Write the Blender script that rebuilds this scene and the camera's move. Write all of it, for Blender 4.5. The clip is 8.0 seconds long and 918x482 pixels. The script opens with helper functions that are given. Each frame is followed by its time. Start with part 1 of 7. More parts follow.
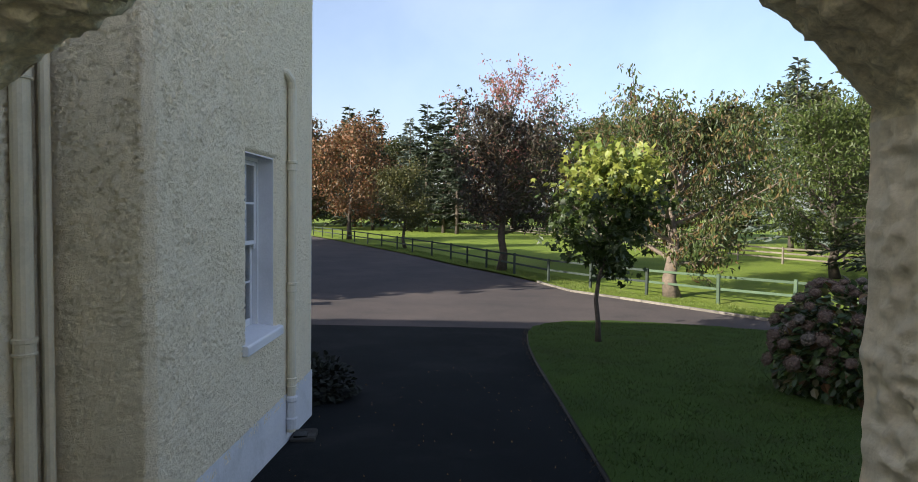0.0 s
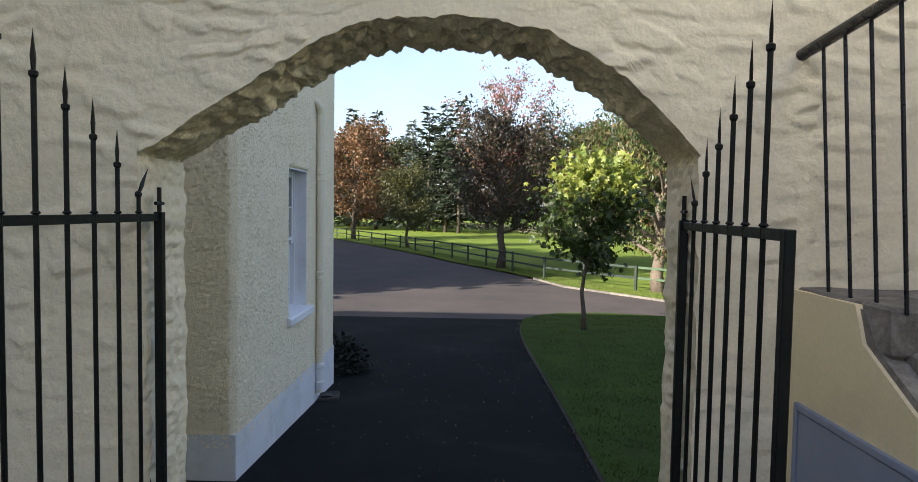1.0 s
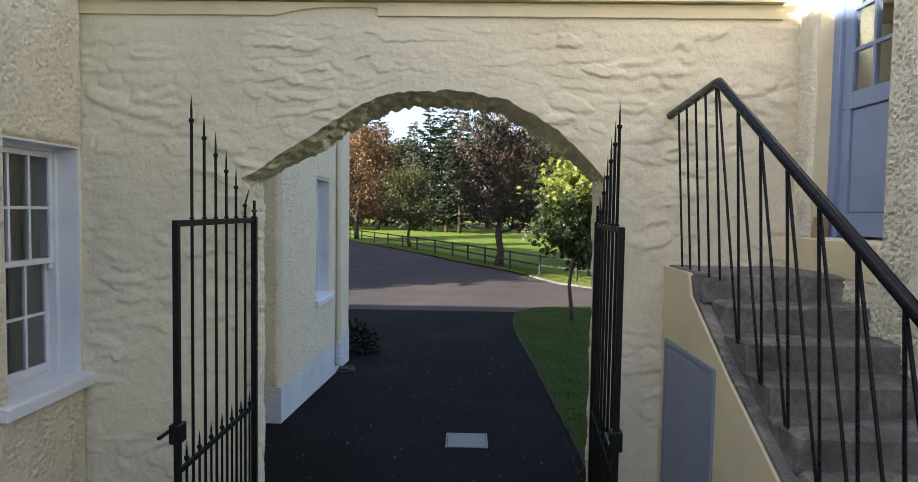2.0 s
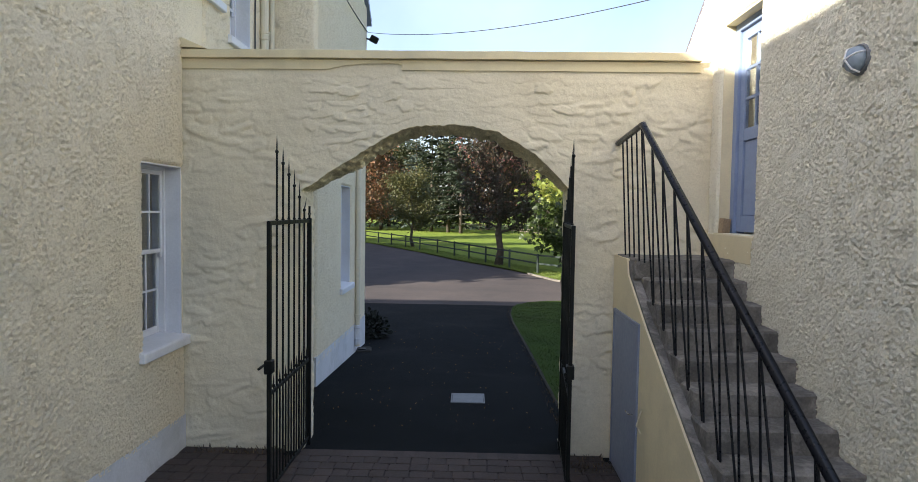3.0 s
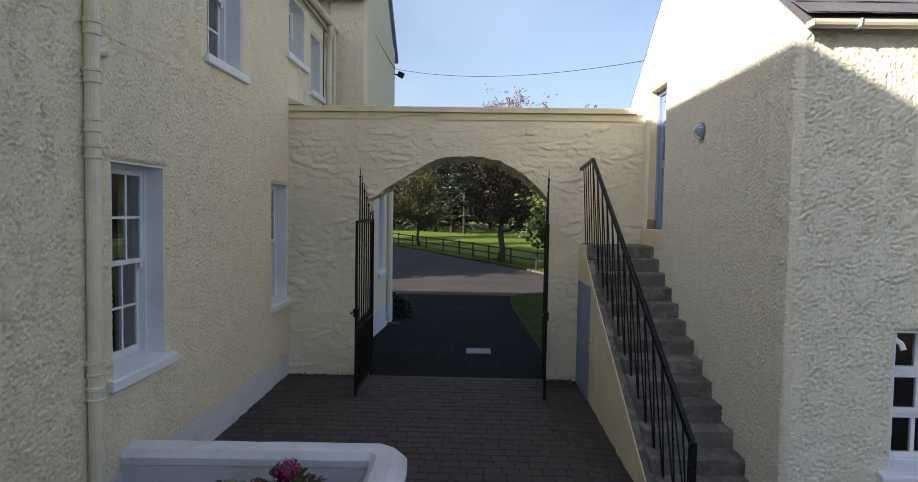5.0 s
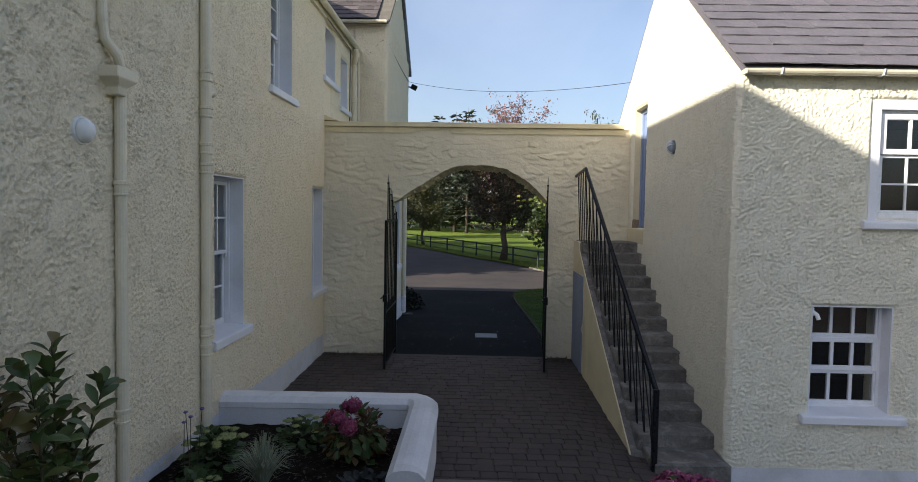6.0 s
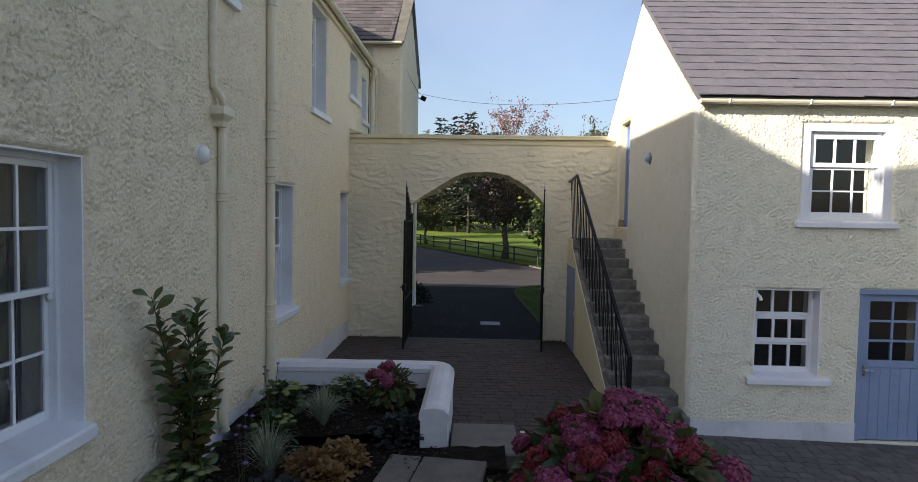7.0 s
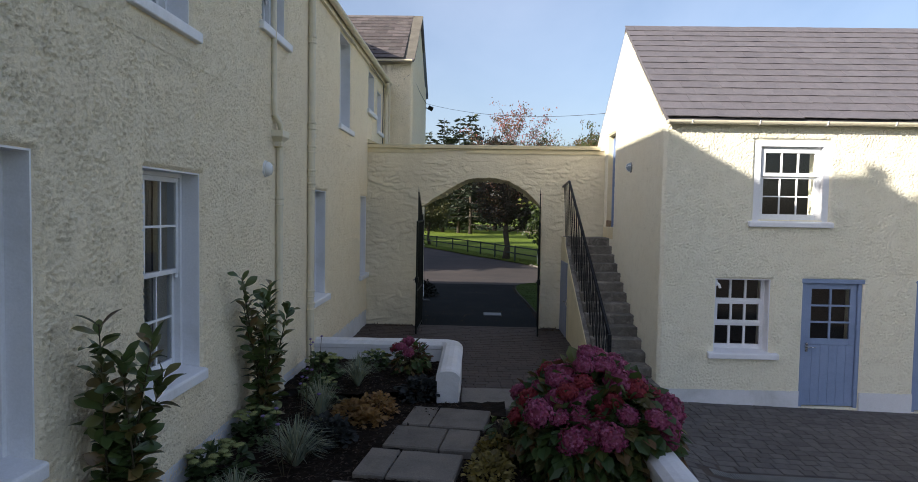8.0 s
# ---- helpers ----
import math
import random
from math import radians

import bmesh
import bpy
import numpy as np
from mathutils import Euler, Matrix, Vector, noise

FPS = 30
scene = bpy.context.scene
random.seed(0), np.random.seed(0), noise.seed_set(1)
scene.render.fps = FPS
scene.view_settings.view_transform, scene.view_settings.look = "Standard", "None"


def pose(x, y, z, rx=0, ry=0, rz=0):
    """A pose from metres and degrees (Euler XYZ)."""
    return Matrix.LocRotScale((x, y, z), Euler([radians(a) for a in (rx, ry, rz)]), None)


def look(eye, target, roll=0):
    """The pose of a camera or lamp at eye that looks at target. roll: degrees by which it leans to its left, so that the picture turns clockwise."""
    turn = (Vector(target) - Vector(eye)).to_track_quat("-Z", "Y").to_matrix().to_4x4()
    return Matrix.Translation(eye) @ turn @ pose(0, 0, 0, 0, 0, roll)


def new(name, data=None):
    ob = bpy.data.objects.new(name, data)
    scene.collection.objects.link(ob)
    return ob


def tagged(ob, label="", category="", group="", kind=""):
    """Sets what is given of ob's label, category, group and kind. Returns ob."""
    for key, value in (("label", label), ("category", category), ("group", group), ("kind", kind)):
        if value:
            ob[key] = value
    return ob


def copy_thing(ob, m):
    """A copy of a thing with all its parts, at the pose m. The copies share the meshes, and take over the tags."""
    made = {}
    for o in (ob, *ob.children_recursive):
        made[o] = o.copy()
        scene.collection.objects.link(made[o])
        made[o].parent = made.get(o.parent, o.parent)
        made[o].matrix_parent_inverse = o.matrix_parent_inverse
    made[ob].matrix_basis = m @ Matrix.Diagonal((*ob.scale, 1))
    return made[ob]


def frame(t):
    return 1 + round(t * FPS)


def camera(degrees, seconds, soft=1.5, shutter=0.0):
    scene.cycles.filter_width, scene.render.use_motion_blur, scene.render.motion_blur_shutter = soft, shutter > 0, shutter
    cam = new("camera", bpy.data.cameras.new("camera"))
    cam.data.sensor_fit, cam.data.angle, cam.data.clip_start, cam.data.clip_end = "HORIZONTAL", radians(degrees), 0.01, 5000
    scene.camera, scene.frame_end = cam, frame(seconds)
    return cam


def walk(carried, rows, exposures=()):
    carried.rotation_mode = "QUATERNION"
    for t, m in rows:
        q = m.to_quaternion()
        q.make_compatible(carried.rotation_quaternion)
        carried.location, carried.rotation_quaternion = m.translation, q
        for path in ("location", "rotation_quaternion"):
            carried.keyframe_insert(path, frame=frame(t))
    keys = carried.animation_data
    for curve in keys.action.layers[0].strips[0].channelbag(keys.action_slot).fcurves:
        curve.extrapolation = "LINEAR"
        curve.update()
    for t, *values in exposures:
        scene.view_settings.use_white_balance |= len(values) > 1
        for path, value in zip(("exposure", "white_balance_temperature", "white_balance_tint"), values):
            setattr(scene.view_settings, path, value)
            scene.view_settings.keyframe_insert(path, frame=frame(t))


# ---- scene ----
cam = camera(73.0, 8.0, soft=0.85)
# seconds, eye x, y, z, then yaw, pitch and roll in degrees
PATH = [
    (0.0, -0.013, -0.111, 2.494, 0.682, -2.812, 0.902),
    (0.5, 0.036, -0.963, 2.520, 0.776, -2.833, 0.938),
    (1.0, 0.091, -1.825, 2.534, 0.886, -2.838, 0.928),
    (1.5, 0.159, -2.695, 2.557, 0.929, -2.839, 0.915),
    (2.8, 0.212, -4.961, 2.600, 1.117, -2.813, 0.878),
    (3.0, 0.212, -5.301, 2.606, 1.129, -2.802, 0.880),
    (3.5, 0.195, -6.118, 2.613, 1.172, -2.765, 0.900),
    (4.0, 0.169, -6.941, 2.622, 1.207, -2.746, 0.935),
    (4.5, 0.129, -7.741, 2.635, 1.238, -2.750, 0.933),
    (5.8, -0.063, -9.817, 2.660, 1.430, -2.762, 0.988),
    (6.0, -0.091, -10.140, 2.665, 1.448, -2.767, 0.989),
    (6.5, -0.154, -10.948, 2.677, 1.510, -2.753, 0.996),
    (7.0, -0.202, -11.783, 2.681, 1.526, -2.744, 1.001),
    (7.5, -0.242, -12.602, 2.687, 1.631, -2.719, 1.008),
    (8.0, -0.260, -13.427, 2.699, 1.659, -2.678, 1.021),
]


def eye_pose(x, y, z, yaw, pitch, roll):
    a, b = radians(yaw), radians(pitch)
    way = Vector((-math.sin(a) * math.cos(b), math.cos(a) * math.cos(b), math.sin(b)))
    eye = Vector((x, y, z))
    return look(eye, eye + way, roll)


walk(cam, [(r[0], eye_pose(*r[1:])) for r in PATH], [(0.0, 1.25), (0.5, 1.33), (1.0, 1.60), (1.5, 1.70), (2.8, 1.68), (3.5, 1.47), (4.0, 1.27), (4.5, 1.10), (5.8, 0.88), (6.5, 0.86), (8.0, 0.87)])

# ---- sky and sun ----
SUN = Vector((-1.0, -0.73, 0.54)).normalized()
world = bpy.data.worlds.new("sky")
scene.world = world
world.use_nodes = True
wn = world.node_tree.nodes
wl = world.node_tree.links
wn.clear()
sky = wn.new("ShaderNodeTexSky")
sky.sky_type = "NISHITA"
sky.sun_disc = False
sky.sun_elevation = math.asin(SUN.z)
sky.sun_rotation = math.atan2(SUN.x, SUN.y)
sky.air_density = 1.0
sky.dust_density = 2.4
sky.ozone_density = 2.4
cloud = wn.new("ShaderNodeTexNoise")
cloud.inputs["Scale"].default_value = 1.6
cloud.inputs["Detail"].default_value = 7.0
cloud.inputs["Roughness"].default_value = 0.55
cloud.inputs["Distortion"].default_value = 0.5
ramp = wn.new("ShaderNodeMapRange")
ramp.inputs["From Min"].default_value = 0.25
ramp.inputs["From Max"].default_value = 0.80
ramp.inputs["To Max"].default_value = 0.11
mixer = wn.new("ShaderNodeMix")
mixer.data_type = "RGBA"
mixer.inputs[7].default_value = (15.0, 15.6, 16.8, 1.0)
bg = wn.new("ShaderNodeBackground")
bg.inputs["Strength"].default_value = 0.098
wout = wn.new("ShaderNodeOutputWorld")
wl.new(cloud.outputs["Fac"], ramp.inputs["Value"])
wl.new(ramp.outputs["Result"], mixer.inputs[0])
wl.new(sky.outputs["Color"], mixer.inputs[6])
tint = wn.new("ShaderNodeMix")
tint.data_type = "RGBA"
tint.blend_type = "MULTIPLY"
tint.inputs[0].default_value = 1.0
tint.inputs[7].default_value = (1.01, 0.98, 1.01, 1.0)
wl.new(mixer.outputs[2], tint.inputs[6])
wl.new(tint.outputs[2], bg.inputs["Color"])
wl.new(bg.outputs["Background"], wout.inputs["Surface"])

sun = new("sun", bpy.data.lights.new("sun", "SUN"))
sun.data.energy = 5.0
sun.data.angle = radians(0.53)
sun.data.color = (1.0, 0.93, 0.82)
sun.matrix_world = look(SUN * 60.0, (0, 0, 0))

# ---- materials ----


def node_mat(name):
    m = bpy.data.materials.new(name)
    m.use_nodes = True
    n = m.node_tree.nodes
    return m, n, m.node_tree.links, n["Principled BSDF"]


def noise_node(n, l, co, scale, detail=4.0, rough=0.6, distortion=0.0):
    t = n.new("ShaderNodeTexNoise")
    t.inputs["Scale"].default_value = scale
    t.inputs["Detail"].default_value = detail
    t.inputs["Roughness"].default_value = rough
    t.inputs["Distortion"].default_value = distortion
    l.new(co, t.inputs["Vector"])
    return t.outputs["Fac"]


def map_range(n, l, v, a, b, c, d):
    t = n.new("ShaderNodeMapRange")
    for key, val in (("From Min", a), ("From Max", b), ("To Min", c), ("To Max", d)):
        t.inputs[key].default_value = val
    l.new(v, t.inputs["Value"])
    return t.outputs["Result"]


def blend(n, l, fac, a, b, mode="MIX"):
    t = n.new("ShaderNodeMix")
    t.data_type = "RGBA"
    t.blend_type = mode
    for slot, v in ((0, fac), (6, a), (7, b)):
        if isinstance(v, (float, int)):
            t.inputs[slot].default_value = v
        elif isinstance(v, tuple):
            t.inputs[slot].default_value = (*v[:3], 1.0)
        else:
            l.new(v, t.inputs[slot])
    return t.outputs[2]


def surface(name, c1, c2, rough=0.75, coarse=1.5, fine=40.0, bump=0.004, stain=None, stain_scale=0.7,
            stain_amount=0.5, by_object=0.0, by_island=0.0, metal=0.0, bump_scale=None, fine_amount=0.25, spec=0.4):
    """A worn surface: two colours mixed at a coarse scale, fine grain, stains and relief."""
    m, n, l, p = node_mat(name)
    co = n.new("ShaderNodeTexCoord").outputs["Object"]
    if by_object:
        info = n.new("ShaderNodeObjectInfo")
        off = n.new("ShaderNodeVectorMath")
        off.operation = "ADD"
        wide = n.new("ShaderNodeMath")
        wide.operation = "MULTIPLY"
        wide.inputs[1].default_value = 37.0
        l.new(info.outputs["Random"], wide.inputs[0])
        l.new(co, off.inputs[0])
        l.new(wide.outputs[0], off.inputs[1])
        co = off.outputs[0]
    f = map_range(n, l, noise_node(n, l, co, coarse, 5), 0.3, 0.7, 0, 1)
    col = blend(n, l, f, c1, c2)
    g = map_range(n, l, noise_node(n, l, co, fine, 3), 0.25, 0.75, 1 - fine_amount, 1 + fine_amount)
    col = blend(n, l, 1.0, col, g, "MULTIPLY")
    if stain:
        s = map_range(n, l, noise_node(n, l, co, stain_scale, 8, 0.7, 0.6), 0.5, 0.72, 0, stain_amount)
        col = blend(n, l, s, col, stain)
    if by_object or by_island:
        if by_object:
            r = n.new("ShaderNodeObjectInfo").outputs["Random"]
        else:
            r = n.new("ShaderNodeNewGeometry").outputs["Random Per Island"]
        k = by_object or by_island
        col = blend(n, l, 1.0, col, map_range(n, l, r, 0, 1, 1 - k, 1 + k), "MULTIPLY")
    l.new(col, p.inputs["Base Color"])
    p.inputs["Metallic"].default_value = metal
    p.inputs["Specular IOR Level"].default_value = spec
    l.new(map_range(n, l, noise_node(n, l, co, fine * 0.5, 3), 0.3, 0.7, max(0.02, rough - 0.1), min(1, rough + 0.1)), p.inputs["Roughness"])
    if bump:
        b = n.new("ShaderNodeBump")
        b.inputs["Strength"].default_value = 0.8
        b.inputs["Distance"].default_value = bump
        l.new(noise_node(n, l, co, bump_scale or fine, 5, 0.6), b.inputs["Height"])
        l.new(b.outputs["Normal"], p.inputs["Normal"])
    return m


def roughcast(name, c1, c2, moss):
    """Painted pebble dash: coarse lumps, small grit, shade painted in the pits, faint weather stains."""
    m, n, l, p = node_mat(name)
    co = n.new("ShaderNodeTexCoord").outputs["Object"]
    warp = n.new("ShaderNodeTexNoise")
    warp.inputs["Scale"].default_value = 14.0
    l.new(co, warp.inputs["Vector"])
    mixv = n.new("ShaderNodeMix")
    mixv.data_type = "VECTOR"
    mixv.inputs[0].default_value = 0.05
    l.new(co, mixv.inputs[4])
    l.new(warp.outputs["Color"], mixv.inputs[5])
    vor = n.new("ShaderNodeTexVoronoi")
    vor.feature = "F1"
    vor.inputs["Scale"].default_value = 60.0
    vor.inputs["Randomness"].default_value = 1.0
    l.new(mixv.outputs[1], vor.inputs["Vector"])
    lumps = map_range(n, l, vor.outputs["Distance"], 0.1, 0.7, 0.7, 0.0)
    grit = noise_node(n, l, co, 45.0, 7, 0.72, 1.0)
    patch = noise_node(n, l, co, 7.0, 3)
    add = n.new("ShaderNodeMath")
    add.operation = "ADD"
    l.new(map_range(n, l, grit, 0.3, 0.7, 0, 1.6), add.inputs[0])
    l.new(lumps, add.inputs[1])
    h = n.new("ShaderNodeMath")
    h.operation = "MULTIPLY"
    l.new(add.outputs[0], h.inputs[0])
    l.new(map_range(n, l, patch, 0.3, 0.7, 0.55, 1.1), h.inputs[1])
    b = n.new("ShaderNodeBump")
    b.inputs["Strength"].default_value = 1.0
    b.inputs["Distance"].default_value = 0.0045
    l.new(h.outputs[0], b.inputs["Height"])
    l.new(b.outputs["Normal"], p.inputs["Normal"])
    col = blend(n, l, map_range(n, l, noise_node(n, l, co, 0.8, 6), 0.35, 0.65, 0, 1), c1, c2)
    # Base colour darkened in the pits to paint the shade there.
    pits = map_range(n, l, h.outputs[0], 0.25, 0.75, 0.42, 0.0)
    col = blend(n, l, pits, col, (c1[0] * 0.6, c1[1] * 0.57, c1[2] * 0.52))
    drip = n.new("ShaderNodeMapping")
    drip.inputs["Scale"].default_value = (2.4, 2.4, 0.35)
    l.new(co, drip.inputs["Vector"])
    s = map_range(n, l, noise_node(n, l, drip.outputs["Vector"], 1.6, 8, 0.7), 0.54, 0.80, 0, 0.18)
    col = blend(n, l, s, col, moss)
    l.new(col, p.inputs["Base Color"])
    p.inputs["Roughness"].default_value = 0.85
    p.inputs["Specular IOR Level"].default_value = 0.25
    return m


def leafy(name, colours, rough=0.5, glow=0.35):
    """Foliage whose leaves differ one by one, with light passing through."""
    m, n, l, p = node_mat(name)
    r = n.new("ShaderNodeNewGeometry").outputs["Random Per Island"]
    ramp = n.new("ShaderNodeValToRGB")
    ramp.color_ramp.elements[0].color = (*colours[0], 1)
    ramp.color_ramp.elements[1].color = (*colours[-1], 1)
    for i, c in enumerate(colours[1:-1], 1):
        e = ramp.color_ramp.elements.new(i / (len(colours) - 1))
        e.color = (*c, 1)
    l.new(r, ramp.inputs["Fac"])
    co = n.new("ShaderNodeTexCoord").outputs["Object"]
    v = map_range(n, l, noise_node(n, l, co, 1.3, 3), 0.3, 0.7, 0.75, 1.25)
    col = blend(n, l, 1.0, ramp.outputs["Color"], v, "MULTIPLY")
    l.new(col, p.inputs["Base Color"])
    p.inputs["Roughness"].default_value = rough
    tr = n.new("ShaderNodeBsdfTranslucent")
    l.new(col, tr.inputs["Color"])
    mx = n.new("ShaderNodeMixShader")
    mx.inputs["Fac"].default_value = glow
    l.new(p.outputs["BSDF"], mx.inputs[1])
    l.new(tr.outputs["BSDF"], mx.inputs[2])
    l.new(mx.outputs["Shader"], n["Material Output"].inputs["Surface"])
    return m


def glass_mat(name):
    m, n, l, p = node_mat(name)
    p.inputs["Base Color"].default_value = (0.93, 0.96, 0.95, 1)
    p.inputs["Transmission Weight"].default_value = 1.0
    p.inputs["Roughness"].default_value = 0.0
    p.inputs["IOR"].default_value = 1.45
    b = n.new("ShaderNodeBump")
    b.inputs["Strength"].default_value = 0.05
    b.inputs["Distance"].default_value = 0.002
    l.new(noise_node(n, l, n.new("ShaderNodeTexCoord").outputs["Object"], 3.0, 2), b.inputs["Height"])
    l.new(b.outputs["Normal"], p.inputs["Normal"])
    return m


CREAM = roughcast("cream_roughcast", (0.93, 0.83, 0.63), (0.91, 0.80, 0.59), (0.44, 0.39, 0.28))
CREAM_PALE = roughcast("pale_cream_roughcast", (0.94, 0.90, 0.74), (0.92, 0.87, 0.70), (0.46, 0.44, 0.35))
STONE = surface("painted_rubble", (0.78, 0.71, 0.54), (0.71, 0.64, 0.48), 0.8, 1.2, 60, 0.010, (0.52, 0.45, 0.30), 1.6, 0.3, bump_scale=26, fine_amount=0.08)
# Ochre stands for light thrown up off the grass, over weathered limewash.
SOFFIT = surface("weathered_limewash", (0.84, 0.76, 0.52), (0.60, 0.52, 0.34), 0.9, 4, 45, 0.020, (0.34, 0.28, 0.17), 3.0, 0.5, bump_scale=18)
RENDER = surface("smooth_cream_render", (0.77, 0.68, 0.45), (0.70, 0.61, 0.40), 0.75, 1.5, 70, 0.004, (0.45, 0.40, 0.27), 1.0, 0.4, bump_scale=6, fine_amount=0.06)
WHITE = surface("white_paint", (0.80, 0.81, 0.84), (0.74, 0.75, 0.79), 0.5, 2.5, 60, 0.002, (0.5, 0.5, 0.47), 1.8, 0.35, fine_amount=0.05)
WHITE_WALL = surface("white_masonry_paint", (0.72, 0.72, 0.74), (0.64, 0.65, 0.68), 0.7, 2.0, 50, 0.005, (0.35, 0.36, 0.32), 1.2, 0.5, bump_scale=14, fine_amount=0.07)
PVC = surface("white_plastic", (0.82, 0.83, 0.85), (0.79, 0.80, 0.82), 0.3, 2, 30, 0.0, fine_amount=0.03)
PIPE = surface("cream_pipe_paint", (0.76, 0.69, 0.53), (0.69, 0.63, 0.48), 0.45, 1.5, 50, 0.002, (0.40, 0.37, 0.28), 2.0, 0.4, fine_amount=0.06)
IRON = surface("black_iron_paint", (0.007, 0.008, 0.008), (0.011, 0.013, 0.012), 0.42, 3, 60, 0.001, (0.035, 0.024, 0.014), 6.0, 0.25, spec=0.18)
RAILPAINT = surface("black_gloss_paint", (0.007, 0.008, 0.011), (0.011, 0.012, 0.016), 0.32, 3, 60, 0.001, spec=0.25)
BLUE = surface("blue_door_paint", (0.245, 0.315, 0.475), (0.215, 0.285, 0.44), 0.45, 2, 50, 0.001, (0.12, 0.16, 0.26), 2.5, 0.3, fine_amount=0.05)
GREYBLUE = surface("grey_blue_paint", (0.26, 0.30, 0.40), (0.22, 0.26, 0.36), 0.5, 2, 50, 0.001, (0.16, 0.17, 0.2), 2.5, 0.3, fine_amount=0.05)
CONCRETE = surface("dark_worn_concrete", (0.20, 0.185, 0.165), (0.10, 0.093, 0.083), 0.9, 3.5, 45, 0.010, (0.42, 0.39, 0.35), 5.0, 0.6, bump_scale=30, by_object=0.15)
BRICK = surface("clay_paver", (0.072, 0.053, 0.046), (0.054, 0.042, 0.037), 0.85, 3, 90, 0.003, (0.058, 0.051, 0.045), 1.5, 0.6, by_object=0.12)
BRICK_FAR = surface("clay_paver_joined", (0.072, 0.053, 0.046), (0.054, 0.042, 0.037), 0.85, 3, 90, 0.003, (0.058, 0.051, 0.045), 1.5, 0.6, by_island=0.12)
PAVER = surface("grey_paver", (0.115, 0.105, 0.102), (0.082, 0.077, 0.078), 0.85, 7, 80, 0.003, (0.06, 0.057, 0.055), 2.0, 0.5, by_island=0.2)
JOINT = surface("sanded_joint", (0.070, 0.055, 0.048), (0.056, 0.046, 0.041), 0.95, 5, 90, 0.004)
ASPHALT = surface("asphalt", (0.013, 0.0155, 0.0165), (0.0085, 0.010, 0.011), 0.85, 0.45, 130, 0.006, (0.027, 0.0275, 0.027), 0.55, 0.6, bump_scale=160, fine_amount=0.5, spec=0.05)
# Paler pink copy of the tarmac: warm sun put into its colour.
ROAD_SUNNED = surface("worn_pink_tarmac", (0.082, 0.068, 0.063), (0.055, 0.048, 0.047), 0.9, 0.4, 110, 0.005, (0.040, 0.038, 0.038), 0.35, 0.75, bump_scale=120, fine_amount=0.3, spec=0.2)
EDGING = surface("dark_stone_edging", (0.055, 0.05, 0.042), (0.035, 0.032, 0.028), 0.9, 5, 60, 0.004, by_object=0.3)
KERB = surface("concrete_kerb", (0.17, 0.155, 0.13), (0.11, 0.10, 0.085), 0.9, 4, 50, 0.004, by_object=0.2)
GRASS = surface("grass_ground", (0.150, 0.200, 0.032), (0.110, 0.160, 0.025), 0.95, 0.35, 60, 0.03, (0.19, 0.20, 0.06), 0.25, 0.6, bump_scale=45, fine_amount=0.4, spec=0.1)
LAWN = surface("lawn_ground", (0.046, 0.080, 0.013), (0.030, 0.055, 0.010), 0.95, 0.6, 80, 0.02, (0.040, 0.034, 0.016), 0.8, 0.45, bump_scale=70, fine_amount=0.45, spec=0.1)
SLATE = surface("roof_slate", (0.150, 0.135, 0.148), (0.115, 0.108, 0.120), 0.6, 5, 60, 0.002, (0.20, 0.19, 0.19), 4.0, 0.3, by_object=0.05)
SLATE_FAR = surface("roof_slate_joined", (0.150, 0.135, 0.148), (0.115, 0.108, 0.120), 0.6, 3, 60, 0.002, (0.20, 0.19, 0.19), 2.0, 0.3, by_island=0.05)
SLATE_OLD = surface("old_roof_slate", (0.105, 0.085, 0.085), (0.075, 0.066, 0.068), 0.75, 4, 50, 0.004, (0.16, 0.15, 0.13), 3.0, 0.5, by_object=0.3)
RIDGE = surface("ridge_tile_clay", (0.13, 0.115, 0.12), (0.10, 0.09, 0.095), 0.8, 4, 50, 0.004, (0.2, 0.19, 0.17), 3.0, 0.5)
FLAG = surface("sandstone_flag", (0.20, 0.175, 0.15), (0.15, 0.135, 0.12), 0.9, 3, 60, 0.004, (0.09, 0.08, 0.07), 3.0, 0.6, by_object=0.18)
SOIL = surface("bark_mulch", (0.017, 0.012, 0.010), (0.010, 0.008, 0.006), 0.95, 6, 60, 0.03, (0.05, 0.034, 0.022), 8.0, 0.6, bump_scale=40, spec=0.08)
# Near-black plaster: the rooms' lack of light is put into the colour.
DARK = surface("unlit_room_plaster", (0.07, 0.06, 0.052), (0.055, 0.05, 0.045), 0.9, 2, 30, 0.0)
CURTAIN = surface("pale_curtain_cloth", (0.40, 0.39, 0.36), (0.34, 0.33, 0.31), 0.95, 3, 90, 0.001)
STEEL = surface("galvanised_steel", (0.24, 0.25, 0.26), (0.18, 0.19, 0.20), 0.6, 6, 60, 0.001, metal=0.3)
CHROME = surface("brushed_chrome", (0.6, 0.6, 0.6), (0.5, 0.5, 0.5), 0.25, 6, 60, 0.0, metal=1.0)
OPAL = surface("opal_lamp_glass", (0.78, 0.79, 0.79), (0.74, 0.75, 0.75), 0.25, 4, 30, 0.0, fine_amount=0.03)
LENSGREY = surface("ribbed_lamp_glass", (0.30, 0.36, 0.42), (0.25, 0.31, 0.37), 0.15, 4, 30, 0.0, fine_amount=0.05)
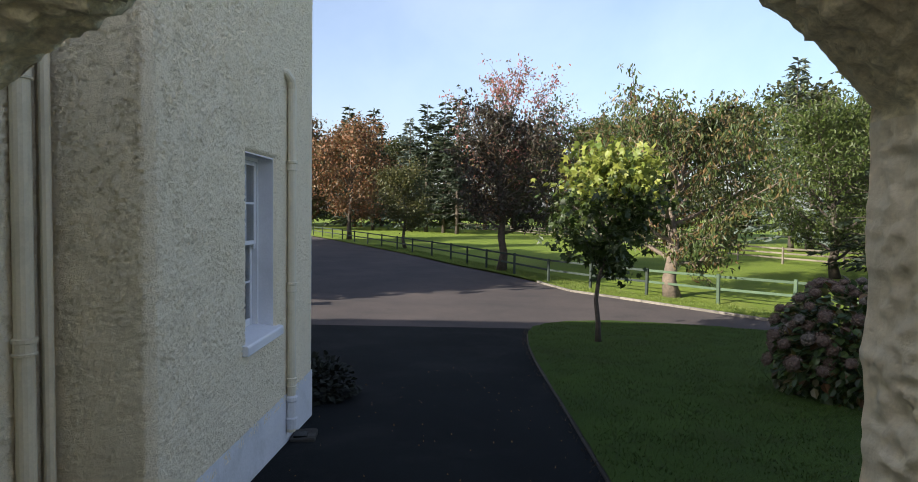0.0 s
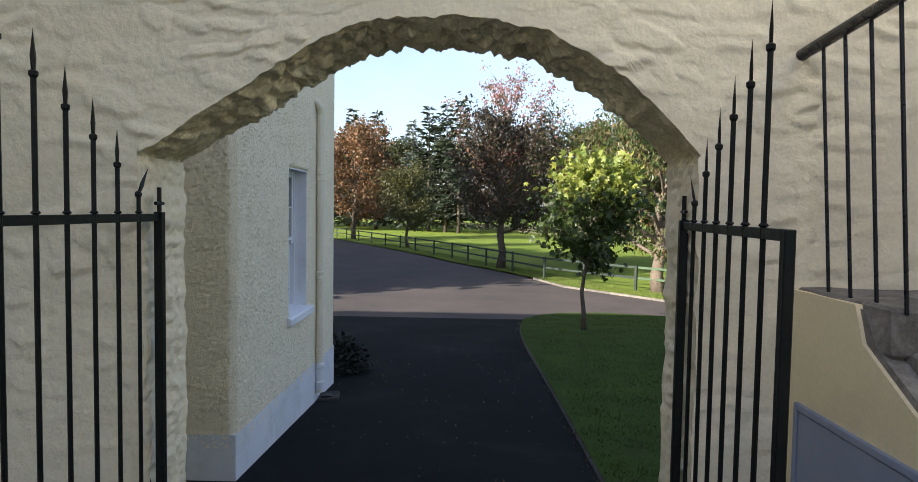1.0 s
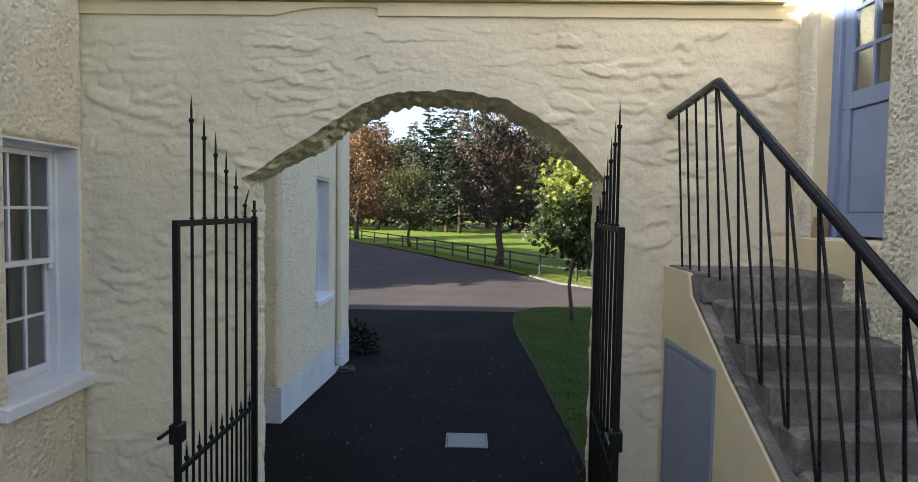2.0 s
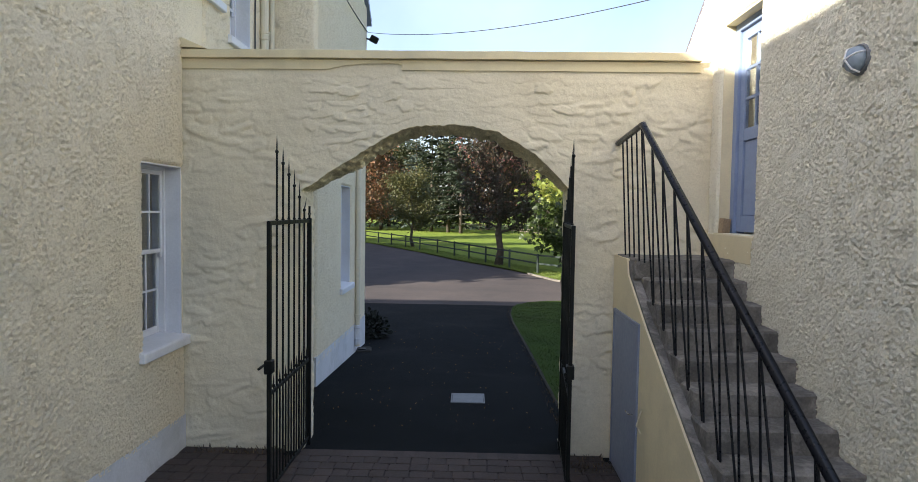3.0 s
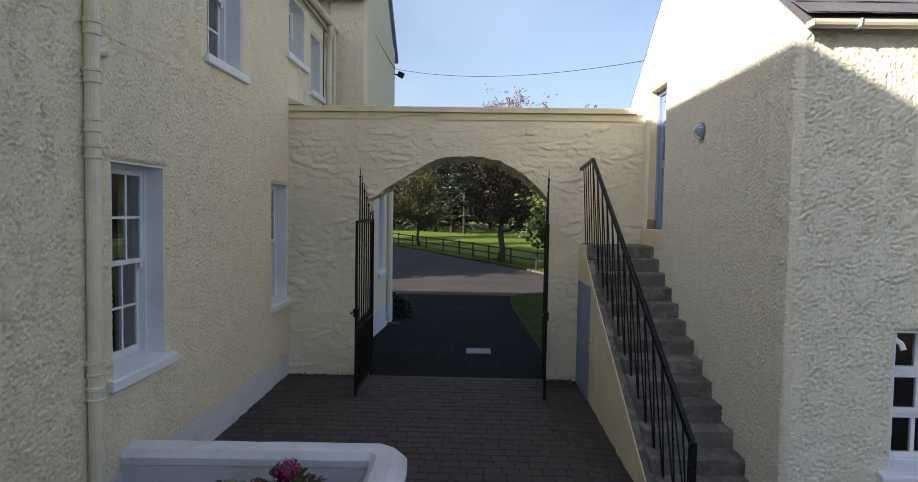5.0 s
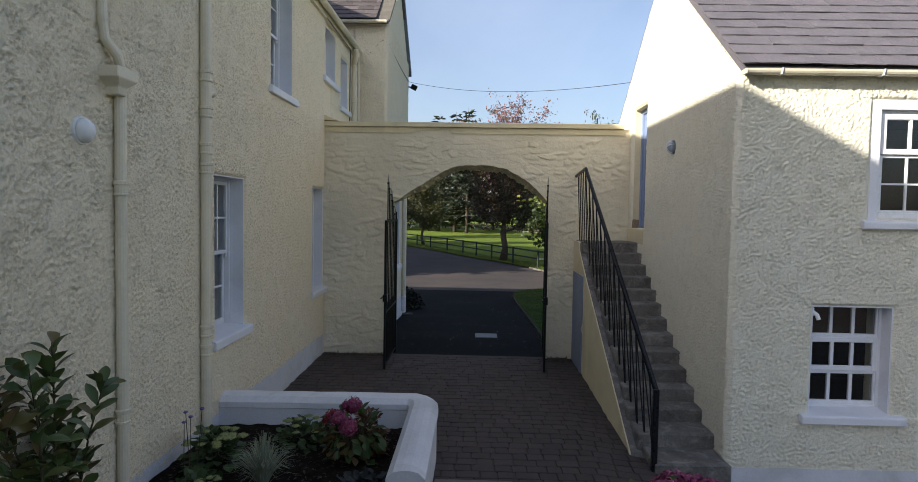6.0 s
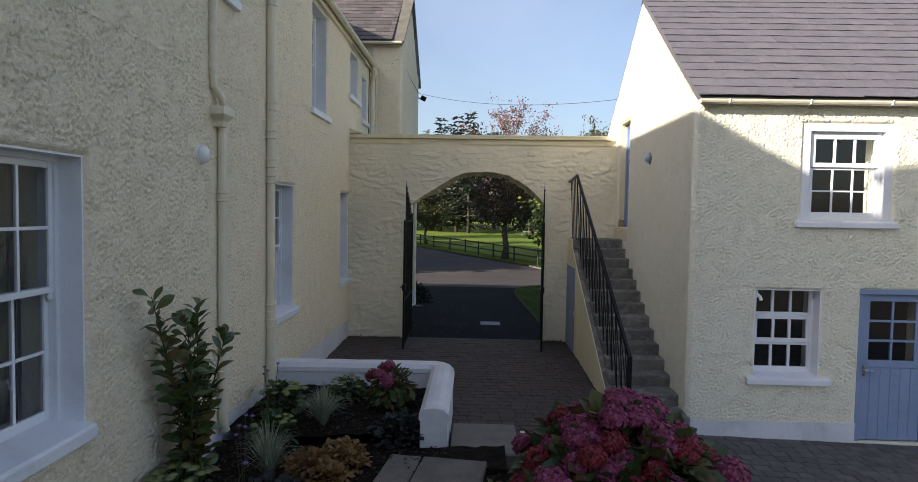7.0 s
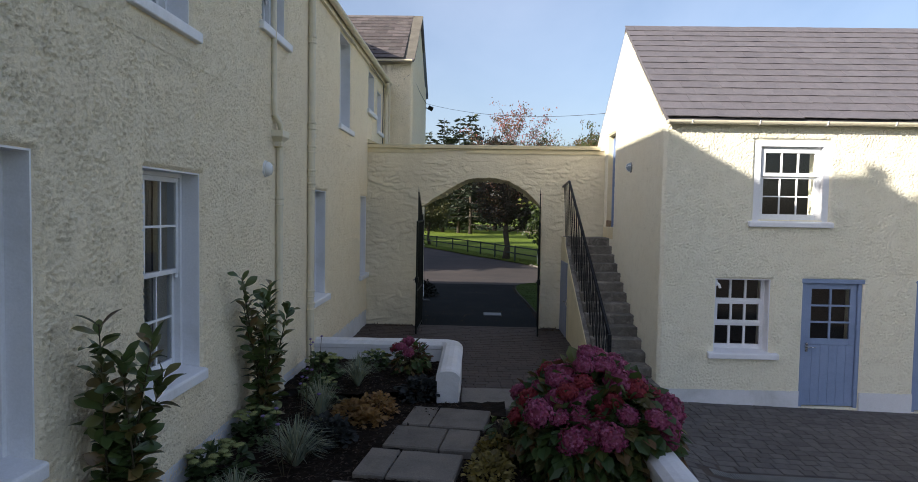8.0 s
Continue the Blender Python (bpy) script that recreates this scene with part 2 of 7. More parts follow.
CABLE = surface("cable_rubber", (0.03, 0.03, 0.032), (0.022, 0.022, 0.024), 0.6, 5, 50, 0.0)
TIMBER = surface("raw_timber", (0.36, 0.26, 0.16), (0.28, 0.20, 0.12), 0.8, 8, 60, 0.002)
FENCE = surface("dark_green_fence_stain", (0.020, 0.032, 0.026), (0.030, 0.042, 0.034), 0.8, 4, 50, 0.003, (0.06, 0.075, 0.055), 3.0, 0.4, by_object=0.2)
# Paler copy of the fence green: sunlight put into its colour.
FENCE_SUNNY = surface("weathered_green_fence", (0.065, 0.100, 0.060), (0.05, 0.08, 0.047), 0.85, 4, 50, 0.003, by_object=0.2)
FENCE_GREY = surface("weathered_timber_fence", (0.17, 0.15, 0.11), (0.12, 0.105, 0.08), 0.9, 4, 50, 0.003, by_object=0.25)
BARK = surface("tree_bark", (0.085, 0.070, 0.055), (0.055, 0.045, 0.036), 0.95, 6, 40, 0.02, (0.12, 0.11, 0.08), 5.0, 0.5, bump_scale=25)
BARK_PALE = surface("cherry_bark", (0.16, 0.125, 0.095), (0.10, 0.08, 0.062), 0.9, 6, 40, 0.02, (0.05, 0.045, 0.035), 5.0, 0.5, bump_scale=20)
STEM = surface("shrub_stem", (0.07, 0.06, 0.03), (0.05, 0.04, 0.025), 0.9, 6, 40, 0.003)
GLASS = glass_mat("window_glass")

# ---- mesh helpers ----


def part(name, bm, material, parent=None, label="", m=None, smooth=False):
    """Links a bmesh as one mesh object, under a thing or a part."""
    me = bpy.data.meshes.new(name)
    bmesh.ops.recalc_face_normals(bm, faces=bm.faces)
    bm.to_mesh(me)
    bm.free()
    return place(name, me, material, parent, label, m, smooth)


def place(name, me, material, parent=None, label="", m=None, smooth=False):
    if material and not me.materials:
        me.materials.append(material)
    if smooth:
        me.polygons.foreach_set("use_smooth", [True] * len(me.polygons))
    ob = new(name, me)
    if m is not None:
        ob.matrix_basis = m
    if parent:
        ob.parent = parent
    if label:
        ob["label"] = label
    return ob


def thing(name, label, category, group="", kind="", m=None):
    ob = new(name)
    ob.empty_display_size = 0.2
    if m is not None:
        ob.matrix_basis = m
    return tagged(ob, label, category, group, kind)


def box(bm, x0, x1, y0, y1, z0, z1, bevel=0.0, seg=1):
    made = bmesh.ops.create_cube(bm, size=1.0)["verts"]
    for v in made:
        v.co = Vector((x0 + (v.co.x + 0.5) * (x1 - x0), y0 + (v.co.y + 0.5) * (y1 - y0), z0 + (v.co.z + 0.5) * (z1 - z0)))
    if bevel:
        edges = list({e for v in made for e in v.link_edges})
        bmesh.ops.bevel(bm, geom=edges, offset=bevel, segments=seg, affect="EDGES", profile=0.5)
    return bm


def boxed(x0, x1, y0, y1, z0, z1, bevel=0.0, seg=1):
    return box(bmesh.new(), x0, x1, y0, y1, z0, z1, bevel, seg)


def tube(bm, pts, radii, sides=8, cap=True):
    """A round bar along a line of points."""
    pts = [Vector(p) for p in pts]
    if not isinstance(radii, (list, tuple)):
        radii = [radii] * len(pts)
    rings = []
    prev = None
    for i, p in enumerate(pts):
        d = (pts[min(i + 1, len(pts) - 1)] - pts[max(i - 1, 0)]).normalized()
        if prev is None:
            ref = Vector((0, 0, 1)) if abs(d.z) < 0.9 else Vector((1, 0, 0))
            a = d.cross(ref).normalized()
        else:
            a = (prev - d * prev.dot(d)).normalized()
        prev = a
        b = d.cross(a)
        rings.append([bm.verts.new(p + (a * math.cos(2 * math.pi * k / sides) + b * math.sin(2 * math.pi * k / sides)) * radii[i]) for k in range(sides)])
    for r, s in zip(rings, rings[1:]):
        for k in range(sides):
            bm.faces.new((r[k], r[(k + 1) % sides], s[(k + 1) % sides], s[k]))
    if cap:
        bm.faces.new(rings[0][::-1])
        bm.faces.new(rings[-1])
    return bm


def lathe(bm, profile, sides=12, m=None):
    """Turns (radius, height) pairs round the z axis."""
    m = m or Matrix()
    rings = [[bm.verts.new(m @ Vector((r * math.cos(2 * math.pi * k / sides), r * math.sin(2 * math.pi * k / sides), h))) for k in range(sides)] for r, h in profile]
    for r, s in zip(rings, rings[1:]):
        for k in range(sides):
            bm.faces.new((r[k], r[(k + 1) % sides], s[(k + 1) % sides], s[k]))
    bm.faces.new(rings[0][::-1])
    bm.faces.new(rings[-1])
    return bm


def prism(bm, outline, a, b, axis):
    """Pushes an outline of (u, v) pairs from a to b along an axis: x takes u as y, y takes u as x."""
    def at(u, v, w):
        return Vector((w, u, v)) if axis == "x" else Vector((u, w, v)) if axis == "y" else Vector((u, v, w))
    p = [bm.verts.new(at(u, v, a)) for u, v in outline]
    q = [bm.verts.new(at(u, v, b)) for u, v in outline]
    bm.faces.new(p)
    bm.faces.new(q[::-1])
    n = len(p)
    for i in range(n):
        bm.faces.new((p[i], p[(i + 1) % n], q[(i + 1) % n], q[i]))
    return bm


def pierced(bm, u0, u1, v0, v1, front, back, axis, holes):
    """A wall slab with rectangular openings (u0, u1, v0, v1) that go through it."""
    us = sorted({u0, u1, *(h[0] for h in holes), *(h[1] for h in holes)})
    vs = sorted({v0, v1, *(h[2] for h in holes), *(h[3] for h in holes)})

    def at(u, v, w):
        return Vector((w, u, v)) if axis == "x" else Vector((u, w, v))

    def quad(*pts):
        bm.faces.new([bm.verts.new(at(*p)) for p in pts])
    for a, b in zip(us, us[1:]):
        for c, d in zip(vs, vs[1:]):
            mu, mv = (a + b) / 2, (c + d) / 2
            if any(h[0] < mu < h[1] and h[2] < mv < h[3] for h in holes):
                continue
            for w in (front, back):
                quad((a, c, w), (b, c, w), (b, d, w), (a, d, w))
    for h in (*holes, (u0, u1, v0, v1)):
        a, b, c, d = h
        quad((a, c, front), (b, c, front), (b, c, back), (a, c, back))
        quad((a, d, front), (b, d, front), (b, d, back), (a, d, back))
        quad((a, c, front), (a, d, front), (a, d, back), (a, c, back))
        quad((b, c, front), (b, d, front), (b, d, back), (b, c, back))
    bmesh.ops.remove_doubles(bm, verts=bm.verts, dist=0.0005)
    return bm


def np_mesh(name, verts, faces):
    me = bpy.data.meshes.new(name)
    me.from_pydata(verts, [], faces)
    me.update()
    return me


def facing(axis, sign, plane):
    """Local u runs to the right as seen from outside, v up, w outward, at the wall's face."""
    if axis == "x":
        u, w, o = Vector((0, sign, 0)), Vector((sign, 0, 0)), Vector((plane, 0, 0))
    else:
        u, w, o = Vector((-sign, 0, 0)), Vector((0, sign, 0)), Vector((0, plane, 0))
    m = Matrix((u, Vector((0, 0, 1)), w)).transposed().to_4x4()
    m.translation = o
    return m


def roughcast_field():
    """Heights of thrown plaster on a 1 cm grid that repeats after 10 m: crusts, pits and slow waves."""
    n = 1024
    rg = np.random.default_rng(41)
    f = np.fft.fftfreq(n)
    k = np.sqrt(f[:, None] ** 2 + f[None, :] ** 2) + 1e-6
    spec = np.fft.fft2(rg.normal(size=(n, n)))
    lumps = np.real(np.fft.ifft2(spec * np.exp(-(np.log(k * 4.4) / 0.58) ** 2)))
    waves = np.real(np.fft.ifft2(spec * np.exp(-(np.log(k * 34.0) / 0.5) ** 2)))
    lumps, waves = lumps / lumps.std(), waves / waves.std()
    crust = np.tanh(1.9 * (lumps * (1 + 0.3 * waves) + 0.95))
    return 0.0165 * (crust + 1) + 0.0018 * np.clip(waves, -1.8, 1.8) + 0.003


CRUST = roughcast_field()


def roughcast_sheet(parent, material, m, u0, u1, v0, v1, holes, step, shift=0, roof=None, fine=1.0):
    """The wall's thrown-plaster face: a fine relief in front of the slab, left open at windows and doors."""
    def cuts(a, b, marks):
        marks = sorted({a, b, *(q for q in marks if a < q < b)})
        out = []
        for p, q in zip(marks, marks[1:]):
            k = max(1, round((q - p) / step))
            out += [p + (q - p) * i / k for i in range(k)]
        return np.array(out + [b])
    us = cuts(u0, u1, [q for h in holes for q in h[:2]])
    vs = cuts(v0, v1, [q for h in holes for q in h[2:]])
    gu, gv = np.meshgrid(us, vs)
    fu, fv = (gu * 100 * fine + shift) % 1024, (gv * 100 * fine + 3 * shift) % 1024
    i, j = fu.astype(int), fv.astype(int)
    a, b = fu - i, fv - j
    i2, j2 = (i + 1) % 1024, (j + 1) % 1024
    i, j = i % 1024, j % 1024
    h = (CRUST[j, i] * (1 - a) + CRUST[j, i2] * a) * (1 - b) + (CRUST[j2, i] * (1 - a) + CRUST[j2, i2] * a) * b
    near = np.minimum(gu - u0, u1 - gu)
    for q in holes:
        d = np.maximum(np.maximum(q[0] - gu, gu - q[1]), np.maximum(q[2] - gv, gv - q[3]))
        near = np.minimum(near, np.maximum(d, 0))
    h = 0.0006 + h / fine ** 0.5 * np.clip(near / 0.03, 0, 1)
    verts = np.stack((gu, gv, h), axis=-1).reshape(-1, 3)
    cu, cv = np.meshgrid((us[:-1] + us[1:]) / 2, (vs[:-1] + vs[1:]) / 2)
    keep = np.ones(cu.shape, dtype=bool)
    for q in holes:
        keep &= ~((cu > q[0]) & (cu < q[1]) & (cv > q[2]) & (cv < q[3]))
    if roof is not None:
        keep &= cv < roof(cu) - 0.01
    w = len(us)
    base = (np.arange(len(vs) - 1)[:, None] * w + np.arange(w - 1)[None, :])[keep]
    faces = np.stack((base, base + 1, base + w + 1, base + w), axis=-1)
    me = bpy.data.meshes.new("roughcast")
    me.vertices.add(len(verts))
    me.vertices.foreach_set("co", verts.ravel())
    me.loops.add(faces.size)
    me.loops.foreach_set("vertex_index", faces.ravel().astype(np.int32))
    me.polygons.add(len(faces))
    me.polygons.foreach_set("loop_start", np.arange(0, faces.size, 4, dtype=np.int32))
    me.update(calc_edges=True)
    me.validate()
    return place("roughcast", me, material, parent, "rough thrown-plaster wall face", m=m, smooth=True)


# ---- ground heights ----


def fall(v, a, b):
    t = min(1.0, max(0.0, (v - a) / (b - a)))
    return t * t * (3 - 2 * t)


def ground_z(x, y):
    if y > 1.35:
        return max(-1.0, -0.05 - 0.06 * max(0.0, y - 3.0))
    drop = float(np.interp(x, (1.2, 1.9, 2.75, 5.0, 7.0, 14.0), (0.02, 0.09, 0.30, 0.36, 0.41, 0.50)))
    return -0.03 - drop * fall(1.4 - y, 0.0, 4.5)


def sheet(name, ys, left, right, nx, lift, material, parent=None, label="", kind="structure", rough=0.0):
    """A ground surface between two edges, given as functions of y."""
    verts, faces = [], []
    for y in ys:
        a, b = left(y), right(y)
        for i in range(nx + 1):
            x = a + (b - a) * i / nx
            z = ground_z(x, y) + lift
            if rough:
                z += rough * noise.noise((x * 1.7, y * 1.7, 3.1))
            verts.append((x, y, z))
    for j in range(len(ys) - 1):
        for i in range(nx):
            k = j * (nx + 1) + i
            faces.append((k, k + 1, k + nx + 2, k + nx + 1))
    ob = place(name, np_mesh(name, verts, faces), material, parent, "", smooth=True)
    return tagged(ob, label, name, kind=kind)


def along(points):
    ys = [p[1] for p in points]
    xs = [p[0] for p in points]
    return lambda y: float(np.interp(y, ys, xs))


def steps_of(a, b, d):
    n = max(1, round((b - a) / d))
    return [a + (b - a) * i / n for i in range(n + 1)]


KERB_LINE = ((17.21, 11.64), (15.44, 14.23), (12.58, 17.73), (10.36, 20.09), (8.31, 22.74), (6.34, 25.2), (4.64, 27.24), (3.95, 29.32), (3.57, 30.63), (1.86, 34.47), (-1.0, 39.95), (-4.0, 47.07), (-9.81, 58.86), (-19.82, 78.34), (-41.41, 117.32), (-65.0, 160.0))
LAWN_LEFT = ((1.45, 2.1), (1.48, 6.14), (1.49, 8.9), (1.48, 12.62), (1.55, 14.9), (1.73, 16.98), (2.02, 18.36), (2.52, 19.12), (3.34, 19.59), (4.68, 19.8))
LAWN_RIGHT = ((14.4, 2.1), (14.32, 11.56), (12.25, 15.15), (9.81, 18.0), (7.82, 19.07), (6.13, 19.56), (4.89, 19.81))

# one earth sheet out to the horizon
far_y = [-900, -300, -120, -60, -30] + steps_of(-20, 1.2, 0.9) + [1.30, 1.36] + steps_of(1.8, 20, 0.7) + steps_of(22, 60, 2.5) + [75, 100, 150, 250, 450, 900, 2500]
sheet("ground", far_y, lambda y: -90.0 - abs(y) * 1.5, lambda y: 90.0 + abs(y) * 1.5, 120, -0.09, GRASS, label="rough green pasture reaching to the woods", rough=0.0)
field_y = steps_of(14, 60, 1.2) + steps_of(64, 200, 5.0)
kerb_x = along(KERB_LINE)
sheet("meadow", field_y, lambda y: kerb_x(y) + 0.16, lambda y: kerb_x(y) + 95.0, 70, 0.035, GRASS, label="sunlit grazed meadow behind a timber fence", rough=0.05)
# Dark and sun-toned tarmac meet at y 18.2, the house shadow's edge.
sheet("road", [1.16, 1.3, 1.355] + steps_of(1.7, 18.2, 0.6), lambda y: -2.7 if y < 3.9 else -9.5, kerb_x, 60, -0.012, ASPHALT, label="dark asphalt drive through the arch")
sheet("lane", steps_of(18.2, 60, 1.1) + steps_of(65, 160, 5), lambda y: -3.5 - y * 0.33, kerb_x, 60, -0.012, ROAD_SUNNED, label="older tarmac lane, paler and pinkish as in sun past the house shadow")
lawn_l, lawn_r = along(LAWN_LEFT), along(LAWN_RIGHT)
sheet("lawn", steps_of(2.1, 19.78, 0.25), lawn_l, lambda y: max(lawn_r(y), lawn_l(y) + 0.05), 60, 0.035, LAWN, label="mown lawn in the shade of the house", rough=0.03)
sheet("yard_bed", steps_of(-40, 1.2, 0.7), lambda y: -2.95, lambda y: 30.0, 80, -0.0145, JOINT, label="dark sand bed under the courtyard paving")


def kerb_run(points, length, width, height, lift, name, label, stone=KERB):
    line = thing(name, label, "kerb", kind="structure")
    carry, last = [], None
    total = 0.0
    for p, q in zip(points, points[1:]):
        a, b = Vector(p), Vector(q)
        d = (b - a).length
        n = max(1, int(d / length))
        for i in range(n):
            c = a.lerp(b, (i + 0.5) / n)
            carry.append((c, (b - a) / d, d / n))
    me = None
    for c, d, ln in carry:
        bm = boxed(-ln / 2 + 0.006, ln / 2 - 0.006, -width / 2, width / 2, -0.12, height, 0.012)
        ang = math.degrees(math.atan2(d.y, d.x))
        slope = math.degrees(math.atan2(ground_z(c.x + d.x * 0.5, c.y + d.y * 0.5) - ground_z(c.x - d.x * 0.5, c.y - d.y * 0.5), 1.0))
        part("kerbstone", bm, stone, line, m=pose(c.x, c.y, ground_z(c.x, c.y) + lift, 0, 0, ang) @ pose(0, 0, 0, 0, -slope, 0))
    return line


kerb_run([p for p in KERB_LINE if p[1] < 31][::-1], 0.92, 0.14, 0.075, 0.0, "kerb", "pale concrete kerb along the road's verge")
edge = [(lawn_l(y), y) for y in steps_of(2.2, 19.1, 0.9)] + [(3.34, 19.6), (4.68, 19.8), (6.13, 19.56), (7.82, 19.07), (9.81, 18.0)]
kerb_run(edge, 0.6, 0.06, 0.02, -0.005, "lawn_edging", "low dark stone edging between lawn and asphalt", EDGING)
# steel cover set into the drive
cover = thing("manhole_cover", "grey galvanised steel cover set in the asphalt", "manhole cover")
part("cover_plate", boxed(-0.02, 0.42, 3.27, 3.67, -0.092, -0.068, 0.004), STEEL, cover)
part("cover_frame", pierced(bmesh.new(), -0.04, 0.44, -0.44, 0.44, 0, 0.026, "y", [(-0.025, 0.425, -0.41, 0.41)]), STEEL, cover,
     m=Matrix.Translation((0, 3.47, -0.096)) @ Matrix(((1, 0, 0, 0), (0, 0, 0.5, 0), (0, 1, 0, 0), (0, 0, 0, 1))))

# ---- windows and doors ----


def bars(bm, u0, u1, v0, v1, w0, w1, stile, rail_b, rail_t, cols, rows, bar=0.022, offs=None):
    """A glazed sash: stiles, rails and glazing bars; returns the rectangles of its panes."""
    box(bm, u0, u0 + stile, v0, v1, w0, w1, 0.004)
    box(bm, u1 - stile, u1, v0, v1, w0, w1, 0.004)
    box(bm, u0 + stile, u1 - stile, v0, v0 + rail_b, w0 + 0.001, w1 - 0.001, 0.004)
    box(bm, u0 + stile, u1 - stile, v1 - rail_t, v1, w0 + 0.001, w1 - 0.001, 0.004)
    a, b, c, d = u0 + stile, u1 - stile, v0 + rail_b, v1 - rail_t
    for i in range(1, cols):
        u = a + (b - a) * i / cols
        box(bm, u - bar / 2, u + bar / 2, c, d, w0 + 0.006, w1 - 0.006)
    for j in range(1, rows):
        v = c + (d - c) * j / rows
        box(bm, a, b, v - bar / 2, v + bar / 2, w0 + 0.007, w1 - 0.007)
    return [(a + (b - a) * i / cols, a + (b - a) * (i + 1) / cols, c + (d - c) * j / rows, c + (d - c) * (j + 1) / rows) for i in range(cols) for j in range(rows)]


def panes(rects, w, parent, m):
    for u0, u1, v0, v1 in rects:
        p = part("pane", boxed(u0 + 0.004, u1 - 0.004, v0 + 0.004, v1 - 0.004, w - 0.002, w + 0.002), GLASS, parent, m=m)
        p.visible_shadow = False


def lining(bm, u0, u1, v0, v1, deep, t=0.014):
    return prism(bm, [(u0, v0), (u0 + t, v0), (u0 + t, v1 - t), (u1 - t, v1 - t), (u1 - t, v0), (u1, v0), (u1, v1), (u0, v1)], -deep, 0.004, "z")


def trim(bm, u0, u1, v0, v1, wide=0.03, w=0.006):
    """The painted band round an opening."""
    return prism(bm, [(u0 - wide, v0), (u0, v0), (u0, v1), (u1, v1), (u1, v0), (u1 + wide, v0), (u1 + wide, v1 + wide), (u0 - wide, v1 + wide)], -0.01, w, "z")


def sill_bm(u0, u1, v, tall=0.11, out=0.09, deep=0.18):
    bm = bmesh.new()
    prism(bm, [(-deep, v - tall), (out, v - tall), (out, v - 0.02), (out - 0.01, v - 0.008), (-deep, v + 0.03)], u0, u1, "x")
    # the outline above is (w, v); turn it into local u, v, w
    for p in bm.verts:
        p.co = Vector((p.co.x, p.co.z, p.co.y))
    bmesh.ops.bevel(bm, geom=bm.edges[:], offset=0.008, segments=1, affect="EDGES")
    return bm


def frame_ring(u0, u1, v0, v1, w0, w1, side, low, high):
    """One closed rectangular frame with slightly eased edges."""
    bm = bmesh.new()
    rings = []
    for w in (w0, w1):
        for a, b, c, d in ((u0, u1, v0, v1), (u0 + side, u1 - side, v0 + low, v1 - high)):
            rings.append([bm.verts.new((x, y, w)) for x, y in ((a, c), (b, c), (b, d), (a, d))])
    for p, q in ((0, 1), (1, 3), (3, 2), (2, 0)):
        for k in range(4):
            bm.faces.new((rings[p][k], rings[p][(k + 1) % 4], rings[q][(k + 1) % 4], rings[q][k]))
    bmesh.ops.recalc_face_normals(bm, faces=bm.faces)
    bmesh.ops.bevel(bm, geom=bm.edges[:], offset=0.003, segments=1, affect="EDGES")
    return bm


def sash_window(house, m, u0, u1, v0, v1, cols=3, rows=2, recess=0.17, curtains=True, ear=0.11, label="white sliding sash window with small panes"):
    """A two-light sliding sash in a deep white reveal, with sill and curtains."""
    s = 0.05
    w = -recess
    fr = frame_ring(u0 + 0.012, u1 - 0.012, v0, v1, w - 0.12, w + 0.012, s - 0.012, 0.03, s)
    win = part("window", fr, WHITE, house, label, m=m)
    part("reveal", lining(bmesh.new(), u0, u1, v0, v1, recess + 0.1), WHITE, win, "white painted window reveal", m=Matrix())
    mid = (v0 + v1) / 2 + 0.01
    up = bmesh.new()
    rects = bars(up, u0 + s, u1 - s, mid - 0.022, v1 - s, w - 0.04, w - 0.004, 0.042, 0.044, 0.045, cols, rows)
    for u in (u0 + s + 0.02, u1 - s - 0.02):
        box(up, u - 0.02, u + 0.02, mid - 0.075, mid - 0.02, w - 0.038, w - 0.006, 0.01)
    part("upper_sash", up, WHITE, win)
    panes(rects, w - 0.022, win, Matrix())
    lo = bmesh.new()
    rects = bars(lo, u0 + s, u1 - s, v0 + 0.03, mid + 0.022, w - 0.082, w - 0.046, 0.042, 0.075, 0.044, cols, rows)
    part("lower_sash", lo, WHITE, win)
    panes(rects, w - 0.064, win, Matrix())
    part("window_sill", sill_bm(u0 - ear, u1 + ear, v0 + 0.005, deep=recess + 0.02), WHITE, win, "white painted stone sill")
    if curtains:
        for a, b in ((u0 + 0.02, u0 + 0.22 * (u1 - u0)), (u1 - 0.24 * (u1 - u0), u1 - 0.02)):
            bm = bmesh.new()
            cols_n = 18
            low = [bm.verts.new((a + (b - a) * i / cols_n, v0 - 0.1, w - 0.30 + 0.035 * math.sin(i * 1.9 + a * 7))) for i in range(cols_n + 1)]
            top = [bm.verts.new((a + (b - a) * i / cols_n, v1 + 0.1, w - 0.30 + 0.028 * math.sin(i * 1.9 + a * 7))) for i in range(cols_n + 1)]
            for i in range(cols_n):
                bm.faces.new((low[i], low[i + 1], top[i + 1], top[i]))
            bmesh.ops.solidify(bm, geom=bm.faces[:], thickness=0.004)
            part("curtain", bm, CURTAIN, win, "pale gathered curtain", smooth=True)
    return win


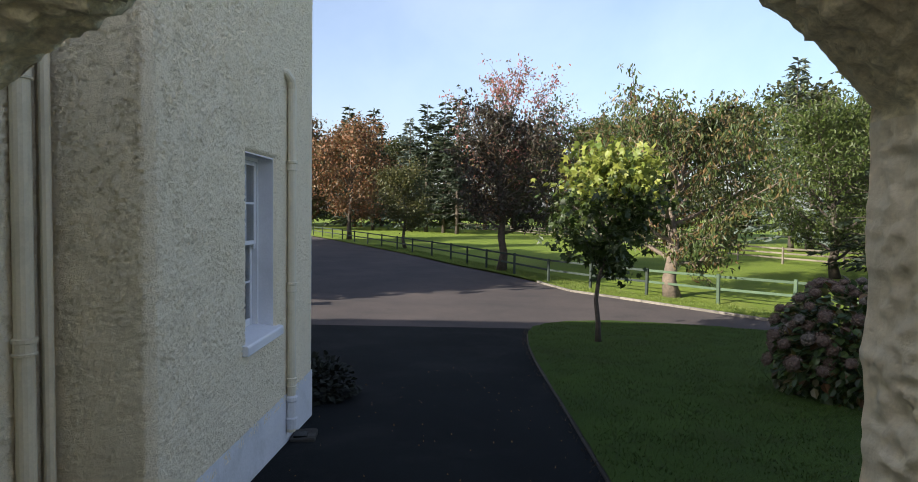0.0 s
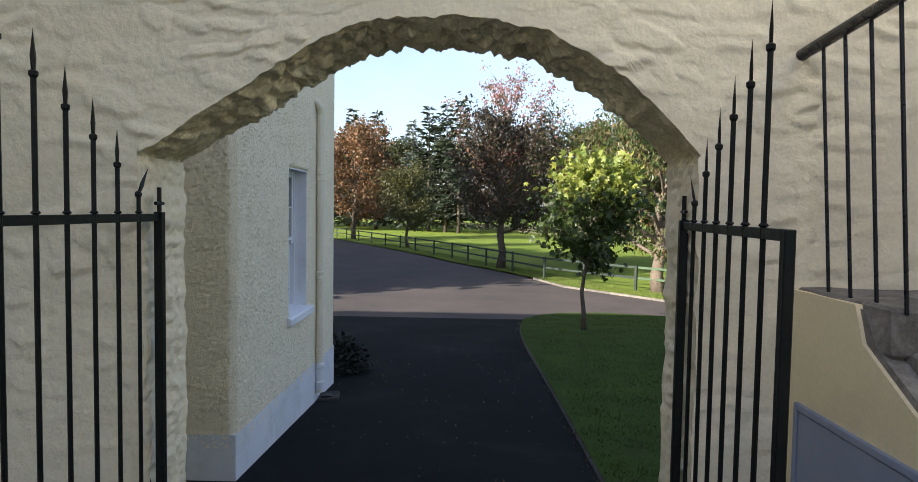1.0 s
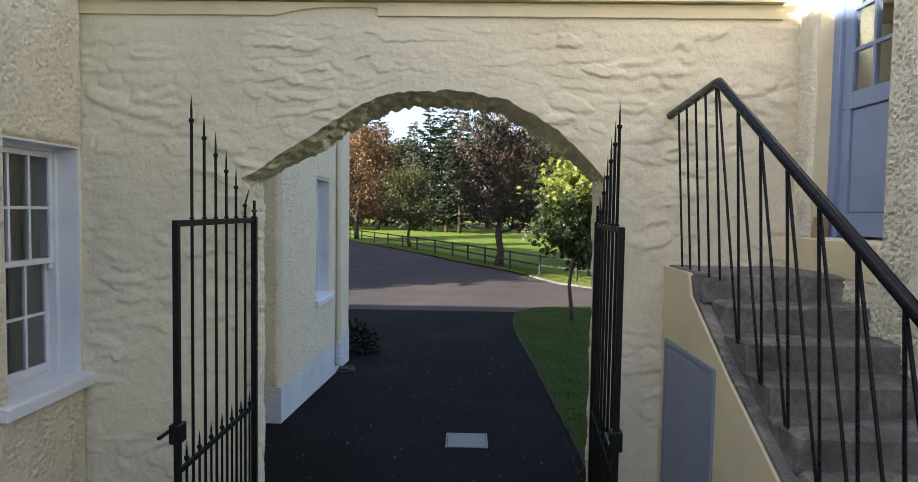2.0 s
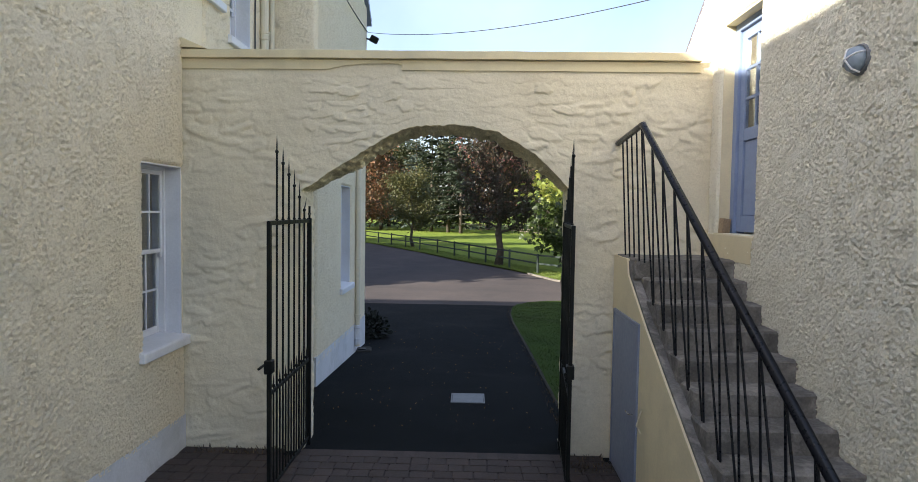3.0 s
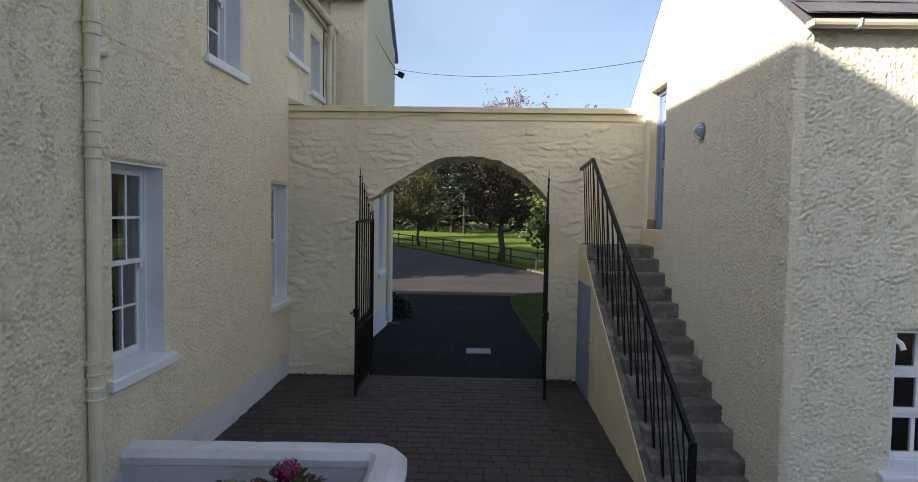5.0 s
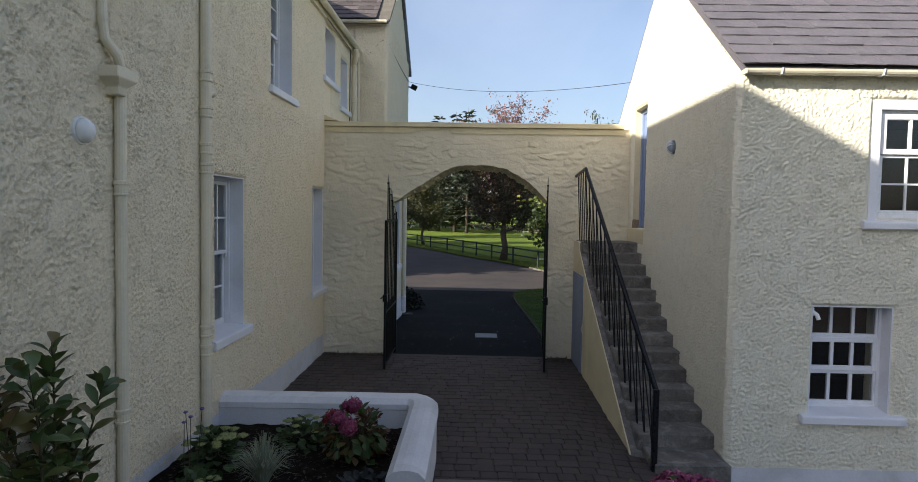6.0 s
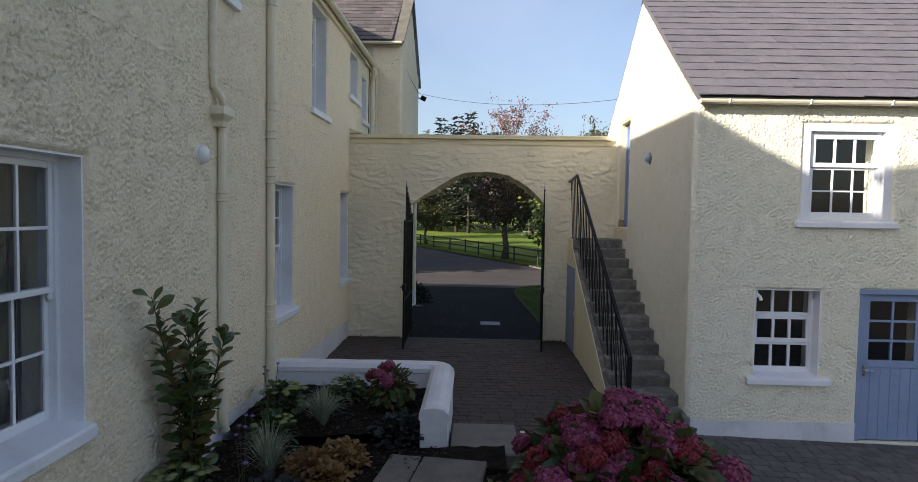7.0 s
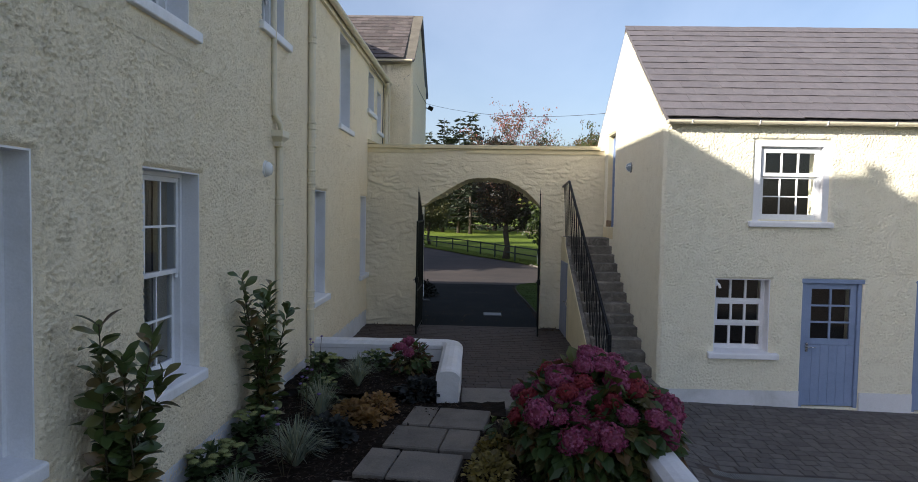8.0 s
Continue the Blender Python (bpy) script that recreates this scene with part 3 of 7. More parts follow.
def gutter_bm(u0, u1, r=0.06):
    """A half-round gutter along local x, its rim at z = 0, hanging out along -y."""
    bm = bmesh.new()
    for rad, flip in ((r, 1), (r - 0.006, -1)):
        prev = None
        for k in range(9):
            a = math.pi + math.pi * k / 8
            p = [bm.verts.new((u, rad * math.cos(a), rad * math.sin(a))) for u in (u0, u1)]
            if prev:
                bm.faces.new((prev[0], prev[1], p[1], p[0]))
            prev = p
    bmesh.ops.remove_doubles(bm, verts=bm.verts, dist=0.0001)
    for u in (u0, u1):
        box(bm, u - 0.006, u + 0.006, -r, r, -r * 0.9, 0.0)
    return bm


def downpipe(house, x, y, z0, z1, r=0.045, collars=(), m=None, shoe=(0, 0), label="cream painted cast-iron downpipe"):
    bm = bmesh.new()
    tube(bm, [(x, y, z1), (x, y, z0 + 0.16), (x + shoe[0] * 0.5, y + shoe[1] * 0.5, z0 + 0.07), (x + shoe[0], y + shoe[1], z0)], r, 14)
    pipe = part("downpipe", bm, PIPE, house, label, smooth=False)
    for z in collars:
        c = bmesh.new()
        lathe(c, [(r + 0.002, -0.065), (r + 0.012, -0.06), (r + 0.013, -0.045), (r + 0.005, -0.04), (r + 0.006, 0.02), (r + 0.016, 0.025), (r + 0.018, 0.05), (r + 0.004, 0.055)], 14, Matrix.Translation((x, y, z)))
        part("collar", c, PIPE, pipe)
        lug = boxed(-0.012, 0.012, -0.012, 0.012, -0.02, 0.02, 0.003)
        part("wall_lug", lug, PIPE, pipe, m=Matrix.Translation((x - (r + 0.02 if m != "y" else 0), y + (r + 0.02 if m == "y" else 0), z)))
    return pipe


def gable_wall(bm, x_front, x_back, y0, y1, z_eave, z_ridge):
    ym = (y0 + y1) / 2
    return prism(bm, [(y0, z_eave), (y1, z_eave), (ym, z_ridge)], x_front, x_back, "x")


# ---- the long house with its courtyard front ----
HX = -2.93
house = thing("house", "long two-storey cream roughcast house with white sash windows", "house")
GROUND = ((0.52, 1.34, 1.215, 3.03), (-3.50, -2.61, 1.215, 3.02), (-8.57, -7.55, 1.15, 3.02), (-10.82, -9.79, 1.14, 3.03))
UPPER = ((-1.66, -0.62, 4.33, 6.08), (1.28, 2.30, 5.10, 6.05), (2.68, 3.44, 4.78, 5.82), (-5.89, -4.97, 4.95, 6.05), (-8.71, -7.76, 4.32, 6.05), (-12.9, -11.9, 4.32, 6.05))
wall = pierced(bmesh.new(), -22.0, 4.06, -0.6, 6.36, HX, HX - 0.45, "x", [*GROUND, *UPPER])
part("wall", wall, CREAM, house, "cream painted roughcast wall")
part("rear_wall", boxed(-8.6, -8.2, -22.0, 4.06, -0.6, 6.3), CREAM, house)
part("end_wall", gable_wall(boxed(-8.2, HX - 0.45, -22.0, -21.6, -0.6, 6.3), -8.2, -8.6, -22, -21.6, 6.3, 6.35), CREAM, house)
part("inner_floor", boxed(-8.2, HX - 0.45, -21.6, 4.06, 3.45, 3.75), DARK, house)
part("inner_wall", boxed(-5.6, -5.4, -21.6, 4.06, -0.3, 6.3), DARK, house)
mx = facing("x", 1, HX)
for i, (a, b, c, d) in enumerate(GROUND):
    sash_window(house, mx, a, b, c, d, 3, 2, ear=(0.10, 0.11, 0.01, 0.01)[i])
for i, (a, b, c, d) in enumerate(UPPER):
    sash_window(house, mx, a, b, c, d, 3 if b - a > 0.85 else 2, 2 if d - c > 1.2 else 1, recess=0.2, curtains=i in (0, 4))
roughcast_sheet(house, CREAM, mx, -12.2, 1.36, 0.30, 4.0, GROUND, 0.0145, fine=1.0)
roughcast_sheet(house, CREAM, mx, -12.2, 1.36, 4.0, 6.12, [UPPER[0], *UPPER[3:]], 0.019, fine=0.9)
roughcast_sheet(house, CREAM, mx, 1.90, 4.05, 0.0, 6.12, [UPPER[1], UPPER[2]], 0.02, 311)
plinth = bmesh.new()
prism(plinth, [(-22.0, -0.6), (1.36, -0.6), (1.36, 0.33), (-8.0, 0.42), (-22.0, 0.5)], HX - 0.01, HX + 0.035, "x")
part("plinth", plinth, WHITE_WALL, house, "white painted plinth")
# roof: eave to ridge, slates seen only from below the eave
EAVE_Z, RIDGE_X, RIDGE_Z = 6.27, -5.62, 8.62
roof = bmesh.new()
prism(roof, [(HX + 0.17, EAVE_Z), (RIDGE_X, RIDGE_Z), (-8.9, 5.9), (-8.9, 5.8), (RIDGE_X, RIDGE_Z - 0.14), (HX + 0.17, EAVE_Z - 0.09)], -22.3, 5.8, "y")
part("roof", roof, SLATE_FAR, house, "grey slate roof")
part("fascia", boxed(HX + 0.01, HX + 0.09, -22.0, 4.04, EAVE_Z - 0.16, EAVE_Z - 0.02), PIPE, house)
part("gutter", gutter_bm(-22.0, 3.98, 0.065), PIPE, house, "cream half-round gutter", m=Matrix.Translation((HX + 0.165, 0, EAVE_Z - 0.03)) @ Matrix.Rotation(math.pi / 2, 4, "Z"))
# Unseen stack, added to cast the stepped shadow on the outbuilding front.
stack = part("chimney", boxed(-6.2, -5.3, -12.9, -11.55, 7.8, 9.35, 0.02), CREAM, house, "unseen cream rendered chimney stack added for its shadow")
part("chimney_cap", boxed(-6.28, -5.22, -12.98, -11.47, 9.352, 9.47, 0.02), CONCRETE, stack)
for y in (-12.55, -11.95):
    part("chimney_pot", lathe(bmesh.new(), [(0.13, 9.47), (0.12, 9.8), (0.14, 9.85), (0.12, 9.9)], 10, Matrix.Translation((-5.75, y, 0))), RIDGE, stack)
# pipes and lamp on the courtyard front
downpipe(house, HX + 0.075, -5.36, 0.30, 3.58, 0.045, (1.0, 2.8), shoe=(0.03, 0.02))
hop = bmesh.new()
rings = [[hop.verts.new((HX + 0.012 + dx, -5.43 + dy, z)) for dx, dy in ((0, -b), (a, -b), (a, b), (0, b))] for z, a, b in ((3.50, 0.12, 0.055), (3.56, 0.13, 0.06), (3.62, 0.17, 0.14), (3.70, 0.17, 0.14))]
for r, s in zip(rings, rings[1:]):
    for k in range(4):
        hop.faces.new((r[k], r[(k + 1) % 4], s[(k + 1) % 4], s[k]))
hop.faces.new(rings[0])
bmesh.ops.bevel(hop, geom=hop.edges[:], offset=0.006, segments=1, affect="EDGES")
part("hopper", hop, PIPE, house, "cream cast-iron rainwater hopper")
bm = bmesh.new()
tube(bm, [(HX + 0.10, -5.36, 3.66), (HX + 0.10, -5.44, 3.80), (HX + 0.06, -5.53, 3.90), (HX + 0.06, -5.56, 4.06), (HX + 0.06, -5.56, 6.08), (HX + 0.15, -5.56, 6.18)], 0.036, 12)
part("waste_pipe", bm, PIPE, house, "cream painted waste pipe")
downpipe(house, HX + 0.085, -3.85, 0.25, 6.1, 0.055, (1.19, 1.39, 3.06, 3.26, 3.63, 3.99, 5.3), shoe=(0.0, 0.0))
bm = bmesh.new()
tube(bm, [(HX + 0.085, -3.85, 3.80), (HX + 0.085, -3.71, 3.85), (HX + 0.06, -3.63, 3.85), (HX - 0.02, -3.63, 3.85)], 0.04, 10)
part("pipe_branch", bm, PIPE, house)
bm = bmesh.new()
tube(bm, [(HX + 0.165, 3.55, 6.18), (HX + 0.165, 3.60, 6.06), (-2.84, 3.76, 5.90), (-2.84, 3.80, 5.8), (-2.84, 3.80, -0.08)], 0.06, 14)
dp = part("downpipe", bm, PIPE, house, "cream painted cast-iron downpipe")
for z in (1.58, 3.34, 5.1):
    part("collar", lathe(bmesh.new(), [(0.062, -0.065), (0.074, -0.06), (0.076, -0.045), (0.066, -0.04), (0.067, 0.02), (0.078, 0.025), (0.08, 0.05), (0.063, 0.055)], 14, Matrix.Translation((-2.84, 3.80, z))), PIPE, dp)
bm = bmesh.new()
tube(bm, [(-2.775, 3.93, 6.25), (-2.775, 3.93, -0.08)], 0.036, 10)
part("soil_pipe", bm, PIPE, house, "slim cream painted waste pipe")
part("wall_cable", tube(bmesh.new(), [(HX + 0.09, 1.2, 6.12), (HX + 0.09, 3.38, 6.10), (HX + 0.05, 3.52, 5.95), (HX + 0.045, 3.52, 4.2)], 0.010, 6), CABLE, house, "black cable clipped under the eave")


def bulkhead(m, rnd, body, glass, label):
    lamp = thing("wall_lamp", label, "lamp", m=m)
    part("lamp_base", lathe(bmesh.new(), [(rnd * 1.0, 0), (rnd * 1.02, 0.025), (rnd * 0.95, 0.05), (rnd * 0.9, 0.05)], 20), body, lamp)
    part("lamp_glass", lathe(bmesh.new(), [(rnd * 0.86, 0.045), (rnd * 0.84, 0.07), (rnd * 0.7, 0.1), (rnd * 0.4, 0.118), (rnd * 0.05, 0.122)], 20), glass, lamp, smooth=True)
    return lamp


bulkhead(Matrix.Translation((HX, -5.78, 3.19)) @ Matrix.Rotation(math.pi / 2, 4, "Y"), 0.105, OPAL, OPAL, "round white bulkhead lamp on the roughcast wall")
gl = bulkhead(Matrix.Translation((2.75, -1.17, 3.625)) @ Matrix.Rotation(-math.pi / 2, 4, "Y"), 0.102, STEEL, LENSGREY, "round grey caged bulkhead lamp on the gable wall")
cage = bmesh.new()
for k in range(2):
    d = Vector((math.cos(k * math.pi / 2 + 0.4), math.sin(k * math.pi / 2 + 0.4), 0))
    tube(cage, [d * -0.096 + Vector((0, 0, 0.055)), d * -0.073 + Vector((0, 0, 0.105)), Vector((0, 0, 0.135)), d * 0.073 + Vector((0, 0, 0.105)), d * 0.096 + Vector((0, 0, 0.055))], 0.006, 6)
part("cage", cage, PVC, gl)

# ---- the gabled wing beyond the arch ----
WX, WY0, WY1 = -2.16, 4.06, 8.35
wing = thing("house_wing", "gabled cream roughcast wing with old slates and white plinth", "house")
WIN = (5.82, 6.74, 1.17, 3.035)
bm = pierced(bmesh.new(), WY0, WY1, -1.0, 6.95, WX, WX - 0.4, "x", [WIN])
gable_wall(bm, WX, WX - 0.4, WY0, WY1, 6.952, 8.62)
part("gable_wall", bm, CREAM, wing, "cream roughcast gable wall")
# Unseen run west to x -22 is added so the ridge shades the drive.
part("front_wall", boxed(-22.0, WX - 0.4, WY0, WY0 + 0.4, -1.0, 6.95), CREAM, wing)
part("rear_wall", boxed(-22.0, WX - 0.4, WY1 - 0.4, WY1, -1.0, 6.95), CREAM, wing)
part("far_wall", boxed(-22.4, -22.0, WY0, WY1, -1.0, 6.95), CREAM, wing)
sash_window(wing, facing("x", 1, WX), *WIN, 3, 2, label="white sliding sash window in a deep reveal")
roughcast_sheet(wing, CREAM, facing("x", 1, WX), WY0, WY1, 0.2, 6.94, [WIN], 0.017, 120)
roughcast_sheet(wing, CREAM, facing("y", -1, WY0), -2.91, WX, 0.2, 6.8, [], 0.019, 560)
pb = bmesh.new()
prism(pb, [(WY0 - 0.035, -0.6), (WY1 + 0.03, -0.6), (WY1 + 0.03, 0.26), (WY0 - 0.035, 0.33)], WX - 0.01, WX + 0.035, "x")
part("plinth", pb, WHITE_WALL, wing, "white painted plinth")
part("plinth_return", boxed(-2.9, WX - 0.012, WY0 - 0.035, WY0 + 0.01, -0.6, 0.33), WHITE_WALL, wing)
# alternating raised corner blocks
for k in range(14):
    z = 0.30 + k * 0.46
    ln = 0.30 if k % 2 else 0.20
    part("quoin", boxed(WX - 0.1, WX + 0.022, WY1 - ln, WY1 + 0.022, z, z + 0.44, 0.008), WHITE_WALL, wing)
WRY, WRZ, WEZ = (WY0 + WY1) / 2, 8.72, 7.02
wr = bmesh.new()
prism(wr, [(WY0 - 0.22, WEZ - 0.12), (WRY, WRZ), (WY1 + 0.22, WEZ - 0.12), (WY1 + 0.22, WEZ - 0.22), (WRY, WRZ - 0.12), (WY0 - 0.22, WEZ - 0.22)], -22.3, WX + 0.06, "x")
wroof = part("roof", wr, SLATE_FAR, wing, "old purple-grey slate roof")
vb = bmesh.new()
prism(vb, [(WY0 - 0.20, WEZ - 0.10), (WRY, WRZ + 0.07), (WRY, WRZ + 0.01), (WY0 - 0.20, WEZ - 0.17)], WX - 0.22, WX + 0.09, "x")
part("verge_front", vb, KERB, wing, "grey cement roof verge")
vb = bmesh.new()
prism(vb, [(WY1 + 0.30, WEZ - 0.22), (WRY, WRZ + 0.05), (WRY, WRZ - 0.07), (WY1 + 0.30, WEZ - 0.36)], WX - 0.05, WX + 0.085, "x")
part("barge_board", vb, GREYBLUE, wing, "thin dark barge board")
part("ridge", tube(bmesh.new(), [(-22.2, WRY, WRZ + 0.0), (WX - 0.2, WRY, WRZ + 0.0)], 0.08, 8), RIDGE, wing)
part("gutter", gutter_bm(-8.0, WX + 0.02, 0.06), PIPE, wing, m=Matrix.Translation((0, WY0 - 0.24, WEZ - 0.15)))
downpipe(wing, WX + 0.085, 7.18, -0.18, 3.90, 0.05, (0.42, 1.56, 2.99), label="white-footed cream downpipe")
bm = bmesh.new()
tube(bm, [(WX + 0.085, 7.18, 3.88), (WX + 0.085, 7.14, 3.97), (WX + 0.05, 7.06, 4.04), (WX - 0.03, 7.04, 4.06)], 0.05, 12)
part("pipe_bend", bm, PIPE, wing)
bm = bmesh.new()
lathe(bm, [(0.062, -0.12), (0.07, 0.0), (0.058, 0.02), (0.06, 0.2), (0.072, 0.22), (0.07, 0.26), (0.055, 0.28)], 14, Matrix.Translation((WX + 0.09, 7.18, -0.02)))
part("pipe_shoe", bm, WHITE_WALL, wing, "white painted pipe foot")
flood = thing("floodlight", "small black floodlight bracketed to the gable corner", "floodlight")
part("bracket", tube(bmesh.new(), [(WX - 0.02, 8.29, 6.30), (WX + 0.14, 8.29, 6.28)], 0.018, 8), IRON, flood)
part("lamp_head", boxed(-0.09, 0.09, -0.06, 0.06, -0.07, 0.07, 0.015), IRON, flood, m=pose(WX + 0.2, 8.29, 6.28, 20, 25, 10))
line = thing("overhead_cable", "thin black cable sagging between the gables", "cable")
a, b = Vector((WX + 0.06, 8.37, 6.45)), Vector((2.95, 1.50, 5.12))
part("cable_span", tube(bmesh.new(), [a.lerp(b, k / 24) - Vector((0, 0, 0.24 * (1 - (2 * k / 24 - 1) ** 2))) for k in range(25)], 0.0055, 6), CABLE, line)
a, b = Vector((WX + 0.02, WY0 + 0.05, 6.48)), Vector((WX + 0.05, 8.35, 6.45))
part("cable_clip_run", tube(bmesh.new(), [a.lerp(b, k / 12) - Vector((0, 0, 0.06 * (1 - (2 * k / 12 - 1) ** 2))) for k in range(13)], 0.009, 6), CABLE, line)
part("cable_tail", tube(bmesh.new(), [(WX + 0.02, WY0 + 0.05, 6.48), (WX - 0.06, WY0 - 0.02, 6.50), (WX - 0.18, WY0 - 0.02, 6.43), (WX - 0.4, WY0 - 0.02, 6.18)], 0.009, 6), CABLE, line)

gully = thing("gully", "low dark stone gully surround at the foot of the pipe", "gully")
gb = boxed(-0.15, 0.15, -0.17, 0.17, -0.06, 0.035, 0.012)
bmesh.ops.subdivide_edges(gb, edges=[e for e in gb.edges if e.calc_length() > 0.2], cuts=4, use_grid_fill=True)
for v in gb.verts:
    v.co += Vector(noise.noise_vector(v.co * 7.0)) * 0.018
part("surround", gb, EDGING, gully, m=pose(WX + 0.19, 7.36, ground_z(-2, 7.36), 0, 0, 8))
part("gully_grate", boxed(-0.08, 0.08, -0.08, 0.08, 0.028, 0.048, 0.004), IRON, gully, m=pose(WX + 0.16, 7.33, ground_z(-2, 7.33), 0, 0, 8))

# ---- the outbuilding across the yard ----
BX, BY0, BY1, BZ, BRZ, BEND = 2.75, -3.26, 2.50, 4.27, 6.47, 13.0
barn = thing("outbuilding", "two-storey cream roughcast outbuilding with slate roof and blue doors", "outbuilding")
ODOOR = (0.29, 1.12, 2.42, 4.52)
bm = pierced(bmesh.new(), BY0, BY1, -1.0, BZ, BX, BX + 0.45, "x", [(ODOOR[0], ODOOR[1], ODOOR[2], BZ)])
bmesh.ops.delete(bm, geom=[f for f in bm.faces if all(abs(v.co.z - BZ) < 0.001 for v in f.verts)], context="FACES_ONLY")
# the gable above the eaves, with the door's head cut into it
ym = (BY0 + BY1) / 2


def gable_z(y):
    return BZ + (BRZ - BZ) * (1 - abs(y - ym) / (BY1 - ym))


for poly in ([(BY0, BZ + 0.001), (ODOOR[0], BZ + 0.001), (ODOOR[0], gable_z(ODOOR[0])), (ym, BRZ)],
             [(ODOOR[0], ODOOR[3]), (ODOOR[1], ODOOR[3]), (ODOOR[1], gable_z(ODOOR[1])), (ODOOR[0], gable_z(ODOOR[0]))],
             [(ODOOR[1], BZ + 0.001), (BY1, BZ + 0.001), (ODOOR[1], gable_z(ODOOR[1]))]):
    prism(bm, poly, BX, BX + 0.45, "x")
bmesh.ops.remove_doubles(bm, verts=bm.verts, dist=0.002)
part("gable_wall", bm, CREAM_PALE, barn, "pale cream roughcast gable wall")
UPW, LOW, DR1, DR2 = (4.265, 5.285, 2.665, 3.855), (3.63, 4.51, 0.50, 1.695), (5.03, 5.98, -0.38, 1.71), (6.84, 7.79, -0.42, 1.71)
UP2, LO2 = (8.8, 9.82, 2.665, 3.855), (9.3, 10.18, 0.50, 1.695)
part("front_wall", pierced(bmesh.new(), BX + 0.45, BEND, -1.2, BZ, BY0, BY0 + 0.45, "y", [UPW, LOW, DR1, DR2, UP2, LO2]), CREAM_PALE, barn, "pale cream roughcast front wall")
part("rear_wall", boxed(BX + 0.45, BEND, BY1 - 0.45, BY1, -1.2, BZ), CREAM_PALE, barn)
part("end_wall", gable_wall(boxed(BEND - 0.45, BEND, BY0 + 0.45, BY1 - 0.45, -1.2, BZ), BEND - 0.45, BEND, BY0, BY1, BZ, BRZ), CREAM_PALE, barn)
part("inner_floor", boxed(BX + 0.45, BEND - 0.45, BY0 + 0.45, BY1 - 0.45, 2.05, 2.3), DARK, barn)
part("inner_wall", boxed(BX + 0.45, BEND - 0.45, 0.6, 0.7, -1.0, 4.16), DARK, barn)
pl = bmesh.new()
prism(pl, [(BX - 0.03, -1.2), (5.02, -1.2), (5.02, -0.115), (BX - 0.03, -0.13)], BY0 - 0.035, BY0 + 0.01, "y")
part("plinth", pl, WHITE_WALL, barn, "white painted plinth with scuffed lower edge")
part("plinth", boxed(5.99, 6.83, BY0 - 0.035, BY0 + 0.01, -1.2, -0.12), WHITE_WALL, barn)
part("plinth", boxed(7.80, BEND, BY0 - 0.035, BY0 + 0.01, -1.2, -0.12), WHITE_WALL, barn)
part("plinth_return", boxed(BX - 0.03, BX + 0.01, BY0 + 0.01, BY0 + 0.20, -1.2, -0.13), WHITE_WALL, barn)
mf = facing("y", -1, BY0)
wide = (UPW[0] - 0.09, UPW[1] + 0.09, UPW[2] - 0.06, UPW[3] + 0.09)
roughcast_sheet(barn, CREAM_PALE, mf, BX, 8.4, -0.13, BZ - 0.02, [wide, LOW, (DR1[0], DR1[1], -0.3, DR1[3]), (DR2[0], DR2[1], -0.3, DR2[3])], 0.0142, 77, fine=1.05)
roughcast_sheet(barn, CREAM_PALE, facing("x", -1, BX), -1.36, -BY0, -0.2, BRZ, [(-ODOOR[1], -ODOOR[0], ODOOR[2], ODOOR[3])], 0.0122, 440, lambda u: BZ + (BRZ - BZ) * (1 - np.abs(-u - ym) / (BY1 - ym)), 1.2)
roughcast_sheet(barn, CREAM_PALE, facing("x", -1, BX), -BY1, -1.36, 3.9, BRZ, [], 0.02, 440, lambda u: BZ + (BRZ - BZ) * (1 - np.abs(-u - ym) / (BY1 - ym)))


def casement(house, m, u0, u1, v0, v1):
    """A white plastic window: top-hung vent over a fixed light, with a broad painted surround."""
    fr = bmesh.new()
    w = -0.07
    r = bars(fr, u0 + 0.014, u1 - 0.014, v0, v1 - 0.014, w - 0.06, w, 0.06, 0.06, 0.06, 1, 1)
    win = part("window", fr, PVC, house, "white plastic window, top vent over a fixed light", m=m)
    part("reveal", lining(bmesh.new(), u0, u1, v0, v1, 0.14), WHITE, win)
    part("surround", trim(bmesh.new(), u0, u1, v0 - 0.05, v1, 0.085), WHITE, win, "broad white painted surround")
    a, b, c, d = r[0]
    split = c + (d - c) * 0.60
    fx = bmesh.new()
    rects = bars(fx, a, b, c, split, w - 0.05, w - 0.012, 0.03, 0.03, 0.03, 3, 2, 0.02)
    part("fixed_light", fx, PVC, win)
    panes(rects, w - 0.03, win, Matrix())
    vt = bmesh.new()
    rects = bars(vt, a - 0.02, b + 0.02, split + 0.004, d + 0.02, w - 0.03, w + 0.022, 0.06, 0.06, 0.06, 3, 1, 0.02)
    part("vent_light", vt, PVC, win)
    panes(rects, w - 0.004, win, Matrix())
    part("window_sill", sill_bm(u0 - 0.17, u1 + 0.15, v0 - 0.03, 0.09, 0.09, 0.1), WHITE, win, "white painted sill")
    return win


casement(barn, mf, *UPW)
casement(barn, mf, *UP2)


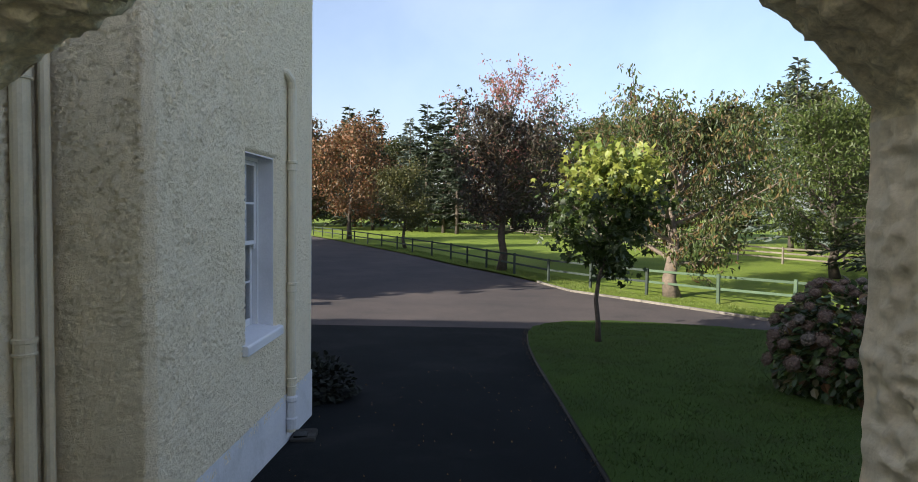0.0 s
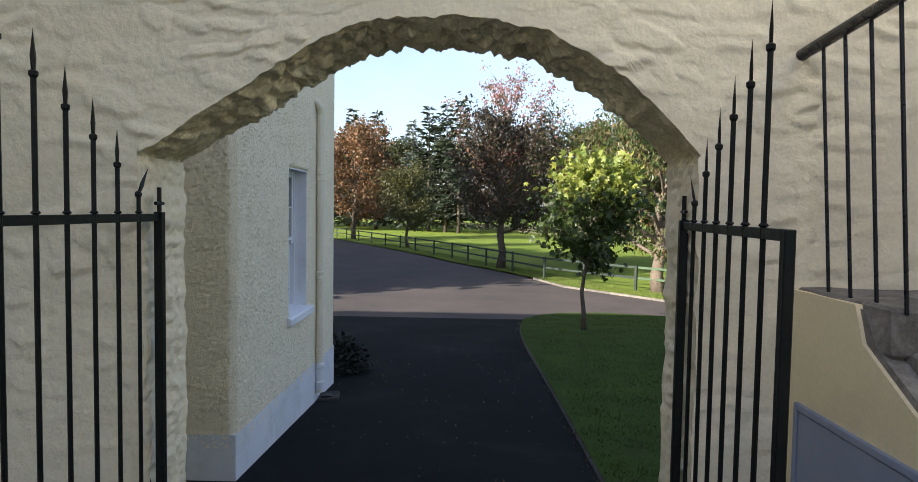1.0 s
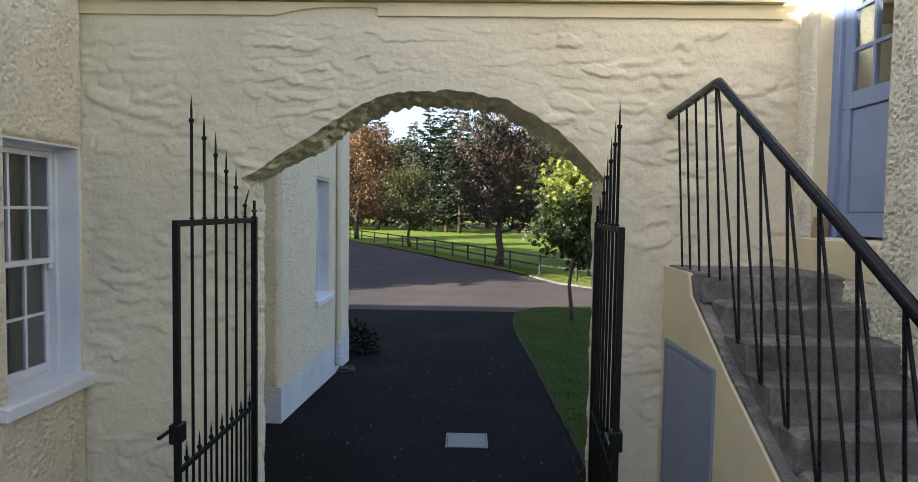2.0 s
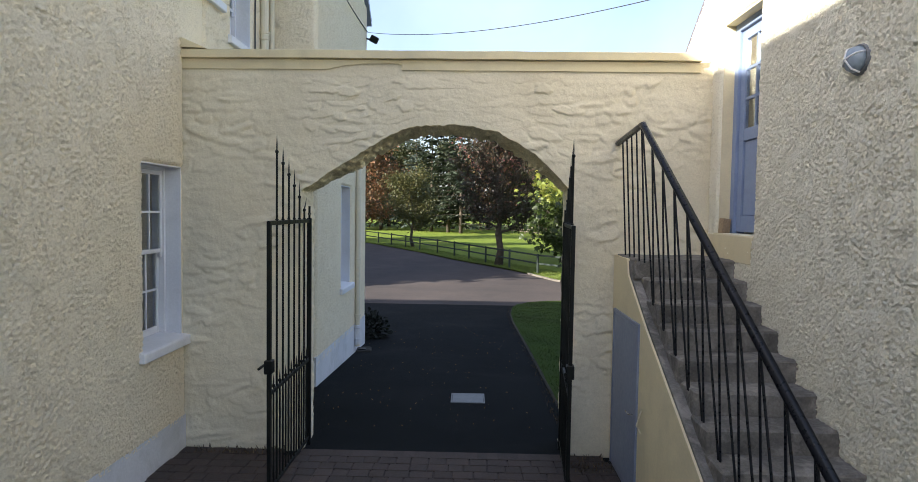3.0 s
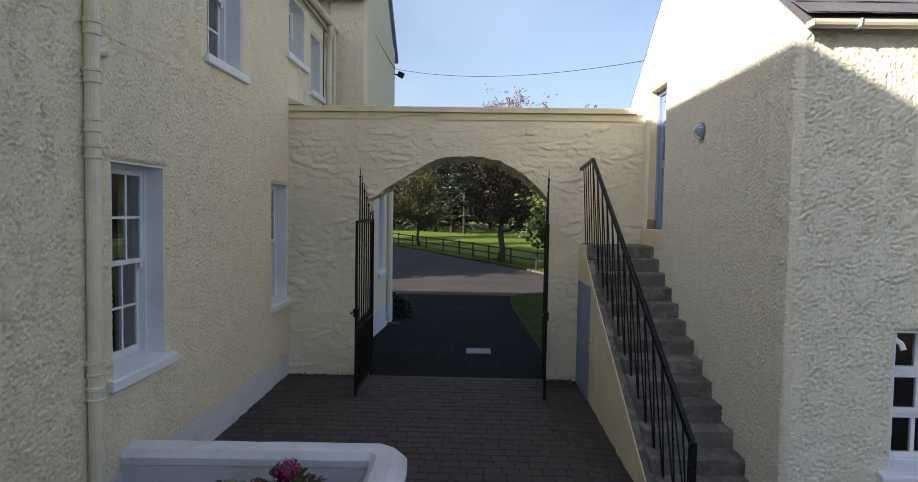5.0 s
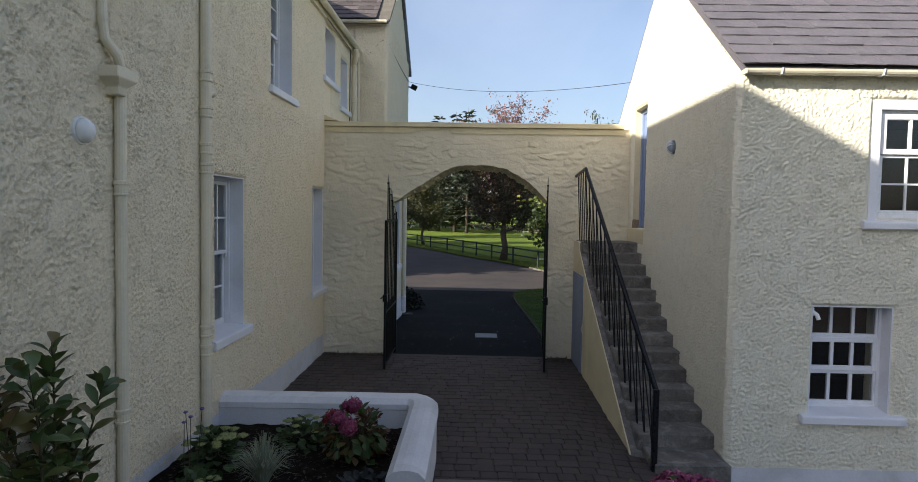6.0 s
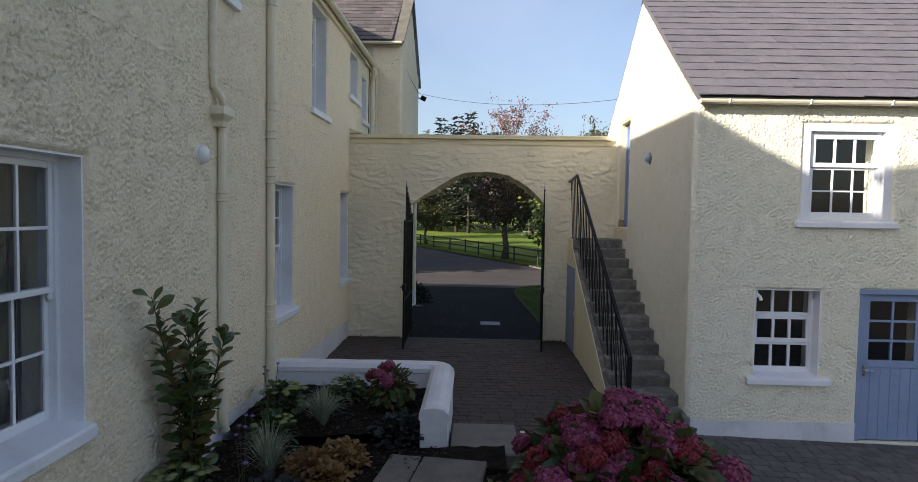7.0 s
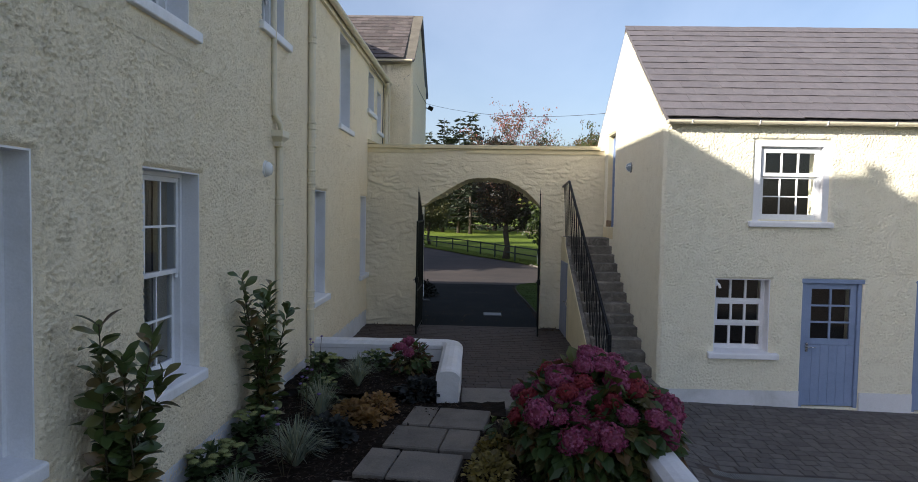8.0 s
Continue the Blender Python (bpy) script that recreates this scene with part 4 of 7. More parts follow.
def fixed_window(house, m, u0, u1, v0, v1):
    """Three rows of three small panes; the middle row opens."""
    w = -0.16
    fr = frame_ring(u0 + 0.012, u1 - 0.012, v0, v1, w - 0.07, w, 0.038, 0.05, 0.006)
    win = part("window", fr, WHITE, house, "white timber window of nine panes", m=m)
    part("reveal", lining(bmesh.new(), u0, u1, v0, v1, 0.22), WHITE, win)
    for k, (lo, hi, st, rb, rt, ww) in enumerate(((0.04, 0.37, 0.022, 0.05, 0.04, w - 0.01), (0.37, 0.685, 0.055, 0.055, 0.055, w + 0.012), (0.685, 1.0, 0.022, 0.04, 0.02, w - 0.01))):
        s = bmesh.new()
        rects = bars(s, u0 + 0.05, u1 - 0.05, v0 + (v1 - v0) * lo, v0 + (v1 - v0) * hi, ww - 0.045, ww, st, rb, rt, 3, 1, 0.035)
        part(("lower_light", "middle_sash", "upper_light")[k], s, WHITE, win)
        panes(rects, ww - 0.022, win, Matrix())
    part("window_sill", sill_bm(u0 - 0.11, u1 + 0.14, v0 + 0.0, 0.1, 0.11, 0.18), WHITE, win, "white painted sill")
    return win


fixed_window(barn, mf, *LOW)
fixed_window(barn, mf, *LO2)


def stable_door(house, m, u0, u1, v0, v1, glazed=True, hinge=1):
    """A boarded door with six panes above, in a slim frame."""
    w = -0.03
    fr = bmesh.new()
    box(fr, u0 + 0.002, u0 + 0.06, v0, v1, w - 0.09, w + 0.03, 0.004)
    box(fr, u1 - 0.06, u1 - 0.002, v0, v1, w - 0.09, w + 0.03, 0.004)
    box(fr, u0 - 0.03, u1 + 0.03, v1 - 0.06, v1 + 0.012, w - 0.09, w + 0.055, 0.006)
    door = part("door", fr, BLUE, house, "blue painted boarded door with six panes", m=m)
    a, b, c, d = u0 + 0.065, u1 - 0.065, v0 + 0.02, v1 - 0.065
    split = c + (d - c) * 0.50
    up = bmesh.new()
    rects = bars(up, a, b, split, d, w - 0.045, w, 0.10, 0.10, 0.09, 2, 3, 0.03)
    part("upper_leaf", up, BLUE, door)
    panes(rects, w - 0.022, door, Matrix())
    n = 6
    low = bmesh.new()
    for i in range(n):
        box(low, a + (b - a) * i / n + 0.001, a + (b - a) * (i + 1) / n - 0.001, c, split - 0.004, w - 0.043, w - 0.002, 0.005)
    part("lower_leaf", low, BLUE, door)
    hb = bmesh.new()
    box(hb, a + 0.03, a + 0.07, split - 0.12, split + 0.03, w, w + 0.008, 0.003)
    tube(hb, [(a + 0.05, split - 0.03, w), (a + 0.05, split - 0.03, w + 0.05), (a + 0.07, split - 0.033, w + 0.055), (a + 0.17, split - 0.04, w + 0.05)], 0.009, 8)
    part("door_handle", hb, CHROME, door, "chrome lever handle")
    for f in (0.12, 0.62, 0.9):
        part("hinge", boxed(u1 - 0.075, u1 - 0.045, c + (d - c) * f, c + (d - c) * f + 0.1, w + 0.0, w + 0.036, 0.004), BLUE, door)
    return door


stable_door(barn, mf, *DR1)
stable_door(barn, mf, *DR2)
# upper door at the head of the outside stair
mg = facing("x", -1, BX)
u0, u1, v0, v1 = -ODOOR[1], -ODOOR[0], ODOOR[2], ODOOR[3]
fr = bmesh.new()
w = -0.13
box(fr, u0 + 0.002, u0 + 0.10, v0, v1, w - 0.09, w + 0.03, 0.005)
box(fr, u1 - 0.075, u1 - 0.002, v0, v1, w - 0.09, w + 0.03, 0.005)
box(fr, u0 + 0.10, u1 - 0.075, v1 - 0.09, v1, w - 0.09, w + 0.03, 0.005)
od = part("door", fr, BLUE, barn, "blue panelled upper door with glazed top", m=mg)
a, b, c, d = u0 + 0.102, u1 - 0.077, v0 + 0.02, v1 - 0.092
leaf = bmesh.new()
rects = bars(leaf, a, b, c + (d - c) * 0.45, d, w - 0.05, w, 0.10, 0.12, 0.10, 2, 3, 0.025)
box(leaf, a, a + 0.10, c, c + (d - c) * 0.45 - 0.001, w - 0.05, w, 0.004)
box(leaf, b - 0.10, b, c, c + (d - c) * 0.45 - 0.001, w - 0.05, w, 0.004)
box(leaf, a + 0.10, b - 0.10, c, c + 0.16, w - 0.05, w, 0.004)
box(leaf, a + 0.10, b - 0.10, c + 0.16, c + (d - c) * 0.45 - 0.001, w - 0.045, w - 0.018, 0.01)
part("door_leaf", leaf, BLUE, od)
panes(rects, w - 0.022, od, Matrix())
part("reveal", lining(bmesh.new(), u0, u1, v0, v1, 0.2), RENDER, od)
part("door_sill", boxed(BX - 0.035, BX + 0.2, ODOOR[0] + 0.002, 1.36, 2.15, 2.415, 0.012), RENDER, barn, "cream rendered door step")
scrap = tagged(part("timber_block", boxed(-0.05, 0.05, -0.03, 0.03, 0.0, 0.15, 0.004), TIMBER, None, m=pose(BX + 0.02, 1.04, 2.417, 0, 6, 20)), "short raw timber offcut standing on the door step", "timber offcut")
# roof body under the slates
rb = bmesh.new()
prism(rb, [(BY0 - 0.14, BZ - 0.02), (ym, BRZ + 0.06), (BY1 + 0.14, BZ - 0.02), (BY1 + 0.14, BZ - 0.10), (ym, BRZ - 0.03), (BY0 - 0.14, BZ - 0.10)], BX - 0.02, BEND + 0.1, "x")
broof = part("roof", rb, SLATE_FAR, barn, "dark grey slate roof with clay ridge")
gut = part("gutter", gutter_bm(BX - 0.02, BEND, 0.058), PIPE, barn, "cream half-round gutter on brackets", m=Matrix.Translation((0, BY0 - 0.17, BZ - 0.055)))
for k in range(9):
    x = BX + 0.35 + k * 1.05
    part("bracket", tube(bmesh.new(), [(x, 0.05, 0.03), (x, 0.02, -0.062), (x, -0.045, -0.05), (x, -0.066, 0.005)], 0.009, 6), WHITE, gut)
cc = thing("security_camera", "small white security camera in the window's corner", "camera")
part("camera_base", boxed(LOW[0] + 0.0, LOW[0] + 0.05, BY0 + 0.03, BY0 + 0.07, 1.57, 1.67, 0.01), PVC, cc)
part("camera_head", tube(bmesh.new(), [(LOW[0] + 0.03, BY0 + 0.04, 1.62), (LOW[0] + 0.06, BY0 + 0.0, 1.59), (LOW[0] + 0.07, BY0 - 0.02, 1.54)], 0.022, 10), PVC, cc)

# ---- the arched wall between house and outbuilding ----
GY, GYB = 1.38, 1.88
JL, JR = -1.62, 1.27
ARCH = ((-1.62, 2.80), (-1.39, 2.955), (-1.12, 3.13), (-0.85, 3.305), (-0.66, 3.425), (-0.43, 3.50), (-0.21, 3.52), (0.16, 3.517), (0.37, 3.475), (0.48, 3.445), (0.67, 3.355), (0.91, 3.185), (1.10, 3.02), (1.27, 2.84))


def top_z(x):
    return 4.195 + 0.002 * (x + 2.93)


def arch_z(x):
    z = float(np.interp(x, [p[0] for p in ARCH], [p[1] for p in ARCH]))
    return z + 0.022 * noise.noise((x * 9.0, 1.7, 0.3)) + 0.012 * noise.noise((x * 25.0, 5.7, 0.3))


def jamb(x, z):
    return x + 0.022 * noise.noise((z * 6.0, x * 3.0, 8.3)) + 0.01 * noise.noise((z * 21.0, x * 3.0, 2.3))


def rubble_field():
    """Heights of roughly coursed stones under thick paint, with soft hollow joints, on a 1 cm grid."""
    rg = np.random.default_rng(19)
    nx, nz = 600, 470
    gx, gz = np.meshgrid(HX + 0.01 * np.arange(nx), -0.32 + 0.01 * np.arange(nz))
    field = np.zeros_like(gx)
    z = -0.36
    while z < 4.3:
        tall = 0.065 + 0.085 * rg.random()
        x = HX - 0.3 * rg.random()
        while x < HX + 5.9:
            wide = 0.10 + 0.26 * rg.random() ** 1.3
            parts = [(z, tall)] if tall < 0.11 or rg.random() < 0.5 else [(z, tall * 0.45), (z + tall * 0.48, tall * 0.52)]
            for z0, h in parts:
                cx_s, cz_s = x + wide / 2, z0 + h / 2 + rg.normal() * 0.010 + 0.045 * math.sin(x * 1.7 + z * 3.1) + 0.02 * math.sin(x * 5.3 + z)
                a, b = wide * (0.50 + 0.06 * rg.random()), h * (0.50 + 0.10 * rg.random())
                i0, i1 = max(0, int((cx_s - 1.3 * a - HX) * 100)), min(nx, int((cx_s + 1.3 * a - HX) * 100) + 2)
                j0, j1 = max(0, int((cz_s - 1.5 * b - 0.05 + 0.32) * 100)), min(nz, int((cz_s + 1.5 * b + 0.05 + 0.32) * 100) + 2)
                if i1 <= i0 or j1 <= j0:
                    continue
                lean = rg.normal() * 0.17
                u = (gx[j0:j1, i0:i1] - cx_s) / a
                v = (gz[j0:j1, i0:i1] - cz_s - lean * (gx[j0:j1, i0:i1] - cx_s)) / b
                ph = rg.random() * 6.28
                v = v + 0.16 * np.sin(u * 3.1 + ph) + 0.08 * np.sin(u * 8.3 + 2 * ph)
                u = u + 0.14 * np.sin(v * 2.7 + ph)
                d = (np.abs(u) ** 3 + np.abs(v) ** 3) ** (1 / 3)
                rise = 0.003 + 0.013 * rg.random() ** 1.8
                # the lower edge is crisper than the weathered upper one
                edge = np.clip((1.08 - d) * np.where(v < 0, 4.6, 2.2), 0, 1)
                edge = edge * edge * (3 - 2 * edge)
                body = rise * edge * (1 - 0.35 * np.clip(v, -1, 1) + 0.18 * rg.normal() * np.clip(u, -1, 1))
                field[j0:j1, i0:i1] = np.maximum(field[j0:j1, i0:i1], body)
            x += wide
        z += tall
    return field


RUBBLE = rubble_field()


def stone_relief(x, z):
    """Rubble stones under paint, with soft lumps; nearly flat below the coping."""
    u = min(598.0, max(0.0, (x - HX) * 100))
    v = min(468.0, max(0.0, (z + 0.32) * 100))
    i, j = int(u), int(v)
    a, b = u - i, v - j
    h = (RUBBLE[j, i] * (1 - a) + RUBBLE[j, i + 1] * a) * (1 - b) + (RUBBLE[j + 1, i] * (1 - a) + RUBBLE[j + 1, i + 1] * a) * b
    cover = 0.30 + 0.85 * fall(noise.noise((x * 1.3, z * 1.3, 21.0)), -0.3, 0.3)
    lumps = 0.008 * noise.noise((x * 2.2, z * 3.5, 1.2)) + 0.005 * noise.noise((x * 7, z * 9, 6.1)) + 0.002 * noise.noise((x * 19, z * 24, 2.2))
    fade = 1.0 if z < 3.98 else max(0.10, 1 - (z - 3.98) / 0.1)
    return (float(h) * cover + lumps) * fade


def wall_face(y, sign, dx, rows):
    xs = steps_of(HX, JL, dx) + steps_of(JL, JR, dx) + steps_of(JR, BX + 0.04, dx)
    kinds = ["L"] * (len(steps_of(HX, JL, dx))) + ["M"] * len(steps_of(JL, JR, dx)) + ["R"] * len(steps_of(JR, BX + 0.04, dx))
    verts, faces = [], []
    for x, k in zip(xs, kinds):
        lo = arch_z(x) if k == "M" else -0.3
        hi = top_z(x)
        for j in range(rows + 1):
            z = lo + (hi - lo) * j / rows
            px = x
            if (k == "L" and x == JL) or (k == "R" and x == JR):
                px = jamb(x, z) if z < 2.82 else x
            verts.append((px, y - sign * stone_relief(px, z), z))
    for i in range(len(xs) - 1):
        if kinds[i] != kinds[i + 1]:
            continue
        for j in range(rows):
            a = i * (rows + 1) + j
            f = (a, a + rows + 1, a + rows + 2, a + 1)
            faces.append(f if sign > 0 else f[::-1])
    return np_mesh("masonry", verts, faces)


arch_wall = thing("wall_arched", "thick cream-painted rubble wall with a rough low arch", "wall", kind="structure")
place("masonry", wall_face(GY, 1, 0.0155, 270), STONE, arch_wall, "cream-painted rubble masonry", smooth=True)
place("masonry_back", wall_face(GYB, -1, 0.08, 45), STONE, arch_wall, smooth=True)
# the ragged jambs and soffit
prof = [(jamb(JL, z), z) for z in steps_of(-0.3, 2.79, 0.016)] + [(x, arch_z(x)) for x in steps_of(JL, JR, 0.018)] + [(jamb(JR, z), z) for z in steps_of(-0.3, 2.79, 0.016)[::-1]]
deep = 32
verts, faces = [], []
cx, cz = -0.18, 2.27
for i, (x, z) in enumerate(prof):
    out = Vector((x - cx, 0, max(0.0, z - cz))).normalized()
    y0 = GY - stone_relief(x, z)
    for j in range(deep + 1):
        f = j / deep
        y = y0 + (GYB + stone_relief(x, z) - y0) * f
        bite = math.sin(math.pi * f) ** 0.5
        amp = 0.048 if z > 2.79 else 0.028
        r = amp * bite * (0.6 * noise.noise((x * 4, y * 7, z * 4)) + 0.8 * abs(noise.noise((x * 9, y * 11, z * 13))) + 0.8 * noise.noise((x * 19, y * 20, z * 26)) + 0.55 * noise.noise((x * 45, y * 45, z * 50)))
        # the vault hangs lower in its depth than at its face
        r -= 0.075 * min(1.0, max(0.0, (z - 2.79) / 0.3)) * math.sin(math.pi * f ** 1.6) ** 0.7
        verts.append((x + out.x * r, y, z + out.z * r))
for i in range(len(prof) - 1):
    for j in range(deep):
        a = i * (deep + 1) + j
        faces.append((a, a + 1, a + deep + 2, a + deep + 1))
split = len(steps_of(-0.3, 2.79, 0.016))
jambs, crown_f = [], []
for f in faces:
    k = f[0] // (deep + 1)
    (jambs if k < split - 1 or k >= len(prof) - split else crown_f).append(f)
place("soffit", np_mesh("soffit", verts, crown_f), SOFFIT, arch_wall, "ragged unpainted stone soffit", smooth=True)
place("jamb", np_mesh("jamb", verts, [f for f in jambs if f[0] < len(verts) // 2]), STONE, arch_wall, "cream-painted stone jamb", smooth=True)
place("jamb", np_mesh("jamb", verts, [f for f in jambs if f[0] >= len(verts) // 2]), STONE, arch_wall, "cream-painted stone jamb", smooth=True)
cop = bmesh.new()
xs = sorted(steps_of(HX - 0.02, 2.60, 0.25) + steps_of(-1.36, -0.57, 0.035) + [-0.556, -0.55])
# where a piece of the lower band has broken away
CHIP = ((-1.36, -1.17, -1.0, -0.62, -0.556, -0.55), (0.0, 0.045, 0.062, 0.07, 0.055, 0.0))
for z_lo, z_hi, out in ((0.0, 0.085, 0.075), (-0.11, -0.001, 0.022)):
    prev = None
    for x in xs:
        j = 0.006 * noise.noise((x * 3, out * 50, 1))
        low = z_lo
        if z_lo < 0:
            low = z_lo + float(np.interp(x, CHIP[0], CHIP[1])) + (0.006 * noise.noise((x * 31, 2, 1)) if -1.2 < x < -0.56 else 0.0)
        ring = [cop.verts.new((x, y, top_z(x) + z + j)) for y, z in ((GY - out, low), (GY - out - 0.004, z_hi - 0.008), (GY - out + 0.012, z_hi), (GYB + out, z_hi), (GYB + out, low))]
        if prev:
            for k in range(5):
                cop.faces.new((prev[k], prev[(k + 1) % 5], ring[(k + 1) % 5], ring[k]))
        else:
            cop.faces.new(ring)
        prev = ring
    cop.faces.new(prev[::-1])
part("coping", cop, RENDER, arch_wall, "cream rendered coping with a cracked drip edge")
fl = bmesh.new()
prism(fl, [(HX - 0.02, top_z(HX) + 0.10), (HX + 0.30, top_z(HX) + 0.09), (HX + 0.04, top_z(HX) + 0.20), (HX - 0.02, top_z(HX) + 0.22)], GY - 0.09, GYB, "y")
part("flashing", fl, RENDER, arch_wall)

# ---- wrought-iron gates ----


def spear(bm, x, z, s=1.0):
    """A small collar and a leaf-shaped point."""
    lathe(bm, [(0.010, z - 0.02), (0.017, z - 0.01), (0.017, z + 0.005), (0.008, z + 0.012)], 8, Matrix.Translation((x, 0, 0)))
    base = [bm.verts.new((x + dx, dy, z + 0.012)) for dx, dy in ((-0.006, -0.005), (0.006, -0.005), (0.006, 0.005), (-0.006, 0.005))]
    mid = [bm.verts.new((x + dx, dy, z + 0.06 * s)) for dx, dy in ((-0.019, 0), (0, -0.007), (0.019, 0), (0, 0.007))]
    tip = bm.verts.new((x, 0, z + 0.17 * s))
    for k in range(4):
        bm.faces.new((base[k], base[(k + 1) % 4], mid[(k + 1) % 4], mid[k]))
        bm.faces.new((mid[k], mid[(k + 1) % 4], tip))


def gate(m, tilt_last, label):
    """One leaf, hinged at its origin, reaching along local x."""
    g = thing("gate", label, "gate", "entrance gates", m=m)
    L, top, mid, low = 1.34, 2.50, 0.97, 0.09
    part("hinge_post", boxed(-0.022, 0.022, -0.022, 0.022, 0.0, top + 0.03, 0.004), IRON, g)
    fin = bmesh.new()
    tube(fin, [(0, 0, top + 0.03), (0, 0, top + 0.16)], 0.012, 8)
    tube(fin, [(-0.04, 0, top + 0.075), (0.04, 0, top + 0.075)], 0.010, 8)
    part("finial", fin, IRON, g)
    part("latch_post", boxed(L - 0.022, L + 0.020, -0.018, 0.018, 0.02, top + 0.02, 0.004), IRON, g)
    for name, z in (("top_rail", top), ("middle_rail", mid), ("bottom_rail", low)):
        part(name, boxed(0.022, L - 0.028, -0.009, 0.009, z - 0.02, z + 0.02, 0.003), IRON, g)
    n = 6
    for i in range(n):
        x = 0.022 + (L - 0.05) * (i + 1) / (n + 1)
        h = top + 0.12 + 0.53 * (i / (n - 1)) ** 0.85
        b = bmesh.new()
        lean = 0.05 if (i == 0 and tilt_last) else 0.0
        tube(b, [(x, 0, low), (x, 0, h)], 0.0105, 8)
        for z in (top + 0.022,):
            lathe(b, [(0.012, z), (0.019, z + 0.006), (0.012, z + 0.014)], 8, Matrix.Translation((x, 0, 0)))
        br = part("bar", b, IRON, g)
        s = bmesh.new()
        spear(s, x, h)
        if lean:
            bmesh.ops.rotate(s, verts=s.verts, cent=(x, 0, h), matrix=Matrix.Rotation(radians(-35), 3, "Y"))
        part("spearhead", s, IRON, br)
    # short dog bars under the middle rail, at half spacing
    for i in range(n + 1):
        x = 0.022 + (L - 0.05) * (i + 0.5) / (n + 1)
        b = bmesh.new()
        tube(b, [(x, 0, low), (x, 0, mid + 0.05)], 0.009, 8)
        br = part("dog_bar", b, IRON, g)
        s = bmesh.new()
        spear(s, x, mid + 0.05, 0.65)
        part("spearhead", s, IRON, br)
    lt = bmesh.new()
    box(lt, L - 0.05, L + 0.045, -0.035, 0.035, 1.16, 1.28, 0.006)
    tube(lt, [(L - 0.08, -0.05, 1.23), (L + 0.13, -0.05, 1.23)], 0.012, 8)
    part("latch", lt, IRON, g, "iron sliding latch")
    return g


gate(pose(-1.565, 1.47, -0.03, 0, 0, -90.2), True, "black wrought-iron gate leaf with spearheads standing open")
gate(pose(1.235, 1.50, -0.03, 0, 0, 264.6), True, "black wrought-iron gate leaf with spearheads folded back")

# ---- outside stair ----
SX0, SX1 = 1.78, BX
N_STEP, GOING, TOPZ, TOPY = 13, 0.295, 2.17, 0.66
RISE = 0.170
stairs = thing("stairs", "worn dark concrete outside stair rising to the blue upper door", "stairs")


def rough_block(x0, x1, y0, y1, z0, z1, seed, amp=0.010):
    bm = boxed(x0, x1, y0, y1, z0, z1, 0.014)
    bmesh.ops.subdivide_edges(bm, edges=[e for e in bm.edges if e.calc_length() > 0.2], cuts=6, use_grid_fill=True)
    for v in bm.verts:
        n = noise.noise_vector((v.co.x * 6 + seed, v.co.y * 6, v.co.z * 6)) * amp
        v.co += Vector((n.x * 0.6, n.y, n.z * 0.7))
    return bm


for i in range(N_STEP):
    z1 = TOPZ - RISE * i
    y0 = TOPY - GOING * i
    y1 = 1.36 if i == 0 else y0 + GOING + 0.02
    over = 0.0 if i < N_STEP - 1 else 0.10
    st = part("step", rough_block(SX0 - 0.004 if i == 0 else SX0 + 0.055 + 0.04 * noise.noise((i * 3.3, 0, 0)), SX1 - 0.002, y0 - 0.02 - over, y1, z1 - RISE - 0.03 if i < N_STEP - 1 else -0.4, z1, i * 7.7, 0.017), CONCRETE, stairs)
    st.name = "landing" if i == 0 else st.name
last_y = TOPY - GOING * (N_STEP - 1) - 0.12
part("step", rough_block(SX0 + 0.12, SX1 - 0.03, last_y - 0.52, last_y + 0.02, -0.4, -0.03, 91.0), CONCRETE, stairs)
# cream flank with the sloping concrete string above it
flank = bmesh.new()
slope = RISE / GOING
prism(flank, [(1.37, -0.3), (1.37, TOPZ - 0.012), (0.84, TOPZ - 0.012), (0.78, 2.0), (0.13, 1.60), (-3.02, -0.11), (-3.12, -0.3)], SX0 - 0.030, SX0 + 0.05, "x")
part("flank_wall", flank, RENDER, stairs, "smooth cream rendered flank below the steps")
string = bmesh.new()
prism(string, [(1.36, -0.3), (1.36, TOPZ - 0.03), (0.80, TOPZ - 0.03), (0.72, 2.0), (0.12, 1.63), (-3.02, -0.09), (-3.16, -0.3)], SX0 - 0.012, SX1 - 0.02, "x")
part("string", string, CONCRETE, stairs, "rough concrete edge of the flight")
cup = part("cupboard_door", boxed(SX0 - 0.044, SX0 - 0.012, 0.325, 1.225, -0.06, 1.565, 0.004), GREYBLUE, stairs, "grey-blue flush cupboard door under the stair")
for y0, y1, z0, z1 in ((1.231, 1.262, -0.06, 1.605), (0.288, 0.319, -0.08, 1.605), (0.3195, 1.2305, 1.571, 1.605)):
    part("door_frame", boxed(SX0 - 0.050, SX0 - 0.012, y0, y1, z0, z1, 0.003), GREYBLUE, cup)
part("door_handle", tube(bmesh.new(), [(SX0 - 0.04, 0.39, 0.74), (SX0 - 0.09, 0.39, 0.75), (SX0 - 0.09, 0.48, 0.75)], 0.008, 6), CHROME, cup)
part("cleat", tube(bmesh.new(), [(SX0 - 0.03, 0.18, 0.64), (SX0 - 0.07, 0.17, 0.72), (SX0 - 0.04, 0.12, 0.88)], 0.007, 6), PIPE, stairs)

